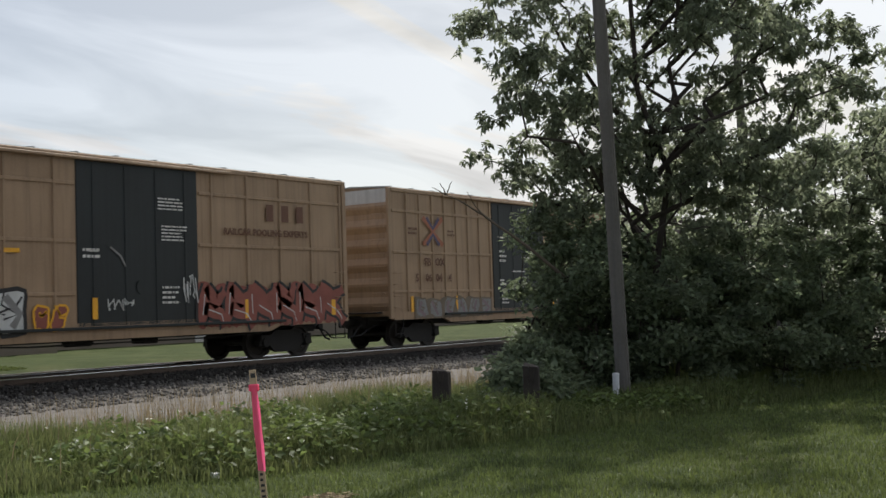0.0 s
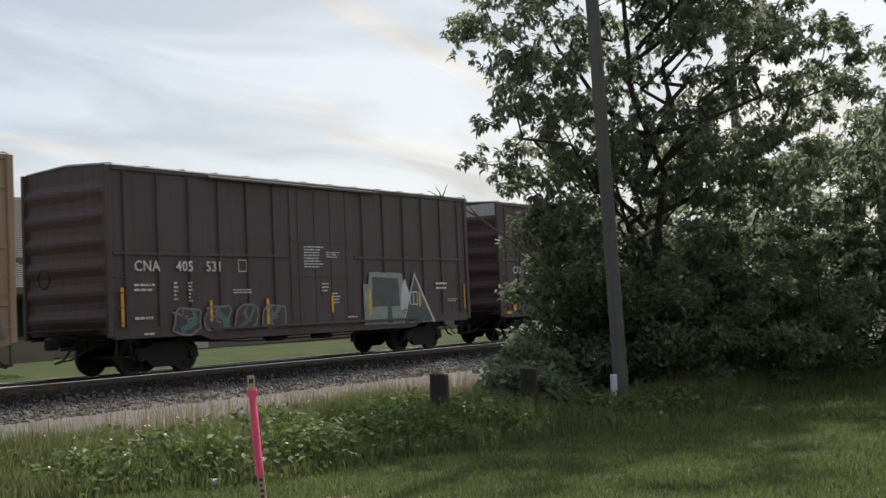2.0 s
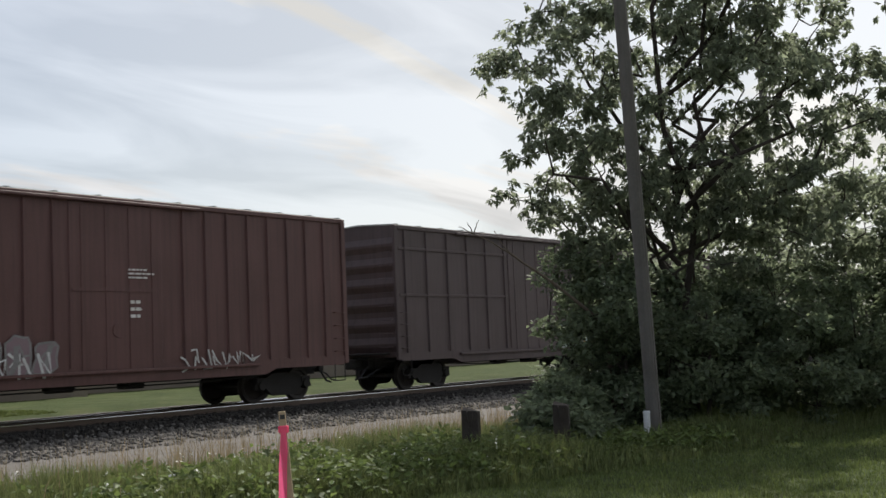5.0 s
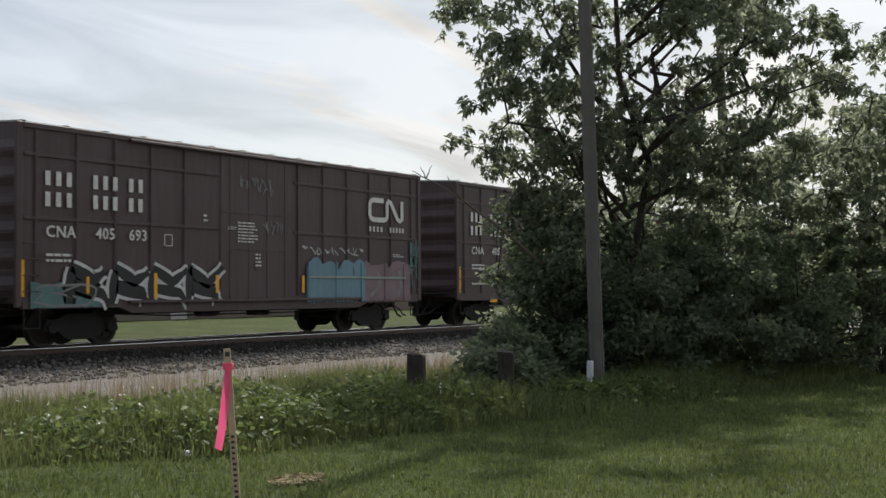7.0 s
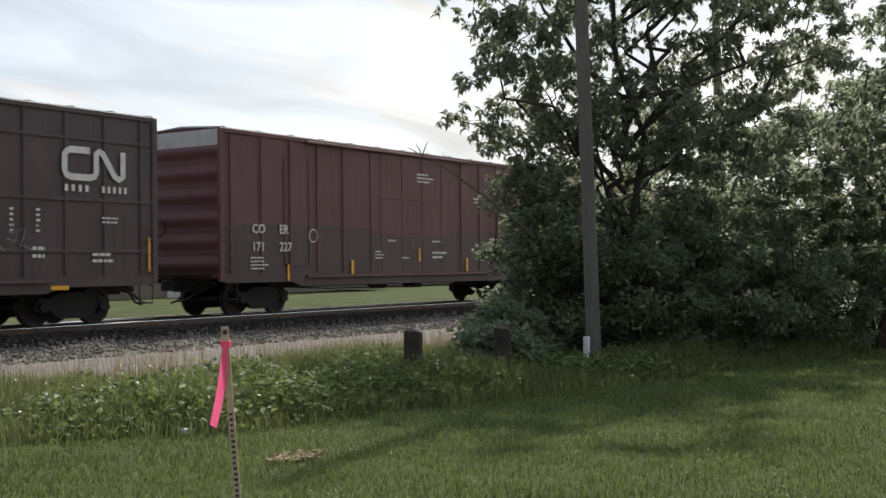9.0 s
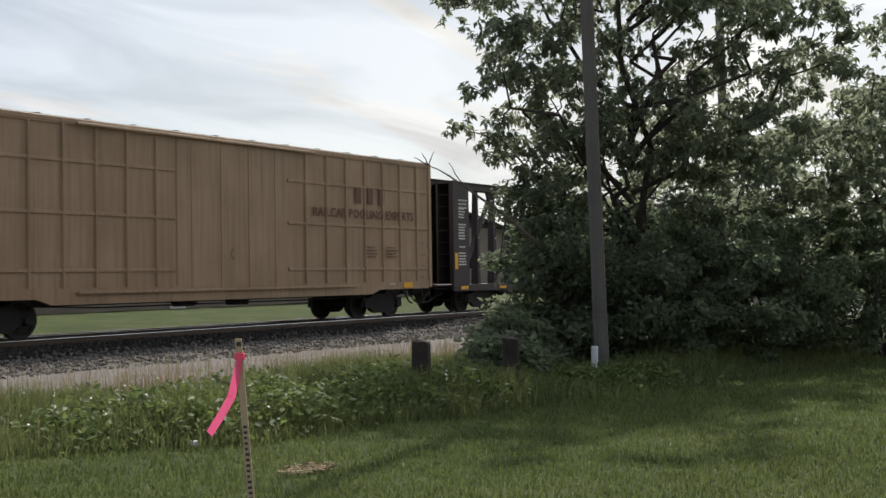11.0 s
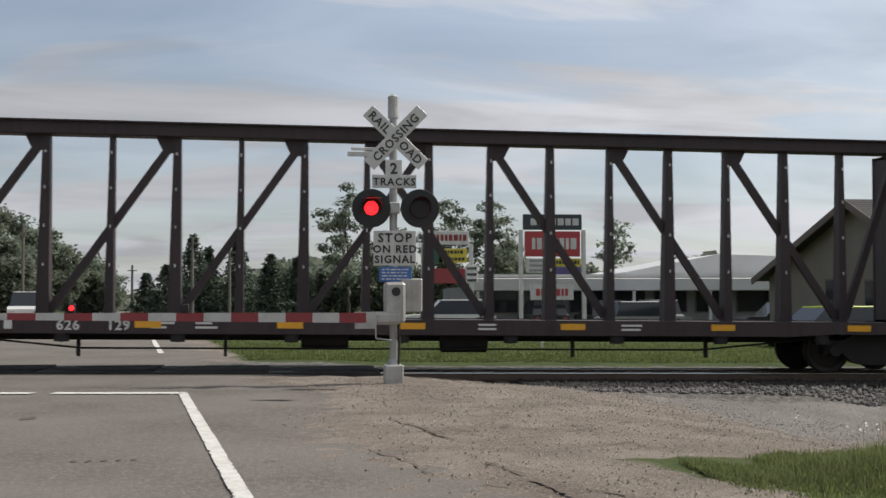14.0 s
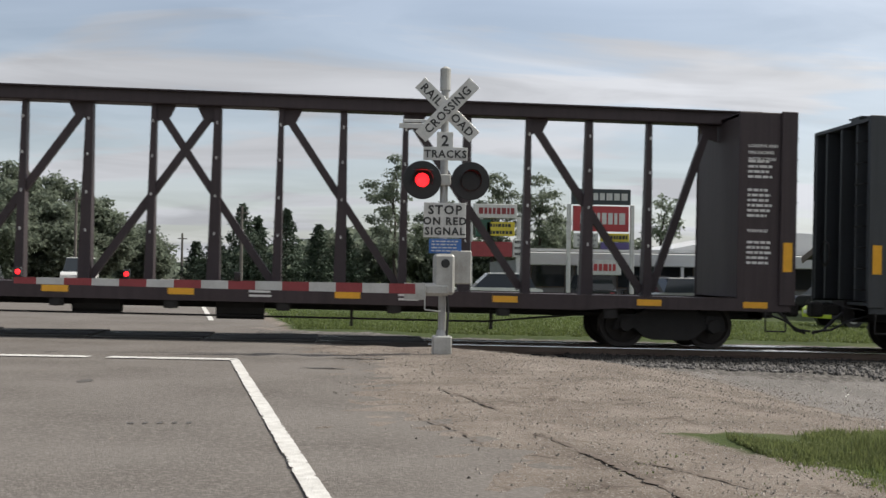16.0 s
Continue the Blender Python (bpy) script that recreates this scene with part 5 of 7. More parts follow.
    for x, z, w, h, r in ((9.3, 4.05, 1.0, 0.36, 3), (1.1, 1.2, 0.8, 0.4, 4), (6.9, 1.5, 0.5, 0.3, 3), (8.4, 1.5, 0.4, 0.1, 1), (10.2, 1.5, 0.9, 0.3, 2), (14.0, 2.0, 0.5, 0.3, 3), (16.2, 2.0, 0.6, 0.3, 3), (7.6, 2.05, 0.5, 0.12, 1), (10.2, 2.05, 0.5, 0.12, 1)):
        print_block(c, x, z, w, h, r, int(x * 29))
    bars(c, [(2.65, 2.74, 0.9, 1.35), (5.65, 5.78, 1.04, 1.48), (9.35, 9.45, 1.42, 1.86), (12.35, 12.47, 1.08, 1.55), (17.4, 17.7, 1.0, 1.15)])
    CARS.append((c, 157.2))
    # long tan car
    c = boxcar("long tan boxcar with brown lettering", 18.85, M_TAN, (7.2, 11.5), M_TAN, 0.955, (4.95, 4.08, 2.86, 1.52), M_DIRTY_WHITE, first=0.78, deep_rib=0.06)
    letter_bars(c, "logo", 14.7, 3.55, 0.5, 3, 0.62, M_BROWN_INK, "brown company letters")
    words(c, "RAILCAR POOLING EXPERTS", 12.62, 3.10, 0.38, M_BROWN_INK, 1.08)
    print_block(c, 16.3, 1.85, 0.65, 0.4, 4, 91, M_BROWN_INK); print_block(c, 15.2, 1.85, 0.6, 0.4, 4, 92, M_BROWN_INK)
    print_block(c, 16.45, 0.98, 0.35, 0.1, 1, 93)
    part("placard", Mesher().box(17.24, 17.76, FACE - 0.006, FACE, 0.9, 1.08), M_YELLOW, c, "yellow placard")
    CARS.append((c, 178.0))


def centre_beam(label, half, seed, coat):
    """A centre-beam flatcar: deck, bulkheads, a truss of posts and diagonals along the middle, running gear."""
    car = thing("centre_beam_flatcar", label, "flatcar", "freight train")
    L = 2 * half
    for s in (-1, 1):
        deck = Mesher()
        deck.prism([(0.05, 1.02), (0.05, 0.78), (3.4, 0.78), (4.2, 0.73), (L - 4.2, 0.73), (L - 3.4, 0.78), (L - 0.05, 0.78), (L - 0.05, 1.02)], *((-1.42, -1.34) if s < 0 else (1.34, 1.42)))
        part("side_sill", deck, coat, car)
    part("deck", Mesher().box(0.06, L - 0.06, -1.34, 1.34, 0.94, 1.0), coat, car)
    part("centre_sill", Mesher().bevelled(0.2, L - 0.2, -0.3, 0.3, 0.58, 0.94, 0.03), M_TRUCK, car)
    for k in range(9):
        x = 3.6 + k * (L - 7.2) / 8
        part("winch", Mesher().tube((x, -1.4, 0.66), (x, -1.1, 0.66), 0.09, 0.09, 10).box(x - 0.13, x + 0.13, -1.38, -1.3, 0.58, 0.78), M_TRUCK, car)
    top = 4.84
    part("top_chord", Mesher().bevelled(0.3, L - 0.3, -0.22, 0.22, top - 0.28, top, 0.02).box(0.3, L - 0.3, -0.3, 0.3, top - 0.03, top), coat, car)
    c = half
    n = 8
    xs = [c + (k + 0.5) * 1.25 for k in range(-n, n)]
    for i, x in enumerate(xs):
        wide = 0.085 if i % 2 == 0 else 0.06
        p = Mesher()
        p.add([(x - wide * 1.5, -0.16, 0.99), (x + wide * 1.5, -0.16, 0.99), (x + wide * 1.5, 0.16, 0.99), (x - wide * 1.5, 0.16, 0.99), (x - wide * 0.8, -0.1, top - 0.2), (x + wide * 0.8, -0.1, top - 0.2), (x + wide * 0.8, 0.1, top - 0.2), (x - wide * 0.8, 0.1, top - 0.2)],
              [(3, 2, 1, 0), (4, 5, 6, 7), (0, 1, 5, 4), (1, 2, 6, 5), (2, 3, 7, 6), (3, 0, 4, 7)])
        post = part("post", p, coat, car)
        for z in (2.0, 2.75, 3.5, 4.2):
            part("strap_eye", Mesher().box(x - 0.012, x + 0.012, -0.175, -0.155, z, z + 0.06), M_WHITE, post)
    def diagonal(x0, z0, x1, z1, o=0.0):
        d = Vector((x1 - x0, 0, z1 - z0)); q = d.to_track_quat("X", "Z").to_matrix().to_4x4()
        part("diagonal", Mesher().box(0, d.length, -0.06 - o, 0.06 - o, -0.075, 0.075, Matrix.Translation((x0, 0, z0)) @ q), coat, car)
    def gusset(x, s):
        part("gusset", Mesher().prism([(x, top - 0.27), (x + s * 0.42, top - 0.27), (x + s * 0.30, top - 0.52), (x, top - 0.62)] if s < 0 else [(x, top - 0.62), (x + 0.30, top - 0.52), (x + 0.42, top - 0.27), (x, top - 0.27)], -0.05, 0.05), coat, car)
    for a, b in ((-7.5, -5.5), (-5.5, -3.5), (-3.5, -1.5), (-1.5, 0.5)):
        diagonal(c + a * 1.25 + 0.1, 1.1, c + b * 1.25 - 0.12, top - 0.42)
        diagonal(c - a * 1.25 - 0.1, 1.1, c - b * 1.25 + 0.12, top - 0.42, 0.008)
        gusset(c + b * 1.25, -1); gusset(c - b * 1.25, 1)
    diagonal(1.36, top - 0.4, c - 7.5 * 1.25 - 0.1, 1.1); gusset(1.14, 1)
    diagonal(L - 1.36, top - 0.4, c + 7.5 * 1.25 + 0.1, 1.1); gusset(L - 1.14, -1)
    for x, s in ((0.0, 1), (L, -1)):                                       # bulkheads
        b = Mesher().bevelled(min(x, x + s * 1.13), max(x, x + s * 1.13), -1.4, -1.33, 1.0, top - 0.17, 0.015)
        bk = part("bulkhead", b, coat, car, "tall steel end bulkhead")
        part("bulkhead_side", Mesher().bevelled(min(x, x + s * 1.13), max(x, x + s * 1.13), 1.33, 1.4, 1.0, top - 0.17, 0.015), coat, bk)
        part("bulkhead_face", Mesher().box(min(x + s * 1.03, x + s * 1.11), max(x + s * 1.03, x + s * 1.11), -1.33, 1.33, 1.05, top - 0.20), coat, bk)
        part("bulkhead_top", Mesher().box(min(x, x + s * 1.11), max(x, x + s * 1.11), -1.33, 1.33, top - 0.25, top - 0.18), coat, bk)
        for y in (-1.29, -0.75, 0.0, 0.75, 1.29):
            part("bulkhead_rib", Mesher().box(min(x + s * 0.02, x + s * 1.03), max(x + s * 0.02, x + s * 1.03), y - 0.035, y + 0.035, 1.05, top - 0.26), coat, bk)
        part("flange", Mesher().bevelled(min(x - s * 0.02, x + s * 0.3), max(x - s * 0.02, x + s * 0.3), -1.46, -1.4, 0.9, top - 0.15, 0.012), coat, bk)
        for k in range(8):
            z = 1.25 + k * 0.42
            part("ladder_rung", Mesher().path([(x - s * 0.0, -1.3, z), (x - s * 0.09, -1.3, z), (x - s * 0.09, -0.9, z), (x, -0.9, z)], [0.012] * 4, 5), M_TRUCK, bk)
        ew = Mesher().lathe([(0.24, -0.02), (0.28, 0.0), (0.24, 0.02)], 16, pose(x - s * 0.12, 0.4, 2.0, 0, 90, 0))
        part("hand_brake_wheel", ew, M_TRUCK, bk)
        part("reflector", Mesher().box(min(x + s * 0.06, x + s * 0.24), max(x + s * 0.06, x + s * 0.24), -1.475, -1.462, 1.56, 2.13), M_YELLOW, bk, "yellow reflector plate")
        xa = x + 0.42 if s > 0 else x - 0.95
        rng = random.Random(seed + int(x))
        for lines, z0, h in ((("LOADING AND", "UNLOADING", "INSTRUCTION"), 3.72, 0.0), (("WARNING",), 2.06, 0.0)):
            for k, wd in enumerate(lines):
                t = part("instruction_text", text_mesh("instruction_text", wd, 0.085, M_WHITE, bold=0.002), None, bk)
                t.location = (xa, -1.408, z0 + 0.13 * (2 - k))
        pr = Mesher()
        for z0, rows in ((3.28, 4), (2.52, 6), (1.60, 5)):
            for r in range(rows):
                xx, e = xa, xa + 0.5 * rng.uniform(0.75, 1.0)
                while xx < e:
                    l = rng.uniform(0.05, 0.16)
                    pr.box(xx, min(xx + l, e), -1.407, -1.40, z0 + 0.1 * (rows - r), z0 + 0.1 * (rows - r) + 0.05)
                    xx += l + 0.025
        part("small_print", pr, M_WHITE, bk)["kind"] = "stuff"
        add_truck(car, 2.35 if s > 0 else L - 2.35)
        st = Mesher().path([(x + s * 0.15, -1.42, 0.8), (x + s * 0.15, -1.42, 0.4), (x + s * 0.55, -1.42, 0.4), (x + s * 0.55, -1.42, 0.8)], [0.016] * 4, 5)
        part("stirrup_step", st, M_TRUCK, car)
    for x in (0.5, 3.2, 7.0, 9.6, 11.9, 15.0, 18.0, 20.8, L - 1.0):
        part("reflector", Mesher().box(x, x + 0.48, -1.432, -1.42, 0.84, 0.96), M_YELLOW, car, "yellow reflector strip")
    part("company_letters", (Mesher().box(4.46, 4.6, -1.428, -1.42, 0.81, 0.98).box(4.68, 4.82, -1.428, -1.42, 0.81, 0.98)), M_WHITE, car)
    for k, wd in enumerate(("626", "129" if seed == 1 else "266")):
        t = part("lettering", text_mesh("lettering", wd, 0.26, M_WHITE, bold=0.006, spacing=1.1), None, car)
        t.location = (5.6 + k * 0.9, -1.424, 0.80)
    old = Mesher()
    rng = random.Random(seed)
    for x in (7.3, 8.1, 13.4, 16.2):
        for r in range(2):
            old.box(x, x + rng.uniform(0.25, 0.45), -1.427, -1.42, 0.83 + r * 0.08, 0.87 + r * 0.08)
    part("small_print", old, M_WHITE, car)["kind"] = "stuff"
    part("brake_pipe", Mesher().path([(3.4, -1.0, 0.7), (6, -1.0, 0.45), (L - 6, -1.0, 0.45), (L - 3.4, -1.0, 0.7)], [0.02] * 4, 5), M_TRUCK, car)
    for x in (5.9, 8.6, L - 8.6, L - 5.9):
        part("pipe_hanger", Mesher().box(x, x + 0.06, -1.05, -0.95, 0.3, 0.8), M_TRUCK, car)
    part("brake_cylinder", Mesher().tube((L / 2 - 1.9, -0.8, 0.62), (L / 2 - 1.0, -0.8, 0.62), 0.18, 0.18, 12), M_TRUCK, car)
    part("air_reservoir", Mesher().tube((L / 2 + 0.8, -0.8, 0.6), (L / 2 + 1.7, -0.8, 0.6), 0.22, 0.22, 12), M_TRUCK, car)
    add_couplers(car, L)
    return car


def build_train():
    build_boxcars()
    for k, (c, label) in enumerate(((210.49, "dark brown centre-beam lumber flatcar, empty"), (235.89, "dark brown centre-beam lumber flatcar, empty"), (261.29, "black-green centre-beam lumber flatcar, empty"))):
        CARS.append((centre_beam(label, 11.95, k + 1, M_DARK_BEAM if k == 2 else M_BEAM), c - 11.95))


build_train()
for boxed, _ in CARS[:-3]:                    # bodies ride high on their springs
    for piece in boxed.children:
        if not piece.name.startswith("truck"):
            piece.location.z += 0.06


# ---------------------------------------------------------------- crossing signal
M_GALV = material("galvanised_steel", (0.42, 0.42, 0.41), 0.45, metal=0.5, stains=(3, 0.4), streaks=0.3)
M_ALU = material("aluminium_paint", (0.46, 0.46, 0.44), 0.5, metal=0.3, stains=(4, 0.5), streaks=0.4)
M_SIGN = material("white_sign_sheet", (0.62, 0.62, 0.60), 0.4, stains=(4, 0.35), streaks=0.25)
M_INK = material("black_sign_paint", (0.03, 0.03, 0.03), 0.5)
M_BLUE = material("blue_sign_sheet", (0.05, 0.15, 0.42), 0.4, stains=(5, 0.3))
M_HOOD = material("black_signal_paint", (0.02, 0.02, 0.021), 0.55, stains=(3, 0.3))
M_LENS = material("dark_red_lens", (0.012, 0.006, 0.006), 0.35)
M_GLOW = material("glowing_red_lamp", (1.0, 0.015, 0.02), 0.3, emit=2.2, stains=(1, 0.0), grain=(1, 0.0))
M_GATE_RED = material("red_reflective_sheet", (0.26, 0.04, 0.045), 0.5, stains=(5, 0.3))
M_GATE_WHITE = material("white_reflective_sheet", (0.50, 0.50, 0.485), 0.5, stains=(5, 0.3))
SIGNAL = (1.48, 18.65, -0.04)
SHUTTERS = []
ARM_SHUTTERS = []


def build_signal():
    sg = thing("crossing_signal", "railroad crossing signal with crossbuck, two round lamps and lowered gate", "crossing signal", at=pose(*SIGNAL))
    part("foundation", Mesher().bevelled(-0.15, 0.15, -0.15, 0.15, -0.1, 0.33, 0.02), M_ALU, sg, "grey steel base")
    mast = part("mast", Mesher().tube((0, 0, 0.3), (0, 0, 4.5), 0.062, 0.062, 14).tube((0, 0, 0.3), (0, 0, 0.42), 0.11, 0.075, 14), M_GALV, sg)
    part("mast_cap", Mesher().tube((0, 0, 4.22), (0, 0, 4.56), 0.085, 0.085, 14).tube((0, 0, 4.56), (0, 0, 4.6), 0.085, 0.03, 14), M_ALU, mast)
    # crossbuck
    for name, word, turn, y in (("blade", "RAIL  ROAD", -44, -0.085), ("blade", "CROSSING", 46, -0.115)):
        b = part(name, Mesher().bevelled(-0.61, 0.61, -0.006, 0.006, -0.115, 0.115, 0.004), M_SIGN, sg, "white crossbuck blade with black letters")
        b.matrix_basis = pose(0.03, y, 3.90, 0, -turn, 0)
        t = part("lettering", text_mesh("lettering", word, 0.185, M_INK, "CENTER", 1.12, bold=0.004), None, b)
        t.location = (0, -0.008, -0.065)
    two = part("count_plate", Mesher().bevelled(-0.13, 0.13, -0.09, -0.078, 3.30, 3.55, 0.004), M_SIGN, sg)
    t = part("lettering", text_mesh("lettering", "2", 0.24, M_INK, "CENTER", bold=0.006), None, two); t.location = (0, -0.095, 3.33)
    tr = part("tracks_plate", Mesher().bevelled(-0.34, 0.36, -0.09, -0.078, 3.10, 3.31, 0.004), M_SIGN, sg)
    t = part("lettering", text_mesh("lettering", "TRACKS", 0.165, M_INK, "CENTER", 1.15, bold=0.004), None, tr); t.location = (0.01, -0.095, 3.145)
    stop = part("stop_sign", Mesher().bevelled(-0.32, 0.35, -0.09, -0.078, 1.88, 2.43, 0.006), M_SIGN, sg, "white stop on red signal plate")
    for k, wd in enumerate(("STOP", "ON RED", "SIGNAL")):
        t = part("lettering", text_mesh("lettering", wd, (0.20, 0.165, 0.165)[k], M_INK, "CENTER", 1.18, bold=0.005), None, stop)
        t.location = (0.015, -0.095, (2.25, 2.085, 1.925)[k])
    blue = part("notice_plate", Mesher().bevelled(-0.23, 0.28, -0.09, -0.078, 1.63, 1.86, 0.004), M_BLUE, sg, "small blue notice plate")
    nb = Mesher()
    rng = random.Random(8)
    for r in range(4):
        x = -0.19
        while x < 0.22:
            l = rng.uniform(0.03, 0.09)
            nb.box(x, min(x + l, 0.24), -0.094, -0.09, 1.66 + r * 0.05, 1.68 + r * 0.05)
            x += l + 0.02
    part("small_print", nb, M_SIGN, blue)["kind"] = "stuff"
    # lamp heads
    arm = part("lamp_crossarm", Mesher().tube((-0.4, 0, 2.78), (0.45, 0, 2.78), 0.035, 0.035, 10).bevelled(-0.1, 0.1, -0.1, 0.08, 2.70, 2.88, 0.015), M_ALU, sg)
    for s, x in ((-1, -0.355), (1, 0.41)):
        head = part("lamp_head", Mesher().lathe([(0.0, -0.01), (0.30, -0.01), (0.305, 0.0), (0.30, 0.012), (0.0, 0.012)], 32, pose(x, -0.12, 2.78, 90, 0, 0)).tube((x, -0.11, 2.78), (x, 0.1, 2.78), 0.14, 0.10, 16), M_HOOD, sg, "black round lamp background with hood")
        hood = Mesher()
        n = 20
        for i in range(n):
            a0, a1 = math.radians(-25 + 230 * i / n), math.radians(-25 + 230 * (i + 1) / n)
            d = 0.30
            hood.add([(x + 0.165 * math.cos(a0), -0.13, 2.78 + 0.165 * math.sin(a0)), (x + 0.165 * math.cos(a1), -0.13, 2.78 + 0.165 * math.sin(a1)),
                      (x + 0.165 * math.cos(a1), -0.13 - d * (0.35 + 0.65 * max(0, math.sin(a1))), 2.78 + 0.165 * math.sin(a1)), (x + 0.165 * math.cos(a0), -0.13 - d * (0.35 + 0.65 * max(0, math.sin(a0))), 2.78 + 0.165 * math.sin(a0))], [(0, 1, 2, 3)])
        part("hood", hood, M_HOOD, head)
        part("lamp", Mesher().lathe([(0.0, 0.045), (0.055, 0.04), (0.09, 0.022), (0.11, 0.0)], 24, pose(x, -0.135, 2.78, 90, 0, 0)), M_GLOW, head, "glowing red lamp", True)
        # added disc, no part of a real signal: it covers the lamp to blink it
        sh = part("shutter", Mesher().lathe([(0.0, 0.006), (0.15, 0.004), (0.152, -0.004), (0.0, -0.004)], 24, pose(0, 0, -0.153, 90, 0, 0)), M_LENS, head, "dark red disc added to blink the lamp")
        SHUTTERS.append((sh, x, s))
    # gate mechanism and arm
    part("junction_box", Mesher().bevelled(0.10, 0.45, -0.1, 0.18, 1.15, 1.68, 0.02), M_ALU, sg, "grey steel equipment box")
    part("gate_mechanism", Mesher().bevelled(-0.16, 0.17, -0.28, 0.02, 0.98, 1.62, 0.04).bevelled(-0.42, 0.1, -0.3, -0.02, 0.96, 1.16, 0.05), M_ALU, sg, "grey cast gate mechanism housing")
    part("fan_plate", Mesher().tube((0.02, -0.29, 1.47), (0.02, -0.27, 1.47), 0.07, 0.07, 16), M_HOOD, sg)
    part("conduit", Mesher().path([(0.07, -0.06, 0.3), (0.09, -0.09, 0.7), (0.06, -0.1, 1.0)], [0.02] * 3, 6), M_HOOD, sg)
    gate = part("gate_arm", Mesher().box(-0.62, -0.30, -0.33, -0.27, 0.90, 1.16), M_ALU, sg, "lowered gate arm with red and white stripes")
    x, k = -0.45, 0
    while x > -6.5:
        x2 = max(x - 0.41, -6.52)
        h0, h1 = 0.078 - 0.004 * k / 2, 0.078 - 0.004 * (k + 1) / 2
        z0, z1 = 1.065 + 0.008 * (-x) , 1.065 + 0.008 * (-x2)
        part("stripe", Mesher().add([(x, -0.34, z0 - h0), (x2, -0.34, z1 - h1), (x2, -0.34, z1 + h1), (x, -0.34, z0 + h0), (x, -0.30, z0 - h0), (x2, -0.30, z1 - h1), (x2, -0.30, z1 + h1), (x, -0.30, z0 + h0)],
             [(3, 2, 1, 0)[::-1], (4, 5, 6, 7)[::-1], (0, 1, 5, 4)[::-1], (3, 7, 6, 2)[::-1], (0, 4, 7, 3)[::-1], (1, 2, 6, 5)[::-1]]), M_GATE_WHITE if k % 2 else M_GATE_RED, gate)
        x, k = x2, k + 1
    for xl in (-6.46, -4.85, -3.18):
        lamp = part("arm_lamp", Mesher().bevelled(xl - 0.05, xl + 0.05, -0.36, -0.28, 1.065 + 0.008 * -xl + 0.06, 1.065 + 0.008 * -xl + 0.20, 0.01), M_HOOD, gate)
        part("lamp_lens", Mesher().lathe([(0, 0.012), (0.03, 0.008), (0.04, 0)], 14, pose(xl, -0.362, 1.065 + 0.008 * -xl + 0.13, 90, 0, 0)), M_GLOW, lamp, "glowing red lamp")
        if xl > -6:
            zl = 1.065 + 0.008 * -xl + 0.13
            # the same kind of added disc blinks the arm's inner lamps
            cover = part("shutter", Mesher().lathe([(0.0, 0.004), (0.045, 0.003), (0.046, -0.003), (0.0, -0.003)], 14, pose(0, 0, -0.046, 90, 0, 0)), M_LENS, lamp, "dark red disc added to blink the lamp")
            ARM_SHUTTERS.append((cover, (xl, -0.378, zl + 0.046), -1 if xl < -4 else 1))
    part("counterweight_bracket", Mesher().path([(-0.3, -0.32, 1.1), (-0.3, -0.34, 0.75), (-0.05, -0.34, 0.72)], [0.012] * 3, 5), M_ALU, sg)
    # small side lamp arm seen edge-on behind the mast
    part("side_blade", Mesher().bevelled(-0.72, -0.05, 0.1, 0.125, 3.62, 3.70, 0.006).bevelled(-0.66, -0.05, 0.13, 0.15, 3.72, 3.77, 0.006), M_SIGN, sg)


build_signal()


# ---------------------------------------------------------------- buildings, signs and vehicles beyond the track
M_TANWALL = material("tan_siding", (0.22, 0.19, 0.155), 0.8, stains=(0.6, 0.3), grain=(14, 0.2))
M_SHINGLE = material("grey_brown_shingles", (0.056, 0.052, 0.051), 0.9, stains=(1.4, 0.35), grain=(9, 0.4), bump=0.4, bump_scale=14)
M_TRIM = material("brown_trim", (0.14, 0.11, 0.09), 0.7)
M_GLASS = material("dark_window_glass", (0.02, 0.025, 0.03), 0.08, stains=(0.5, 0.1), grain=(1, 0))
M_METALROOF = material("pale_metal_roof", (0.58, 0.59, 0.59), 0.5, metal=0.2, stains=(0.4, 0.3))
M_GREYWALL = material("grey_steel_wall", (0.26, 0.26, 0.26), 0.7, stains=(0.4, 0.3))
M_DARKSIGN = material("dark_sign_panel", (0.035, 0.045, 0.05), 0.4)
M_REDSIGN = material("red_sign_panel", (0.42, 0.05, 0.055), 0.4)
M_YELSIGN = material("yellow_sign_panel", (0.62, 0.50, 0.05), 0.4)
M_VIOLET = material("violet_sign_panel", (0.12, 0.09, 0.25), 0.4)
M_GREENSIGN = material("dark_green_panel", (0.03, 0.09, 0.06), 0.4)


def gz(x, y):
    return float(ground_z(x, y))


def walls(parent, mat, *boxes):
    for b in boxes:
        part("wall", Mesher().box(*b), mat, parent)


def window(parent, x, y, z, w, h):
    f = part("window", Mesher().box(x - w / 2 - 0.07, x + w / 2 + 0.07, y - 0.05, y + 0.02, z - 0.07, z + h + 0.07), M_TRIM, parent)
    part("pane", Mesher().box(x - w / 2, x + w / 2, y - 0.065, y - 0.05, z, z + h), M_GLASS, f)


def shingle_roof(name, parent, eave0, eave1, ridge0, ridge1, t=0.12):
    """One slope of a roof from its eave to its ridge, with shingle courses as fine steps."""
    mb = Mesher()
    a, b, c, d = (Vector(p) for p in (eave0, eave1, ridge1, ridge0))
    rows = max(3, int((d - a).length / 0.22))
    nrm = (b - a).cross(d - a).normalized()
    courses = []
    for k in range(rows):
        p, q = k / rows, (k + 1) / rows
        lo0, lo1, hi0, hi1 = a.lerp(d, p), b.lerp(c, p), a.lerp(d, q), b.lerp(c, q)
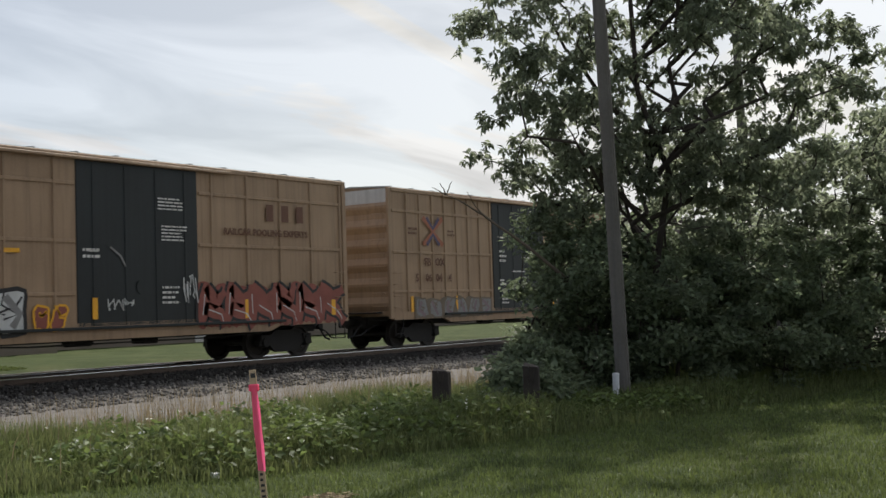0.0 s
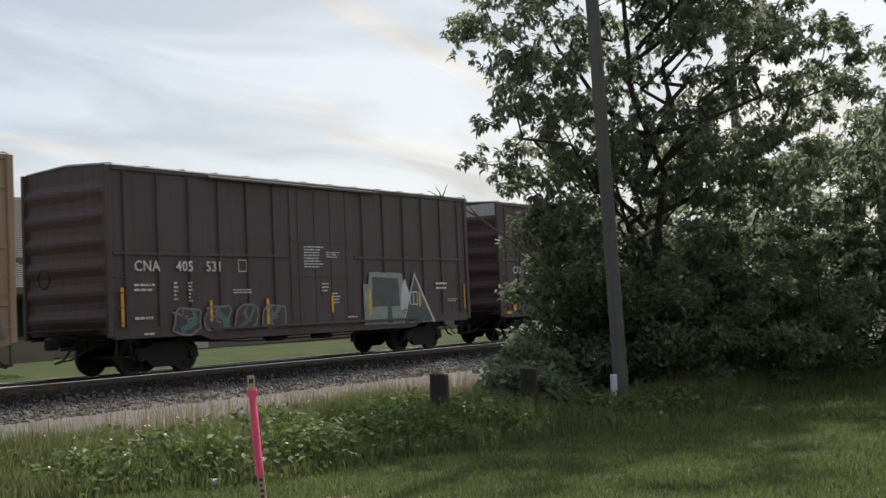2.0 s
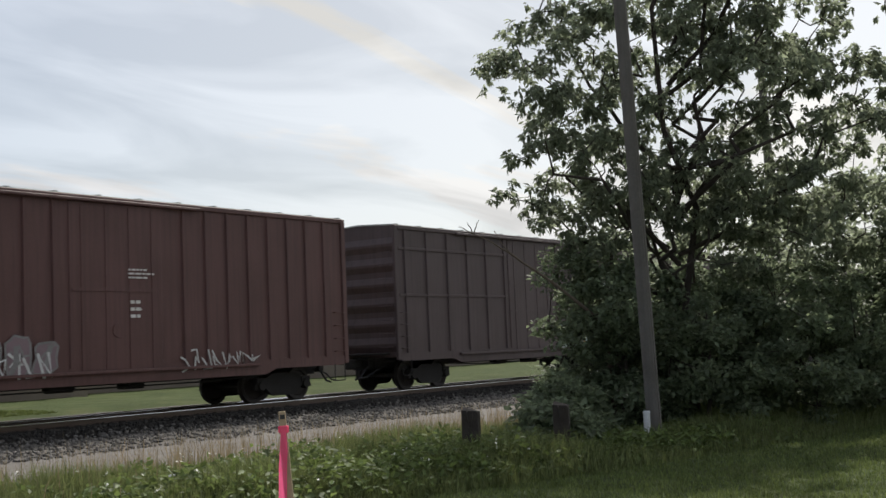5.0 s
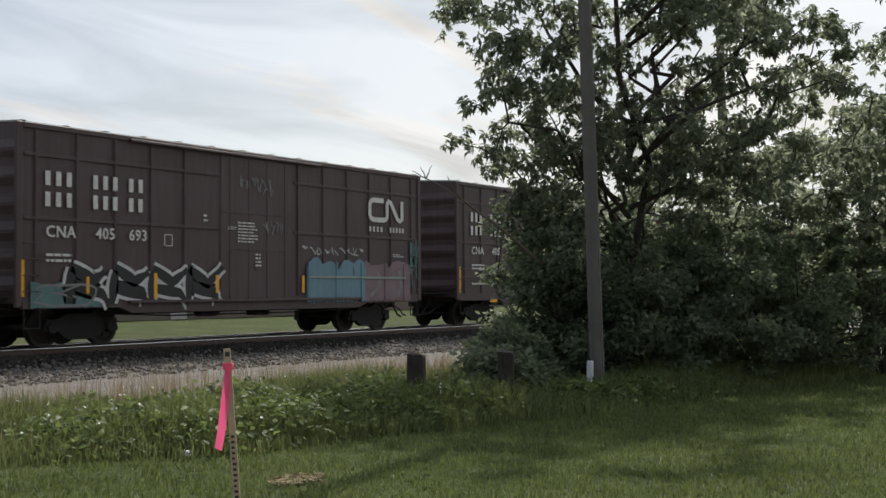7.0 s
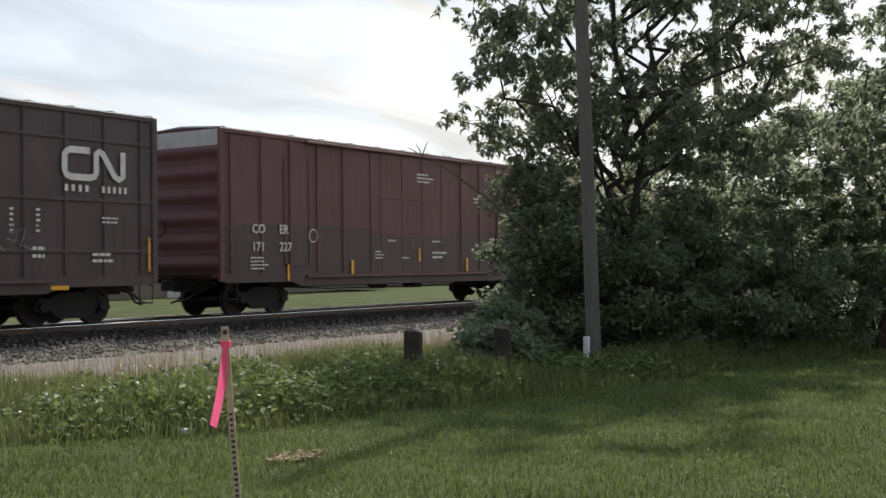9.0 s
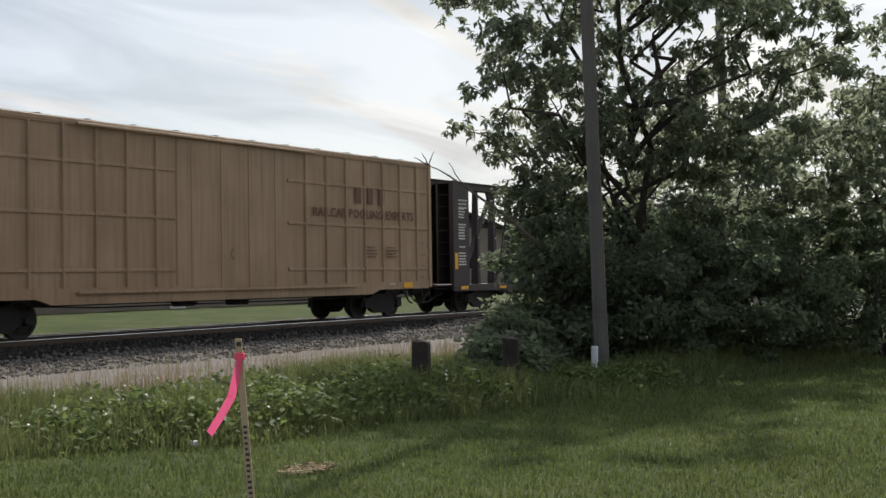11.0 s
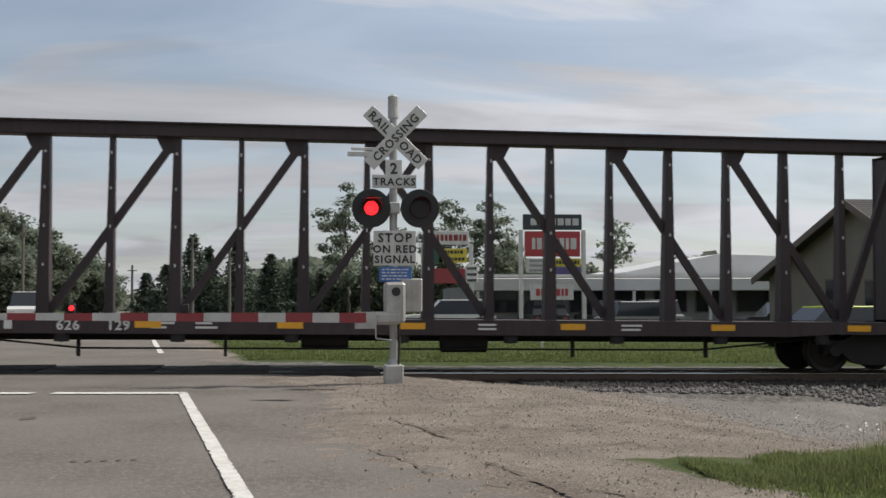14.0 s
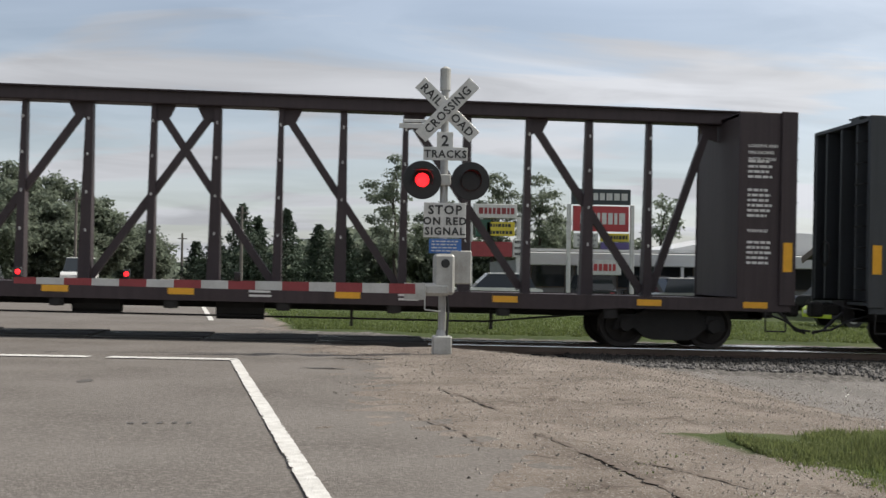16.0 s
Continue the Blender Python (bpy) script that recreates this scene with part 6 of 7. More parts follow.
        courses.append(Mesher().add([lo0 + nrm * 0.022, lo1 + nrm * 0.022, hi1 + nrm * 0.004, hi0 + nrm * 0.004, lo0, lo1, hi1, hi0], [(0, 1, 2, 3), (4, 5, 1, 0), (0, 3, 7, 4), (5, 6, 2, 1)]))
    mb.add([a, b, c, d, a - nrm * t, b - nrm * t, c - nrm * t, d - nrm * t], [(4, 7, 6, 5), (0, 4, 5, 1), (1, 5, 6, 2), (3, 7, 4, 0), (2, 6, 7, 3)])
    slope = part(name, mb, M_SHINGLE, parent)
    for m in courses:
        part("shingle_course", m, M_SHINGLE, slope)
    return slope


def build_houses():
    # long tan building with a hipped roof and a low front wing
    x0, x1, y0, y1 = 28.6, 56.0, 40.0, 51.0
    g = gz(36, 42) - 0.1
    b = thing("commercial_building", "long tan building with grey-brown shingled hip roof", "building")
    ev, rd = 3.75, 6.75
    walls(b, M_TANWALL, (x0, x1, y0, y0 + 0.25, g, ev), (x0, x1, y1 - 0.25, y1, g, ev), (x0, x0 + 0.25, y0 + 0.25, y1 - 0.25, g, ev), (x1 - 0.25, x1, y0 + 0.25, y1 - 0.25, g, ev))
    o = 0.6
    ym = (y0 + y1) / 2
    shingle_roof("roof_slope", b, (x0 - o, y0 - o, ev - 0.2), (x1 + o, y0 - o, ev - 0.2), (x0 - o, ym, rd), (x1 - 6.5, ym, rd))
    shingle_roof("roof_slope", b, (x1 + o, y1 + o, ev - 0.2), (x0 - o, y1 + o, ev - 0.2), (x1 - 6.5, ym, rd), (x0 - o, ym, rd))
    shingle_roof("roof_hip", b, (x1 + o, y0 - o, ev - 0.2), (x1 + o, y1 + o, ev - 0.2), (x1 - 6.5, ym, rd), (x1 - 6.5, ym + 0.02, rd))
    part("gable", Mesher().add([(x0 + 0.1, y0, ev), (x0 + 0.1, y1, ev), (x0 + 0.1, ym, rd - 0.15), (x0 + 0.3, y0, ev), (x0 + 0.3, y1, ev), (x0 + 0.3, ym, rd - 0.15)], [(0, 2, 1), (3, 4, 5), (0, 1, 4, 3), (1, 2, 5, 4), (2, 0, 3, 5)]), M_TANWALL, b)
    part("fascia", Mesher().box(x0 - o, x1 + o, y0 - o - 0.04, y0 - o, ev - 0.34, ev - 0.12), M_TRIM, b)
    part("gable_trim", Mesher().box(-0.06, 0, 0, math.hypot(ym - y0 + o, rd - ev + 0.2), -0.3, 0, Matrix.Translation((x0 - o, y0 - o, ev - 0.2)) @ pose(0, 0, 0, math.degrees(math.atan2(rd - ev + 0.2, ym - y0 + o)), 0, 0)), M_TRIM, b)
    for x in np.arange(30.5, 55, 4.1):
        window(b, float(x), y0, 1.3, 1.1, 1.3)
    part("door", Mesher().box(38.2, 39.2, y0 - 0.06, y0, g, 2.1), M_SIGN, b, "pale door")
    part("vent", Mesher().box(36.4, 36.9, y0 + 1.5, y0 + 1.9, 4.0, 4.9), M_TRIM, b)
    # porch wing in front of the gable
    w = thing("entrance_wing", "tan gabled entrance wing with broad eaves", "building")
    a0, a1, f, bk, ym, e, p = 21.6, 28.5, 37.2, 52.4, 43.4, 2.5, 5.2
    gw = gz(24, 38) - 0.1
    walls(w, M_TANWALL, (a0, a1, f, f + 0.2, gw, e), (a0, a0 + 0.2, f + 0.2, bk - 0.2, gw, e), (a0, a1, bk - 0.2, bk, gw, e))
    part("gable", Mesher().add([(a0, f, e), (a0, bk, e), (a0, ym, p - 0.15), (a0 + 0.2, f, e), (a0 + 0.2, bk, e), (a0 + 0.2, ym, p - 0.15)], [(0, 2, 1), (3, 4, 5), (0, 1, 4, 3), (1, 2, 5, 4), (2, 0, 3, 5)]), M_TANWALL, w)
    shingle_roof("roof_slope", w, (a0 - 0.6, f - 0.6, e - 0.2), (a1 + 0.05, f - 0.6, e - 0.2), (a0 - 0.6, ym, p), (a1 + 0.05, ym, p))
    shingle_roof("roof_slope", w, (a1 + 0.05, bk + 0.6, e - 0.2), (a0 - 0.6, bk + 0.6, e - 0.2), (a1 + 0.05, ym, p), (a0 - 0.6, ym, p))
    for ya in (f - 0.6, bk + 0.6):
        dy, dz = ym - ya, p - e + 0.2
        turn = math.degrees(math.atan2(dz, abs(dy))) * (1 if dy > 0 else -1)
        lo, hi = (0, math.hypot(dy, dz)) if dy > 0 else (-math.hypot(dy, dz), 0)
        part("barge_board", Mesher().box(-0.06, 0, lo, hi, -0.28, 0, Matrix.Translation((a0 - 0.6, ya, e - 0.2)) @ pose(0, 0, 0, turn, 0, 0)), M_TRIM, w)
    part("fascia", Mesher().box(a0 - 0.6, a1, f - 0.64, f - 0.6, e - 0.34, e - 0.12), M_TRIM, w)
    for x in (22.9, 24.6, 26.6):
        window(w, x, f, 0.6, 1.1, 1.35)
    for y, lo, hi, wide in ((39.4, gw, 2.0, 1.5), (42.2, 0.7, 2.0, 1.6), (45.6, gw, 2.1, 1.6)):
        fr = part("door" if lo < 0.5 else "window", Mesher().box(a0 - 0.05, a0, y - wide / 2 - 0.08, y + wide / 2 + 0.08, lo, hi + 0.08), M_TRIM, w)
        part("pane", Mesher().box(a0 - 0.065, a0 - 0.05, y - wide / 2, y + wide / 2, lo + 0.05, hi), M_GLASS, fr)
    # second building farther along the track
    h = thing("shed_building", "grey-brown gabled building beyond the track", "building")
    x0, x1, y0, y1, ev, rd = 59.5, 78.0, 45.0, 58.0, 3.9, 5.9
    g = gz(66, 45) - 0.2
    walls(h, M_TANWALL, (x0, x1, y0, y0 + 0.25, g, ev), (x0, x0 + 0.25, y0 + 0.25, y1, g, ev), (x1 - 0.25, x1, y0 + 0.25, y1, g, ev))
    part("gable", Mesher().prism([(x0, ev), (x1, ev), ((x0 + x1) / 2 - 2, rd - 0.1)], y0, y0 + 0.25), M_SHINGLE, h)
    xm = (x0 + x1) / 2 - 2
    shingle_roof("roof_slope", h, (x0 - 0.6, y1, ev - 0.2), (x0 - 0.6, y0 - 0.6, ev - 0.2), (xm, y1, rd), (xm, y0 - 0.6, rd))
    shingle_roof("roof_slope", h, (x1 + 0.6, y0 - 0.6, ev - 0.2), (x1 + 0.6, y1, ev - 0.2), (xm, y0 - 0.6, rd), (xm, y1, rd))
    for x in (61.0, 65.5, 70.0):
        window(h, x + 2, y0, 1.0, 1.2, 1.2)


def build_dealer():
    b = thing("sales_building", "low grey steel sales building with pale metal roof", "building")
    x0, x1, y0, y1 = 9.5, 31.0, 64.0, 78.0
    g = gz(20, 64) - 0.05
    walls(b, M_GREYWALL, (x0, x1, y0, y0 + 0.3, g, 2.15), (x0, x0 + 0.3, y0 + 0.3, y1, g, 2.15), (x1 - 0.3, x1, y0 + 0.3, y1, g, 2.15))
    part("canopy_fascia", Mesher().bevelled(x0 - 0.5, x1 + 0.5, y0 - 1.6, y0 - 1.35, 1.85, 2.55, 0.04), M_METALROOF, b)
    part("canopy", Mesher().box(x0 - 0.5, x1 + 0.5, y0 - 1.35, y1, 2.6, 2.75), M_METALROOF, b)
    up = Mesher().prism([(18.6, 2.75), (33.0, 2.75), (33.0, 3.75), (24.2, 4.0), (18.6, 2.95)], y0 + 2, y1)
    part("upper_roof", up, M_METALROOF, b)
    for x in np.arange(x0 + 1.5, x1 - 1, 2.4):
        window(b, float(x), y0, 0.7, 1.8, 1.2)
    for x in np.arange(x0, x1 + 0.1, 4.3):
        part("canopy_post", Mesher().box(x - 0.08, x + 0.08, y0 - 1.5, y0 - 1.36, g, 2.15), M_METALROOF, b)


def pole_sign(label, x0, x1, y, panels, top, posts=(0, 1)):
    s = thing("pylon_sign", label, "sign")
    g = gz((x0 + x1) / 2, y)
    for k in posts:
        x = x0 - 0.12 if k == 0 else x1 + 0.12
        part("post", Mesher().bevelled(x - 0.1, x + 0.1, y - 0.1, y + 0.1, g - 0.1, top, 0.015), M_SIGN, s, "white steel post")
    for (a, b, z0, z1, mat, ink, rows) in panels:
        xa, xb = x0 + (x1 - x0) * a, x0 + (x1 - x0) * b
        p = part("panel", Mesher().bevelled(xa, xb, y - 0.16, y + 0.12, z0, z1, 0.02), mat, s)
        if ink is None:
            continue
        rng = random.Random(int(z0 * 100))
        mb = Mesher()
        for r in range(rows):
            hh = (z1 - z0) / rows
            zz = z1 - (r + 0.72) * hh
            x = xa + 0.12 * (xb - xa)
            while x < xb - 0.12 * (xb - xa):
                l = rng.uniform(0.05, 0.11) * (xb - xa)
                mb.box(x, min(x + l, xb - 0.1), y - 0.175, y - 0.16, zz, zz + 0.45 * hh)
                x += l + 0.03 * (xb - xa)
        part("sign_bars", mb, ink, p)["kind"] = "stuff"
    return s


def car_body(name, label, at, length, height, mat, cat="car", truck=False):
    """A parked or waiting vehicle: body, cabin, windows, wheels, lamps."""
    v = thing(name, label, cat, at=at)
    L, W, H = length, 0.92, height
    sh = 0.52 * H
    body = Mesher().prism([(-L / 2, 0.32), (L / 2, 0.30), (L / 2, sh * 0.85), (L / 2 - 0.12, sh), (L * 0.22, sh * 1.05), (-L * 0.42, sh * 1.05), (-L / 2, sh * 0.95)], -W, W)
    part("body", body, mat, v)
    c0, c1 = (-L * 0.42, L * 0.18) if not truck else (-L * 0.05, L * 0.2)
    cab = Mesher()
    vs = [(x, s * (W - (0.16 if z > sh * 1.2 else 0.03)), z) for z, xa, xb in ((sh * 1.04, c0, c1 + 0.35), (H, c0 + 0.3, c1 - 0.35)) for x in (xa, xb) for s in (-1, 1)]
    cab.add(vs, [(0, 2, 6, 4), (2, 3, 7, 6), (3, 1, 5, 7), (1, 0, 4, 5), (4, 6, 7, 5)])
    part("cabin", cab, M_GLASS, v, "dark glass cabin")
    part("roof", Mesher().bevelled(c0 + 0.3, c1 - 0.35, -W + 0.16, W - 0.16, H - 0.02, H + 0.05, 0.02), mat, v)
    for x in (-L * 0.32, L * 0.32):
        for s in (-1, 1):
            wh = part("wheel", Mesher().tube((x, s * (W - 0.2), 0.33), (x, s * (W + 0.02), 0.33), 0.33, 0.33, 16), M_HOOD, v)
            part("rim", Mesher().tube((x, s * (W + 0.02), 0.33), (x, s * (W + 0.03), 0.33), 0.19, 0.19, 12), M_GALV, wh)
    for s in (-1, 1):
        part("headlight", Mesher().bevelled(L / 2 - 0.06, L / 2 + 0.02, s * 0.66 - 0.16, s * 0.66 + 0.16, sh * 0.62, sh * 0.8, 0.02), M_SIGN, v)
        part("tail_light", Mesher().bevelled(-L / 2 - 0.02, -L / 2 + 0.05, s * 0.7 - 0.12, s * 0.7 + 0.12, sh * 0.62, sh * 0.86, 0.02), M_GATE_RED, v)
    return v


def build_far_things():
    pole_sign("tall pylon sign with dark, red, white and yellow panels", 11.2, 14.2, 58.5, [
        (0, 1, 4.9, 5.68, M_DARKSIGN, M_SIGN, 1), (0.03, 0.97, 3.55, 4.82, M_REDSIGN, M_SIGN, 1), (0.05, 0.45, 2.72, 3.45, M_SIGN, M_GREYWALL, 3),
        (0.5, 0.98, 3.05, 3.45, M_YELSIGN, M_INK, 1), (0.5, 0.98, 2.65, 3.0, M_VIOLET, None, 0), (0.12, 0.85, 1.35, 2.12, M_SIGN, M_REDSIGN, 1)], 4.9)
    pole_sign("pylon sign with white, yellow and orange panels", 6.3, 8.5, 59.0, [
        (0, 1, 4.15, 4.85, M_SIGN, M_GATE_RED, 1), (0.05, 0.4, 3.2, 4.05, M_GREENSIGN, None, 0), (0.3, 0.95, 3.25, 3.95, M_YELSIGN, M_INK, 2), (-0.05, 0.9, 2.2, 2.95, M_GATE_RED, None, 0), (0.92, 1.2, 2.2, 3.1, M_SIGN, M_INK, 3)], 4.2)
    lime = material("lime_car_paint", (0.50, 0.62, 0.03), 0.3)
    dark = material("dark_car_paint", (0.03, 0.032, 0.036), 0.25)
    silver = material("silver_car_paint", (0.42, 0.43, 0.44), 0.3, metal=0.5)
    white = material("white_car_paint", (0.72, 0.72, 0.71), 0.3)
    for name, label, x, y, rz, l, h, m, c in (
            ("sports_car", "lime yellow sports car standing before the building", 16.9, 36.5, 186, 4.2, 1.28, lime, "car"),
            ("car", "dark car parked at the sales building", 12.6, 60.5, 90, 4.4, 1.5, dark, "car"), ("car", "dark car parked at the sales building", 15.8, 61, 90, 4.4, 1.5, dark, "car"),
            ("car", "silver car parked at the sales building", 18.8, 61, 88, 4.5, 1.55, silver, "car"), ("car", "dark car parked at the sales building", 24.5, 58, 180, 4.4, 1.5, dark, "car"),
            ("car", "white car parked near the pylon sign", 7.2, 57.0, 180, 4.4, 1.45, white, "car"), ("car", "silver car parked near the pylon sign", 16.5, 55.5, 10, 4.4, 1.45, silver, "car"),
            ("suv", "white sport utility vehicle waiting beyond the crossing", -15.9, 72.0, -82, 4.7, 1.75, white, "car"), ("car", "dark car waiting beyond the crossing", -13.6, 44.0, -80, 4.5, 1.5, dark, "car")):
        car_body(name, label, pose(x, y, gz(x, y), 0, 0, rz), l, h, m, c)
    # poles along the far road
    for x, y, h in ((-27.5, 92, 9.0), (-22.5, 100, 7.5), (-8.5, 96, 6.5), (-5.8, 100, 6.0), (-16.5, 120, 5)):
        u = thing("utility_pole", "weathered wooden utility pole beside the road", "pole", "roadside poles", at=pose(x, y, gz(x, y)))
        part("shaft", Mesher().tube((0, 0, -0.2), (0, 0, h), 0.15, 0.10, 8), M_POLE, u)
        part("crossarm", Mesher().bevelled(-0.45, 0.45, -0.05, 0.05, h - 0.6, h - 0.5, 0.01), M_POLE, u)
    # marker post in the grass beyond the track
    mk = thing("marker_post", "thin white marker post in the grass", "post", at=pose(7.05, 34.0, gz(7.05, 34)))
    part("shaft", Mesher().bevelled(-0.035, 0.035, -0.02, 0.02, -0.1, 0.55, 0.005), M_SIGN, mk)
    part("cap", Mesher().bevelled(-0.038, 0.038, -0.023, 0.023, 0.55, 0.74, 0.005), M_GATE_RED, mk, "red reflective top")


M_POLE = material("weathered_pole_wood", (0.15, 0.138, 0.125), 0.9, stains=(2, 0.4), streaks=0.5, bump=0.5, bump_scale=18)
M_STAKE = material("pale_stake_wood", (0.52, 0.40, 0.26), 0.8, stains=(8, 0.3), bump=0.2)
M_RIBBON = material("pink_flagging", (0.98, 0.145, 0.27), 0.45, stains=(5, 0.08), grain=(20, 0.05), translucent=0.3)
M_CHAR = material("old_tie_wood", (0.055, 0.045, 0.038), 0.95, stains=(6, 0.5), bump=0.8, bump_scale=14)
M_PVC = material("white_plastic_post", (0.66, 0.67, 0.68), 0.5, stains=(6, 0.2))
RIBBON = []


def build_yard_things():
    # survey stake with ribbon
    x, y = 4.812, 4.503
    g = gz(x, y)
    st = thing("survey_stake", "wooden survey stake with bright pink ribbon", "stake", at=pose(x, y, g, 0, 0, -56))
    top = 0.88 - g
    part("lath", Mesher().bevelled(-0.019, 0.019, -0.006, 0.006, -0.15, top, 0.002, pose(0, 0, 0, 0, -3.5, 0)), M_STAKE, st)
    wr = Mesher()
    rng = random.Random(5)
    for k in range(16):
        z = 0.12 + k * 0.03
        wr.box(-0.010 - 0.0612 * z, 0.008 - 0.0612 * z + rng.uniform(-0.004, 0.004), -0.0085, -0.0065, z, z + 0.014)
    part("ink_marks", wr, M_INK, st)
    part("top_mark", Mesher().box(-0.074, -0.048, -0.0085, -0.0065, top - 0.045, top - 0.02), M_INK, st)
    knot = Mesher().bevelled(-0.028, 0.028, -0.013, 0.013, -0.02, 0.02, 0.006)
    part("ribbon_knot", knot, M_RIBBON, st).location = (-0.0612 * (top - 0.10), 0, top - 0.10)
    up = Mesher().add([(-0.012, 0, 0), (0.016, 0.004, 0), (0.026, -0.004, -0.12), (-0.018, 0.003, -0.12), (0.022, 0.003, -0.225), (-0.022, -0.003, -0.225)], [(0, 1, 2, 3), (3, 2, 4, 5)])
    lo = Mesher().add([(-0.022, 0, 0.003), (0.022, 0.003, 0.003), (0.025, -0.003, -0.12), (-0.020, 0.003, -0.12), (0.018, 0.003, -0.24), (-0.022, -0.003, -0.228)], [(0, 1, 2, 3), (3, 2, 4, 5)])
    upper = part("ribbon", up, M_RIBBON, st, "bright pink plastic ribbon")
    lower = part("ribbon_tail", lo, M_RIBBON, upper)
    RIBBON.append((upper, lower, (-0.0612 * (top - 0.10), -0.016, top - 0.10)))
    # old timber posts
    for px, py, h, w, lean, label in ((11.53, 7.95, 0.70, 0.125, 1.5, "charred old timber post in the weeds"), (12.45, 7.25, 0.72, 0.12, -2, "charred old timber post in the weeds")):
        gp = gz(px, py)
        p = thing("timber_post", label, "post", "timber posts", at=pose(px, py, gp, 0, lean, 25))
        mb = Mesher().bevelled(-w, w, -w * 0.85, w * 0.85, -0.2, h, 0.02)
        rg = random.Random(3)
        mb.v = [(a + rg.uniform(-0.012, 0.012), b + rg.uniform(-0.012, 0.012), c + (rg.uniform(-0.05, 0.02) if c > h - 0.05 else 0)) for a, b, c in mb.v]
        part("shaft", mb, M_CHAR, p)
        part("splinter", Mesher().add([(-w - 0.03, -0.05, h - 0.02), (-w + 0.03, -0.05, h - 0.12), (-w + 0.02, 0.04, h + 0.02), (-w - 0.045, 0.02, h - 0.03), (-w, 0, h - 0.3)], [(0, 1, 2, 3), (0, 4, 1), (1, 4, 2), (2, 4, 3), (3, 4, 0)]), M_CHAR, p)
    wp = thing("plastic_post", "short white plastic marker post beside the pole", "post", at=pose(14.0, 6.89, gz(14, 6.89), 0, 2, 0))
    part("shaft", Mesher().tube((0, 0, -0.2), (0, 0, 0.50), 0.045, 0.045, 12), M_PVC, wp)
    part("cap", Mesher().tube((0, 0, 0.50), (0, 0, 0.53), 0.05, 0.04, 12), M_PVC, wp)
    # utility poles among the trees
    g = gz(14.41, 6.95)
    u = thing("utility_pole", "tall weathered wooden utility pole at the wood's edge", "pole")
    part("shaft", Mesher().path([(14.40, 6.96, g - 0.3), (14.35, 7.05, 4.6), (14.28, 7.15, 9.6)], [0.100, 0.090, 0.078], 14), M_POLE, u)
    part("ground_wire", Mesher().path([(14.34, 6.85, g), (14.29, 6.95, 4.6), (14.23, 7.06, 9.0)], [0.006] * 3, 4), M_POLE, u)
    u = thing("utility_pole", "tall weathered utility pole behind the tree", "pole")
    part("shaft", Mesher().path([(24.6, 8.8, gz(24.6, 8.8) - 0.3), (24.45, 8.85, 11.5)], [0.11, 0.07], 10), M_POLE, u)
    # litter
    for px, py, s, lab in ((7.2, 7.35, 0.045, "crumpled white litter in the grass"), (4.75, 7.5, 0.05, "crumpled white litter in the grass")):
        mb = Mesher()
        rg = random.Random(int(px * 10))
        bm = bmesh.new(); bmesh.ops.create_icosphere(bm, subdivisions=2, radius=s)
        bm.verts.index_update()
        mb.add([Vector((v.co.x * 1.3, v.co.y, v.co.z * 0.9)) * rg.uniform(0.6, 1.1) for v in bm.verts], [[v.index for v in f.verts] for f in bm.faces]); bm.free()
        ob = tagged(part("litter", mb, M_PVC), lab, "litter", "litter")
        ob.location = (px, py, gz(px, py) + s * 0.6)
    # bare patch of dry clippings in the lawn
    mb = Mesher()
    rg = random.Random(2)
    for k in range(260):
        a, r = rg.uniform(0, 6.28), 0.23 * math.sqrt(rg.random())
        cx, cy = 6.6 + r * math.cos(a) * 1.1, 5.6 + r * math.sin(a) * 0.7
        b, l = rg.uniform(0, 6.28), rg.uniform(0.03, 0.08)
        z = gz(cx, cy) + 0.03 + rg.uniform(0, 0.025)
        mb.add([(cx, cy, z), (cx + l * math.cos(b), cy + l * math.sin(b), z + rg.uniform(-0.01, 0.015)), (cx + l * math.cos(b) - 0.006 * math.sin(b), cy + l * math.sin(b) + 0.006 * math.cos(b), z), (cx - 0.006 * math.sin(b), cy + 0.006 * math.cos(b), z)], [(0, 1, 2, 3)])
    tagged(part("dry_clippings", mb, M_STRAW), "dry pale grass clippings on the lawn", "grass", kind="stuff")


M_STRAW = material("dry_straw", (0.31, 0.24, 0.145), 0.9, island=0.3)
build_houses()
build_dealer()
build_far_things()
build_yard_things()


# ---------------------------------------------------------------- plants
M_LEAF = material("tree_leaves", (0.190, 0.222, 0.152), 0.5, island=0.4, stains=(0.5, 0.15), grain=(3, 0.2), translucent=0.64, spec=0.35)
M_BUSH = material("bush_leaves", (0.150, 0.190, 0.115), 0.55, island=0.45, stains=(0.6, 0.3), grain=(3, 0.2), translucent=0.48, spec=0.35)
M_FARLEAF = material("distant_leaves", (0.150, 0.178, 0.135), 0.7, island=0.3, stains=(0.1, 0.2), grain=(1, 0.1), translucent=0.45, spec=0.2)
M_CONIFER = material("conifer_needles", (0.060, 0.084, 0.060), 0.7, island=0.4, translucent=0.15, spec=0.2)
M_BARK = material("dark_bark", (0.060, 0.048, 0.040), 0.95, stains=(4, 0.5), bump=0.8, bump_scale=20)
M_DEADWOOD = material("dead_twig", (0.16, 0.125, 0.10), 0.9)
M_LAWN = material("lawn_blades", (0.112, 0.150, 0.048), 0.6, island=0.4, stains=(0.8, 0.35), grain=(0.25, 0.4), translucent=0.35, spec=0.3)
M_TALL = material("tall_grass", (0.132, 0.162, 0.062), 0.6, island=0.45, stains=(0.9, 0.3), translucent=0.38, spec=0.3)
M_WEED = material("weed_leaves", (0.112, 0.158, 0.050), 0.55, island=0.45, stains=(0.8, 0.3), translucent=0.38, spec=0.3)
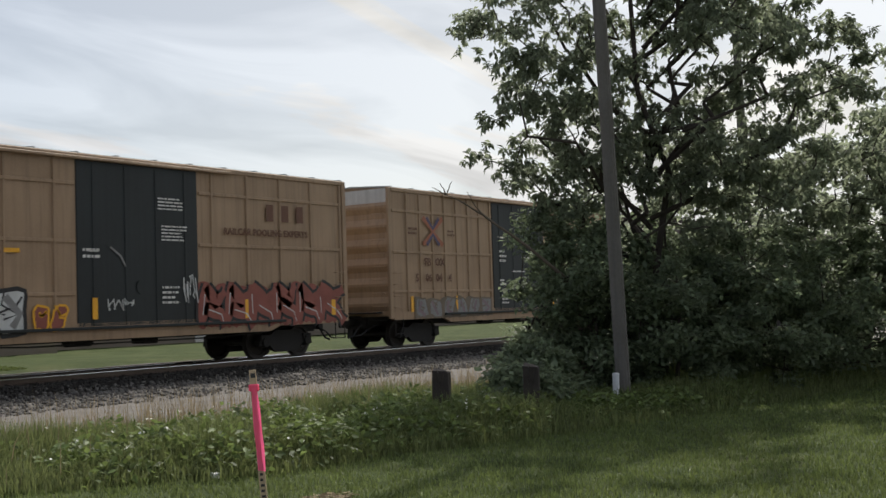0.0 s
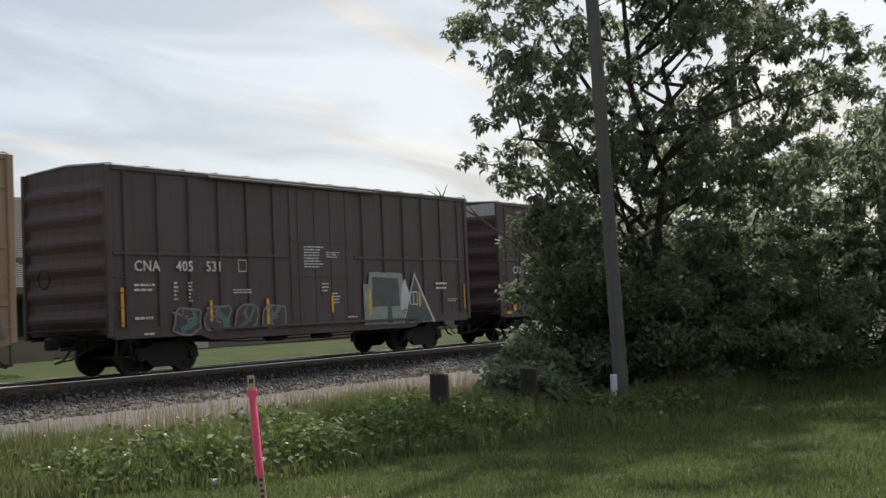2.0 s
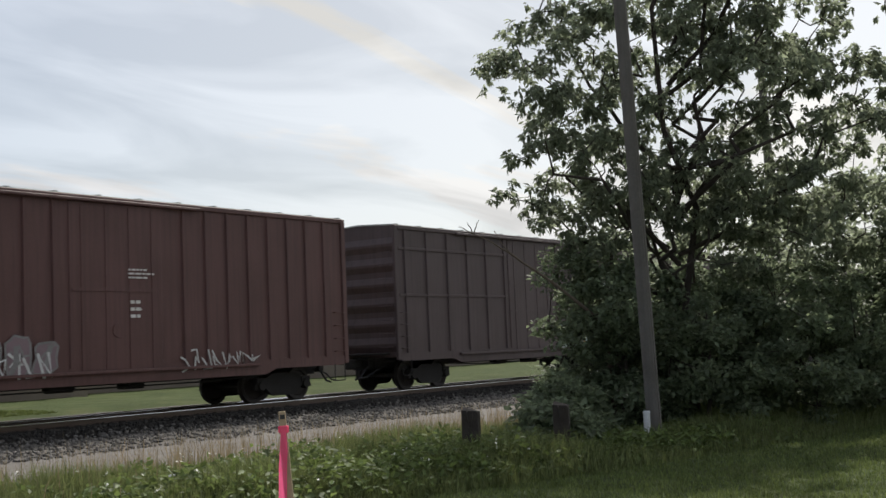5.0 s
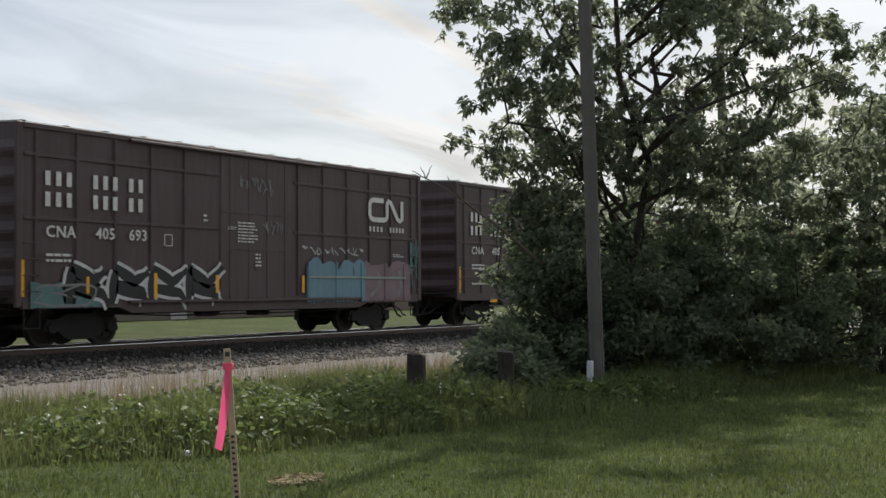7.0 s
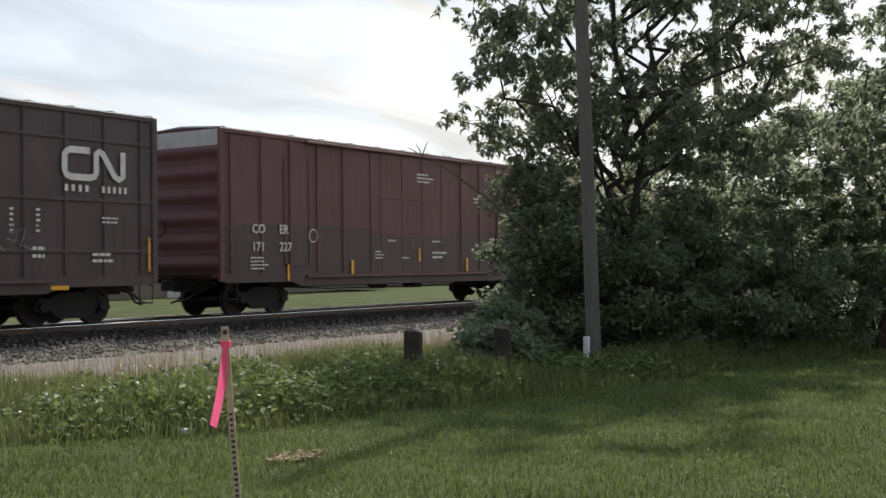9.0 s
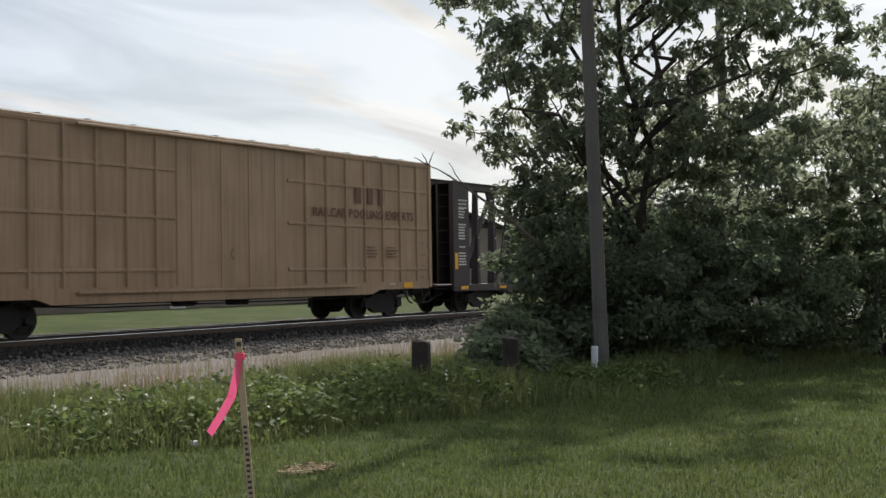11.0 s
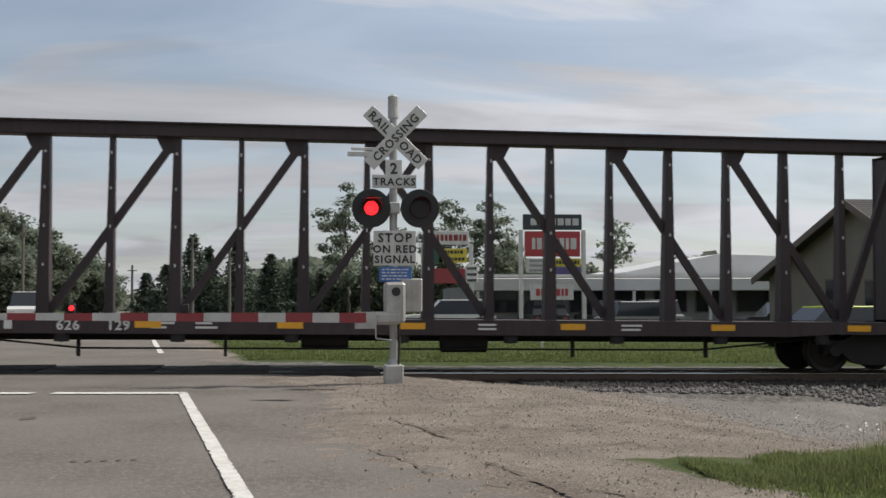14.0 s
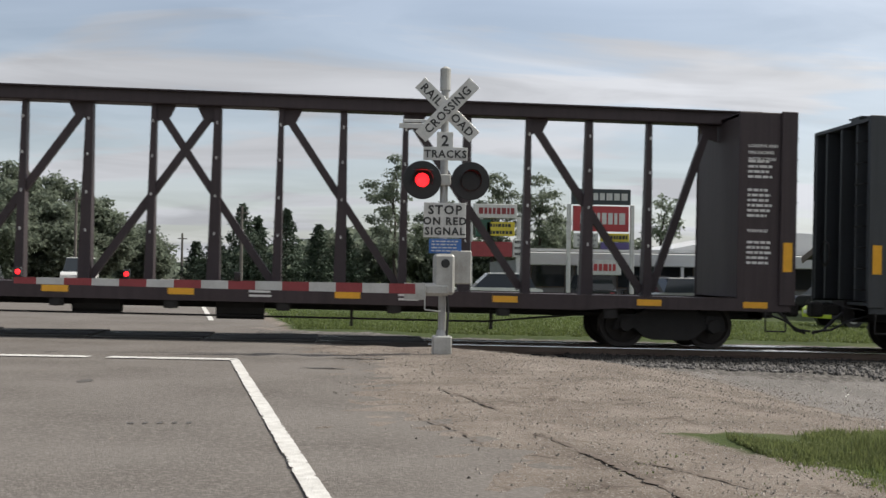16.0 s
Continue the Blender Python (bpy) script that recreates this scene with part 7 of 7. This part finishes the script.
M_SEED = material("seed_stalks", (0.27, 0.22, 0.13), 0.9, island=0.35, translucent=0.3)
M_FLOWER = material("white_flowers", (0.72, 0.72, 0.66), 0.7)


def raw_mesh(name, V, F, mat):
    """A mesh of many equal small faces from arrays: V (n, k, 3), F (m, j) within one piece."""
    n, k = V.shape[:2]
    idx = (F[None] + (np.arange(n) * k)[:, None, None]).reshape(-1, F.shape[1])
    me = bpy.data.meshes.new(name)
    me.vertices.add(n * k)
    me.vertices.foreach_set("co", np.ascontiguousarray(V.reshape(-1), dtype=np.float32))
    me.loops.add(idx.size)
    me.loops.foreach_set("vertex_index", np.ascontiguousarray(idx.reshape(-1), dtype=np.int32))
    me.polygons.add(len(idx))
    me.polygons.foreach_set("loop_start", np.arange(0, idx.size, F.shape[1], dtype=np.int32))
    me.update(calc_edges=True)
    me.validate()
    me.materials.append(mat)
    return me


def leaves(centres, size, rng, droop=0.35, width=0.55):
    """Folded leaf blades at the centres, hanging a little."""
    n = len(centres)
    a = rng.uniform(0, 2 * np.pi, n)
    tilt = rng.normal(-droop, 0.5, n)
    d = np.stack([np.cos(a) * np.cos(tilt), np.sin(a) * np.cos(tilt), np.sin(tilt)], 1)
    s = np.cross(d, rng.normal(0, 1, (n, 3)) * 0.6 + np.array([0, 0, 1.0]))
    s /= np.linalg.norm(s, axis=1)[:, None] + 1e-9
    up = np.cross(s, d)
    L = (size * rng.uniform(0.6, 1.3, n))[:, None]
    W = L * width * 0.5
    mid = centres + d * L * 0.45
    return np.stack([centres, mid + s * W + up * L * 0.10, centres + d * L, mid - s * W + up * L * 0.10], 1)


LEAF_F = np.array([[0, 1, 2], [0, 2, 3]])


def limb(mb, a, b, r0, r1, rng, bend=0.12, seg=4):
    """A crooked tapering branch; returns its points."""
    a, b = Vector(a), Vector(b)
    l = (b - a).length
    pts = [a]
    for k in range(1, seg):
        p = a.lerp(b, k / seg)
        pts.append(p + Vector((rng.normal(0, bend), rng.normal(0, bend), rng.normal(0.03, bend * 0.7))) * l * 0.5)
    pts.append(b)
    mb.path(pts, [r0 + (r1 - r0) * k / seg for k in range(seg + 1)], 6)
    return pts


def tree(name, label, base, height, lobes, clusters, per, leaf, seed, trunk_r=0.16, mat=None, spread=0.5, category="tree", group="", fork=0.35, tips=0, droop=0.35, width=0.55, leader=0.8):
    """Trunk, limbs to every cluster of leaves, and a crown of clusters within the lobes (centre, radii)."""
    rng = np.random.default_rng(seed)
    t = thing(name, label, category, group)
    mb = Mesher()
    bx, by = base
    g = gz(bx, by)
    tops = np.mean([l[0] for l in lobes], axis=0)
    stem = limb(mb, (bx, by, g - 0.2), (bx + (tops[0] - bx) * 0.35, by + (tops[1] - by) * 0.35, g + height * fork), trunk_r * 1.25, trunk_r * 0.8, rng, 0.05)
    limb(mb, stem[-1], (tops[0], tops[1], g + height * 0.86), trunk_r * leader, trunk_r * 0.16, rng, 0.08, 5)
    C = []
    for c, r in lobes:
        m = max(1, int(round(clusters * r[0] * r[1] * r[2] / sum(q[1][0] * q[1][1] * q[1][2] for q in lobes))))
        while m:
            p = rng.uniform(-1, 1, 3)
            q = np.linalg.norm(p)
            if q > 1 or q < 0.35 * rng.random():
                continue
            C.append(np.array(c) + p * np.array(r)); m -= 1
    C = np.array(C)
    C = C[C[:, 2] > ground_z(C[:, 0], C[:, 1]) + 0.12]
    # main limbs
    k = max(4, len(C) // (24 if tips else 9))
    heads = C[rng.choice(len(C), k, replace=False)]
    limbs = []
    for h in heads:
        f = np.clip(rng.uniform(0.35, 1.0), 0, 1)
        s = stem[-1].lerp(Vector((tops[0], tops[1], g + height * 0.8)), max(0, (h[2] - stem[-1].z) / (height * 0.9) - 0.15)) if h[2] > stem[-1].z else stem[min(len(stem) - 1, 3)]
        limbs.append(limb(mb, s, h, trunk_r * (0.30 if tips else 0.38) * f + 0.015, 0.012, rng, 0.16 if tips else 0.10, 5 if tips else 4))
    nodes = np.array([p[:] for l in limbs for p in l[1:]])
    for c in C[np.argsort(((C - np.array(stem[-1][:])) ** 2).sum(1))]:
        j = np.argmin(((nodes - c) ** 2).sum(1))
        if ((nodes[j] - c) ** 2).sum() > 0.02:
            if tips:                               # a crooked twig, from which the next ones may spring
                twig = limb(mb, nodes[j], c, 0.013, 0.006, rng, 0.2, 3)
                nodes = np.concatenate([nodes, [p[:] for p in twig[2:]]])
            else:
                mb.tube(nodes[j], c, 0.012, 0.005, 4, False)
    part("trunk", mb, M_BARK, t, "dark bark trunk and limbs")
    n = rng.poisson(per, len(C))
    cc = np.repeat(C, n, axis=0)
    off = rng.normal(0, 1, cc.shape)
    off /= np.linalg.norm(off, axis=1)[:, None]
    rad = np.repeat(spread * rng.uniform(0.55, 1.25, len(C)), n) * rng.random(len(cc)) ** 0.5
    P = cc + off * rad[:, None] * np.array([1, 1, 0.62])
    if tips:                                      # several leaves hang from every twig's tip
        P = np.repeat(P, tips, axis=0) + rng.normal(0, 0.022, (len(P) * tips, 3))
    P = P[P[:, 2] > ground_z(P[:, 0], P[:, 1]) + 0.03]
    crown = new("crown", raw_mesh("crown", leaves(P, leaf, rng, droop, width), LEAF_F, mat or M_LEAF))
    crown.parent = t
    crown["label"] = "crown of many small green leaves"
    return t


def conifer(name, label, x, y, h, r, seed, mat=None):
    rng = np.random.default_rng(seed)
    g = gz(x, y)
    t = thing(name, label, "tree", "distant trees")
    part("trunk", Mesher().tube((x, y, g - 0.2), (x, y, g + h * 0.96), 0.14, 0.02, 7), M_BARK, t)
    n = int(3800 * h / 8)
    z = rng.random(n) ** 1.25
    a = rng.uniform(0, 2 * np.pi, n)
    tier = 0.85 + 0.25 * np.sin(z * 34 + rng.normal(0, 0.7, n))
    R = r * (1 - z) ** 0.8 * tier * rng.random(n) ** 0.45 + 0.03
    P = np.stack([x + R * np.cos(a), y + R * np.sin(a), g + 0.25 + h * z - 0.12 * R], 1)
    crown = new("crown", raw_mesh("crown", leaves(P, 0.42, rng, 0.2, 0.4), LEAF_F, mat or M_CONIFER))
    crown.parent = t
    return t


def blades(name, label, X, Y, h, w, mat, seed, lean=0.35, category="grass", z0=0.0):
    """Upright grass blades of two segments as one mesh."""
    rng = np.random.default_rng(seed)
    n = len(X)
    a, b = rng.uniform(0, 2 * np.pi, n), rng.uniform(0, 2 * np.pi, n)
    ln_ = np.abs(rng.normal(0, lean, n)) * h
    base = np.stack([X, Y, ground_z(X, Y) - 0.005 + z0], 1)
    side = np.stack([np.cos(a), np.sin(a), 0 * a], 1) * (w / 2)[:, None]
    out = np.stack([np.cos(b), np.sin(b), 0 * b], 1) * ln_[:, None]
    upv = np.array([0, 0, 1.0])
    mid = base + out * 0.35 + upv * (h * 0.6)[:, None]
    tip = base + out + upv * (np.sqrt(np.maximum(h * h - ln_ * ln_ * 0.6, 0.01 * h * h)))[:, None]
    V = np.stack([base - side, base + side, mid + side * 0.75, mid - side * 0.75, tip], 1)
    F = np.array([[0, 1, 2], [0, 2, 3], [3, 2, 4]])
    ob = new(name, raw_mesh(name, V, F, mat))
    return tagged(ob, label, category, kind="stuff")


def build_trees():
    # the big tree at the wood's edge
    whorled = dict(tips=10, droop=0.7, width=0.42)
    # its top lobe at z 8.7 is out of view, added to shade the lawn
    tree("broadleaf_tree", "large broadleaf tree with drooping leaves and sky gaps", (16.9, 7.6), 10.5,
         [((17.3, 7.4, 4.4), (2.4, 2.3, 1.9)), ((15.5, 8.75, 4.9), (1.35, 1.2, 1.5)), ((16.0, 8.4, 3.5), (1.3, 1.2, 1.2)), ((15.0, 9.0, 4.1), (0.85, 0.8, 1.0)),
          ((15.35, 8.8, 5.5), (0.95, 0.9, 0.9)), ((15.5, 8.55, 3.0), (1.0, 0.9, 0.8)), ((16.7, 7.9, 3.0), (1.5, 1.3, 1.0)), ((19.8, 6.0, 3.0), (1.6, 1.5, 1.1)), ((17.0, 7.9, 6.6), (2.3, 2.1, 1.7)), ((18.3, 5.9, 4.0), (1.9, 1.6, 1.8)), ((18.6, 6.4, 6.6), (2.1, 1.8, 1.3)),
          ((17.6, 6.9, 2.7), (1.9, 1.7, 0.9)), ((17.6, 7.0, 8.7), (2.3, 2.6, 1.1))], 500, 14, 0.118, 101, 0.125, spread=0.37, fork=0.16, leader=0.45, **whorled)
    tree("broadleaf_tree", "broadleaf tree at the wood's edge beyond the lawn", (21.6, 4.8), 9.5,
         [((21.8, 4.6, 4.0), (2.4, 2.2, 1.9)), ((20.6, 3.4, 3.6), (1.9, 1.6, 1.5)), ((22.3, 3.0, 5.6), (2.2, 1.9, 1.5)), ((21.0, 5.2, 2.6), (2.0, 1.6, 1.2)), ((21.6, 4.0, 7.4), (2.2, 2.0, 1.3))], 210, 13, 0.13, 102, 0.12, spread=0.42, fork=0.16, leader=0.45, **whorled)
    tree("broadleaf_tree", "broadleaf tree deeper in the wood", (24.5, 10.5), 6.0, [((24.5, 10.5, 2.4), (3.0, 2.8, 2.0))], 60, 160, 0.17, 103, 0.14, spread=0.6)
    tree("broadleaf_tree", "broadleaf tree deeper in the wood", (27.5, 6.5), 6.5, [((27.5, 6.5, 2.8), (3.2, 3.0, 2.4))], 60, 160, 0.18, 104, 0.15, spread=0.65)
    # undergrowth
    for i, (x, y, r, h) in enumerate(((12.85, 7.6, 0.42, 0.62), (13.7, 8.0, 0.5, 0.85), (15.55, 8.0, 0.9, 2.75), (16.3, 8.6, 1.15, 3.3), (16.3, 7.0, 1.05, 2.3), (17.6, 6.6, 1.25, 2.4), (19.0, 6.3, 1.3, 2.5), (20.6, 5.8, 1.4, 2.6), (22.4, 5.2, 1.5, 2.8), (18.3, 8.3, 1.5, 3.0), (20.8, 7.6, 1.7, 3.0), (24.5, 4.6, 1.7, 3.0), (26.5, 3.6, 1.8, 3.0))):
        g = gz(x, y)
        tree("bush", "dense green shrub in the wood's undergrowth", (x, y), h, [((x, y, g + h * 0.5), (r, r, h * 0.52))], int(30 + 18 * r), 230, 0.105, 200 + i, 0.04, M_BUSH, 0.34, "bush", "undergrowth", 0.2)
    # bare branch reaching out over the weeds
    rng = np.random.default_rng(7)
    b = thing("bare_branch", "bare dead branch reaching out of the shrubs", "branch")
    mb = Mesher()
    def at(t_px, d, z):
        ph = math.radians(t_px)
        return (d * math.sin(ph), d * math.cos(ph), z)
    p0, p1, p2 = at(60.0, 16.6, 1.85), at(57.8, 16.3, 2.33), at(56.0, 16.2, 2.63)
    limb(mb, p0, p1, 0.022, 0.016, rng, 0.04)
    part("stem", mb, M_DEADWOOD, b)
    mb = Mesher()
    limb(mb, p1, p2, 0.016, 0.007, rng, 0.06)
    part("twig", mb, M_DEADWOOD, b)
    for ph, z in ((55.7, 2.80), (56.3, 2.82), (55.3, 2.74), (57.0, 2.66)):
        mb = Mesher()
        limb(mb, p2 if ph < 56.5 else p1, at(ph, 16.2, z), 0.010, 0.004, rng, 0.08)
        part("twig", mb, M_DEADWOOD, b)
    part("buried_stem", Mesher().path([at(60.0, 16.6, 1.85), (15.3, 8.1, 1.3), (15.7, 8.2, gz(15.7, 8.2) - 0.05)], [0.02, 0.03, 0.04], 6), M_DEADWOOD, b)
    # distant trees beyond the crossing
    for i, (x, y, h, r) in enumerate(((-31.5, 104, 10.6, 4.8), (-27.2, 107, 9.8, 4.0), (-23.4, 111, 7.8, 3.4), (-20.4, 118, 5.2, 2.8), (-29.0, 100, 7.8, 4.0), (-25.0, 104, 6.6, 3.2))):
        tree("roadside_tree", "tall roadside tree beyond the crossing", (x, y), h, [((x, y, h * 0.52), (r, r, h * 0.50))], 110, 190, 0.42, 300 + i, 0.2, M_FARLEAF, 1.2, "tree", "distant trees")
    for i, (x, y, h, r) in enumerate(((4.5, 112, 12.5, 3.0), (13.6, 110, 11.0, 2.2), (17.9, 109, 10.4, 2.2), (9.0, 116, 8.6, 2.6), (21.2, 118, 7.5, 2.2))):
        tree("roadside_tree", "tall thin-leaved tree behind the signs", (x, y), h, [((x, y, h * 0.62), (r, r, h * 0.38))], 40, 110, 0.36, 320 + i, 0.17, M_FARLEAF, 0.95, "tree", "distant trees")
    tree("bare_topped_tree", "sparse tree with several bare stems", (29.0, 107), 9.0, [((29.0, 107, 6.6), (1.9, 1.9, 2.2))], 26, 34, 0.4, 340, 0.14, M_FARLEAF, 0.7, "tree", "distant trees", 0.55)
    rng = np.random.default_rng(9)
    for i, (x, y, h, r) in enumerate(((-9.4, 107, 7.0, 3.2), (-12.2, 111, 4.4, 2.4), (-14.6, 116, 3.8, 2.0), (-8.2, 109, 6.0, 2.4), (-5.4, 106, 6.6, 2.6), (-2.6, 108, 5.4, 2.3), (-0.2, 110, 5.2, 2.4))):
        conifer("conifer", "dark conifer in the far tree line", x, y, h, r, 400 + i)
    for i in range(10):
        x = -2.5 + i * 3.6
        tree("roadside_tree", "tree in the far tree line", (x, 124 + rng.uniform(-4, 4)), 5.6, [((x, 124, 2.6), (2.8, 2.2, 2.7))], 40, 80, 0.6, 420 + i, 0.12, M_FARLEAF, 1.0, "tree", "distant trees")


def build_far_woods():
    """The wooded horizon all round, as one mass of clumps."""
    rng = np.random.default_rng(21)
    n = 90000
    a = rng.uniform(0, 2 * np.pi, n)
    d = rng.uniform(190, 330, n)
    road = np.abs(((a - math.radians(98) + np.pi) % (2 * np.pi)) - np.pi)
    h = 6.5 + 2.2 * np.sin(a * 17) + 1.5 * np.sin(a * 41 + 1)
    h *= np.clip((road - 0.010) / 0.05, 0.25, 1.0)
    z = h * rng.random(n) ** 0.8 * (d / 240)
    P = np.stack([d * np.cos(a), d * np.sin(a), z - 0.3], 1)
    ob = new("far_woods", raw_mesh("far_woods", leaves(P, 3.0, rng, 0.1, 0.8), LEAF_F, M_FARLEAF))
    tagged(ob, "hazy wooded horizon of green trees", "woods", kind="stuff")


def build_grass():
    rng = np.random.default_rng(31)
    # mown lawn, denser near the camera
    n = 250000
    d = 3.6 + 20.0 * rng.random(n) ** 1.15
    ph = np.radians(rng.uniform(10, 84, n))
    X, Y = d * np.sin(ph), d * np.cos(ph)
    ok = (Y < weed_edge(X) + 0.25) & (masks(X, Y)[0] < 0.62 + 0.16 * np.sin(3.1 * Y + 2 * np.sin(4 * X)) + 0.2 * np.sin(7.3 * X + 1.7 * Y) * np.sin(5.9 * Y) + rng.normal(0, 0.12, n))
    X, Y, d = X[ok], Y[ok], d[ok]
    h = rng.uniform(0.022, 0.055, len(X)) * (0.9 + 0.025 * d) * (1 - 0.6 * masks(X, Y)[0])
    blades("lawn_grass", "short mown green lawn grass", X, Y, h, rng.uniform(0.006, 0.011, len(X)) * (0.8 + 0.05 * d), M_LAWN, 32, 0.5)
    # rough strip between the lawn and the gravel
    n = 150000
    X = 3.2 + 18 * rng.random(n) ** 1.2
    lo, hi = weed_edge(X), np.interp(X, [3, 5, 8, 12, 20, 30], [9.8, 10.4, 11.6, 12.0, 12.6, 12.8])
    hi = hi + 0.3 * np.sin(3.1 * X) + 0.2 * np.sin(7.7 * X + 1) + rng.normal(0, 0.12, n)
    Y = lo + (hi - lo) * rng.random(n)
    dirt = masks(X, Y)[0]
    patch = 0.5 + 0.5 * np.sin(X * 1.7 + 1.3 * np.sin(Y * 1.1)) * np.sin(Y * 1.9 + X * 0.6)
    edge = np.clip((Y - lo) / 0.7, 0, 1) * np.clip((hi - Y) / 1.0, 0.15, 1)
    ok = (dirt < 0.62 + rng.normal(0, 0.16, n)) & (rng.random(n) < 0.35 + 0.65 * edge)
    h = (0.12 + 0.28 * patch * edge + 0.08 * edge) * rng.uniform(0.55, 1.15, n) * np.interp(X, [3, 4.5, 7, 20], [0.45, 0.6, 1.0, 1.15])
    h *= 1 - 0.75 * np.clip(dirt * 1.1, 0, 1)
    X, Y, h = X[ok], Y[ok], h[ok]
    blades("rough_grass", "rough uncut grass beside the lawn", X, Y, h, 0.007 + 0.010 * rng.random(len(X)), M_TALL, 33, 0.45)
    # dry seed stalks along the gravel
    n = 8200
    X = 5.6 + 14.5 * rng.random(n)
    hi = np.interp(X, [3, 5, 8, 12, 20, 30], [10.4, 11.2, 12.0, 12.3, 12.8, 13.0])
    Y = hi - np.abs(rng.normal(0, 1.3, n)) + 0.4
    keep = rng.random(n) < np.clip((X - 4.4) / 2.6, 0.08, 1) * (0.55 + 0.45 * np.sin(X * 2.1) * np.sin(X * 0.83 + 1))
    X, Y = X[keep], Y[keep]
    n = len(X)
    blades("seed_stalks", "dry brown seed stalks in the rough grass", X, Y, rng.uniform(0.25, 0.8, n) * np.clip((X - 3.5) / 4, 0.5, 1), rng.uniform(0.005, 0.012, n), M_SEED, 34, 0.18)
    # broad-leaved weeds
    n = 230
    X = 6.6 + 10.0 * rng.random(n)
    Y = weed_edge(X) + 0.5 + np.abs(rng.normal(0.9, 1.0, n))
    keep = Y < 12.2
    X, Y = X[keep], Y[keep]
    big = np.exp(-((X - 10.0) / 2.6) ** 2)
    H = rng.uniform(0.12, 0.42, len(X)) * (0.75 + 0.5 * big)
    cen = []
    for x, y, h in zip(X, Y, H):
        m = int(190 * (0.5 + h))
        q = rng.normal(0, 1, (m, 3)) * np.array([0.26, 0.26, 0.0]) * (0.6 + h)
        z = rng.random(m) ** 0.7 * h * np.exp(-(q[:, 0] ** 2 + q[:, 1] ** 2) / 0.25)
        cen.append(np.stack([x + q[:, 0], y + q[:, 1], gz(x, y) + 0.05 + z], 1))
    P = np.concatenate(cen)
    ob = new("weeds", raw_mesh("weeds", leaves(P, 0.085, rng, 0.1, 0.55), LEAF_F, M_WEED))
    tagged(ob, "leafy green weeds along the lawn's edge", "weeds", kind="stuff")
    # a few white flowers
    n = 110
    X = 4.5 + 8 * rng.random(n); Y = weed_edge(X) + 0.3 + 3.5 * rng.random(n)
    P = np.stack([X, Y, ground_z(X, Y) + rng.uniform(0.2, 0.42, n)], 1)
    P = np.repeat(P, 3, 0) + rng.normal(0, 0.012, (3 * n, 3))
    ob = new("wild_flowers", raw_mesh("wild_flowers", leaves(P, 0.028, rng, -0.4, 0.9), LEAF_F, M_FLOWER))
    tagged(ob, "tiny white wild flowers among the weeds", "flowers", kind="stuff")
    # grass beyond the track
    n = 60000
    X = -12 + 32 * rng.random(n); Y = 27.4 + 12 * rng.random(n) ** 1.6
    ok = (masks(X, Y)[0] < 0.4) & (masks(X, Y)[1] < 0.5)
    X, Y = X[ok], Y[ok]
    blades("far_grass", "green grass beyond the track", X, Y, rng.uniform(0.03, 0.075, len(X)), rng.uniform(0.02, 0.04, len(X)), M_LAWN, 35, 0.5)


build_trees()
build_far_woods()
build_grass()



# ---------------------------------------------------------------- motion
def train_shift(t):
    """How far the train has come at t seconds: a steady run, now a little ahead of it, now a little behind."""
    return -SPEED * t + float(np.interp(t, [a for a, _ in DRIFT], [b for _, b in DRIFT]))


def motions():
    times = [a for a, _ in DRIFT]
    for car, start in CARS:
        walk(car, [(t, on_track(start + train_shift(t))) for t in times])
    spin = [(k / FPS, math.degrees(train_shift(k / FPS) / WHEEL_R)) for k in range(16 * FPS + 1)]
    for wset, dx in WHEELSETS:
        walk(wset, [(t, pose(dx, 0, WHEEL_R, 0, a, 0)) for t, a in spin])

    # the crossing lamps light by turns, each covered by an added shutter disc; so do the inner two of the arm
    for sh, knot, side in [(sh, (x, -0.19, 2.93), side) for sh, x, side in SHUTTERS] + ARM_SHUTTERS:
        rows = [(0.0, 0.0)]
        for k in range(32):
            t = 0.25 + k * 0.5
            shows = (k % 2 == 1) == (side < 0)
            a, b = (0.0, 88.0) if shows else (88.0, 0.0)
            rows += [(t - 0.05, a), (t + 0.05, b)]
        rows[0] = (0.0, rows[1][1])
        rows.append((16.0, rows[-1][1])) if rows[-1][0] < 16.0 else None
        walk(sh, [(t, pose(*knot, -a, 0, 0)) for t, a in rows])
    # the ribbon on the stake flutters: angles of its upper and lower half, towards the right
    sway = [(0.0, 4.2, 4.5), (0.5, 4.5, 5), (1.0, 2, 4), (1.5, 0, 3), (2.0, 3, 3), (2.5, 2, 2), (3.0, 2, 3), (3.5, 1, 1), (4.0, 1, 0), (5.2, -3, -4), (6.5, -4, -8), (7.0, -5, -8), (7.5, -4, -9),
            (8.0, -4, -7), (8.5, -5, -9), (9.0, -6, -12), (9.5, -8, -12), (10.5, -10, -22), (11.5, -14, -45), (12.0, -15, -57), (12.3, -13, -25), (12.5, -9, -5), (13.0, -6, -6), (14.5, -3, -4), (16.0, -5, -6)]
    for upper, lower, knot in RIBBON:
        walk(upper, [(t, pose(*knot, 0, -a, 0)) for t, a, b in sway])
        walk(lower, [(t, pose(0, 0, -0.222, 0, a - b, 0)) for t, a, b in sway])


motions()
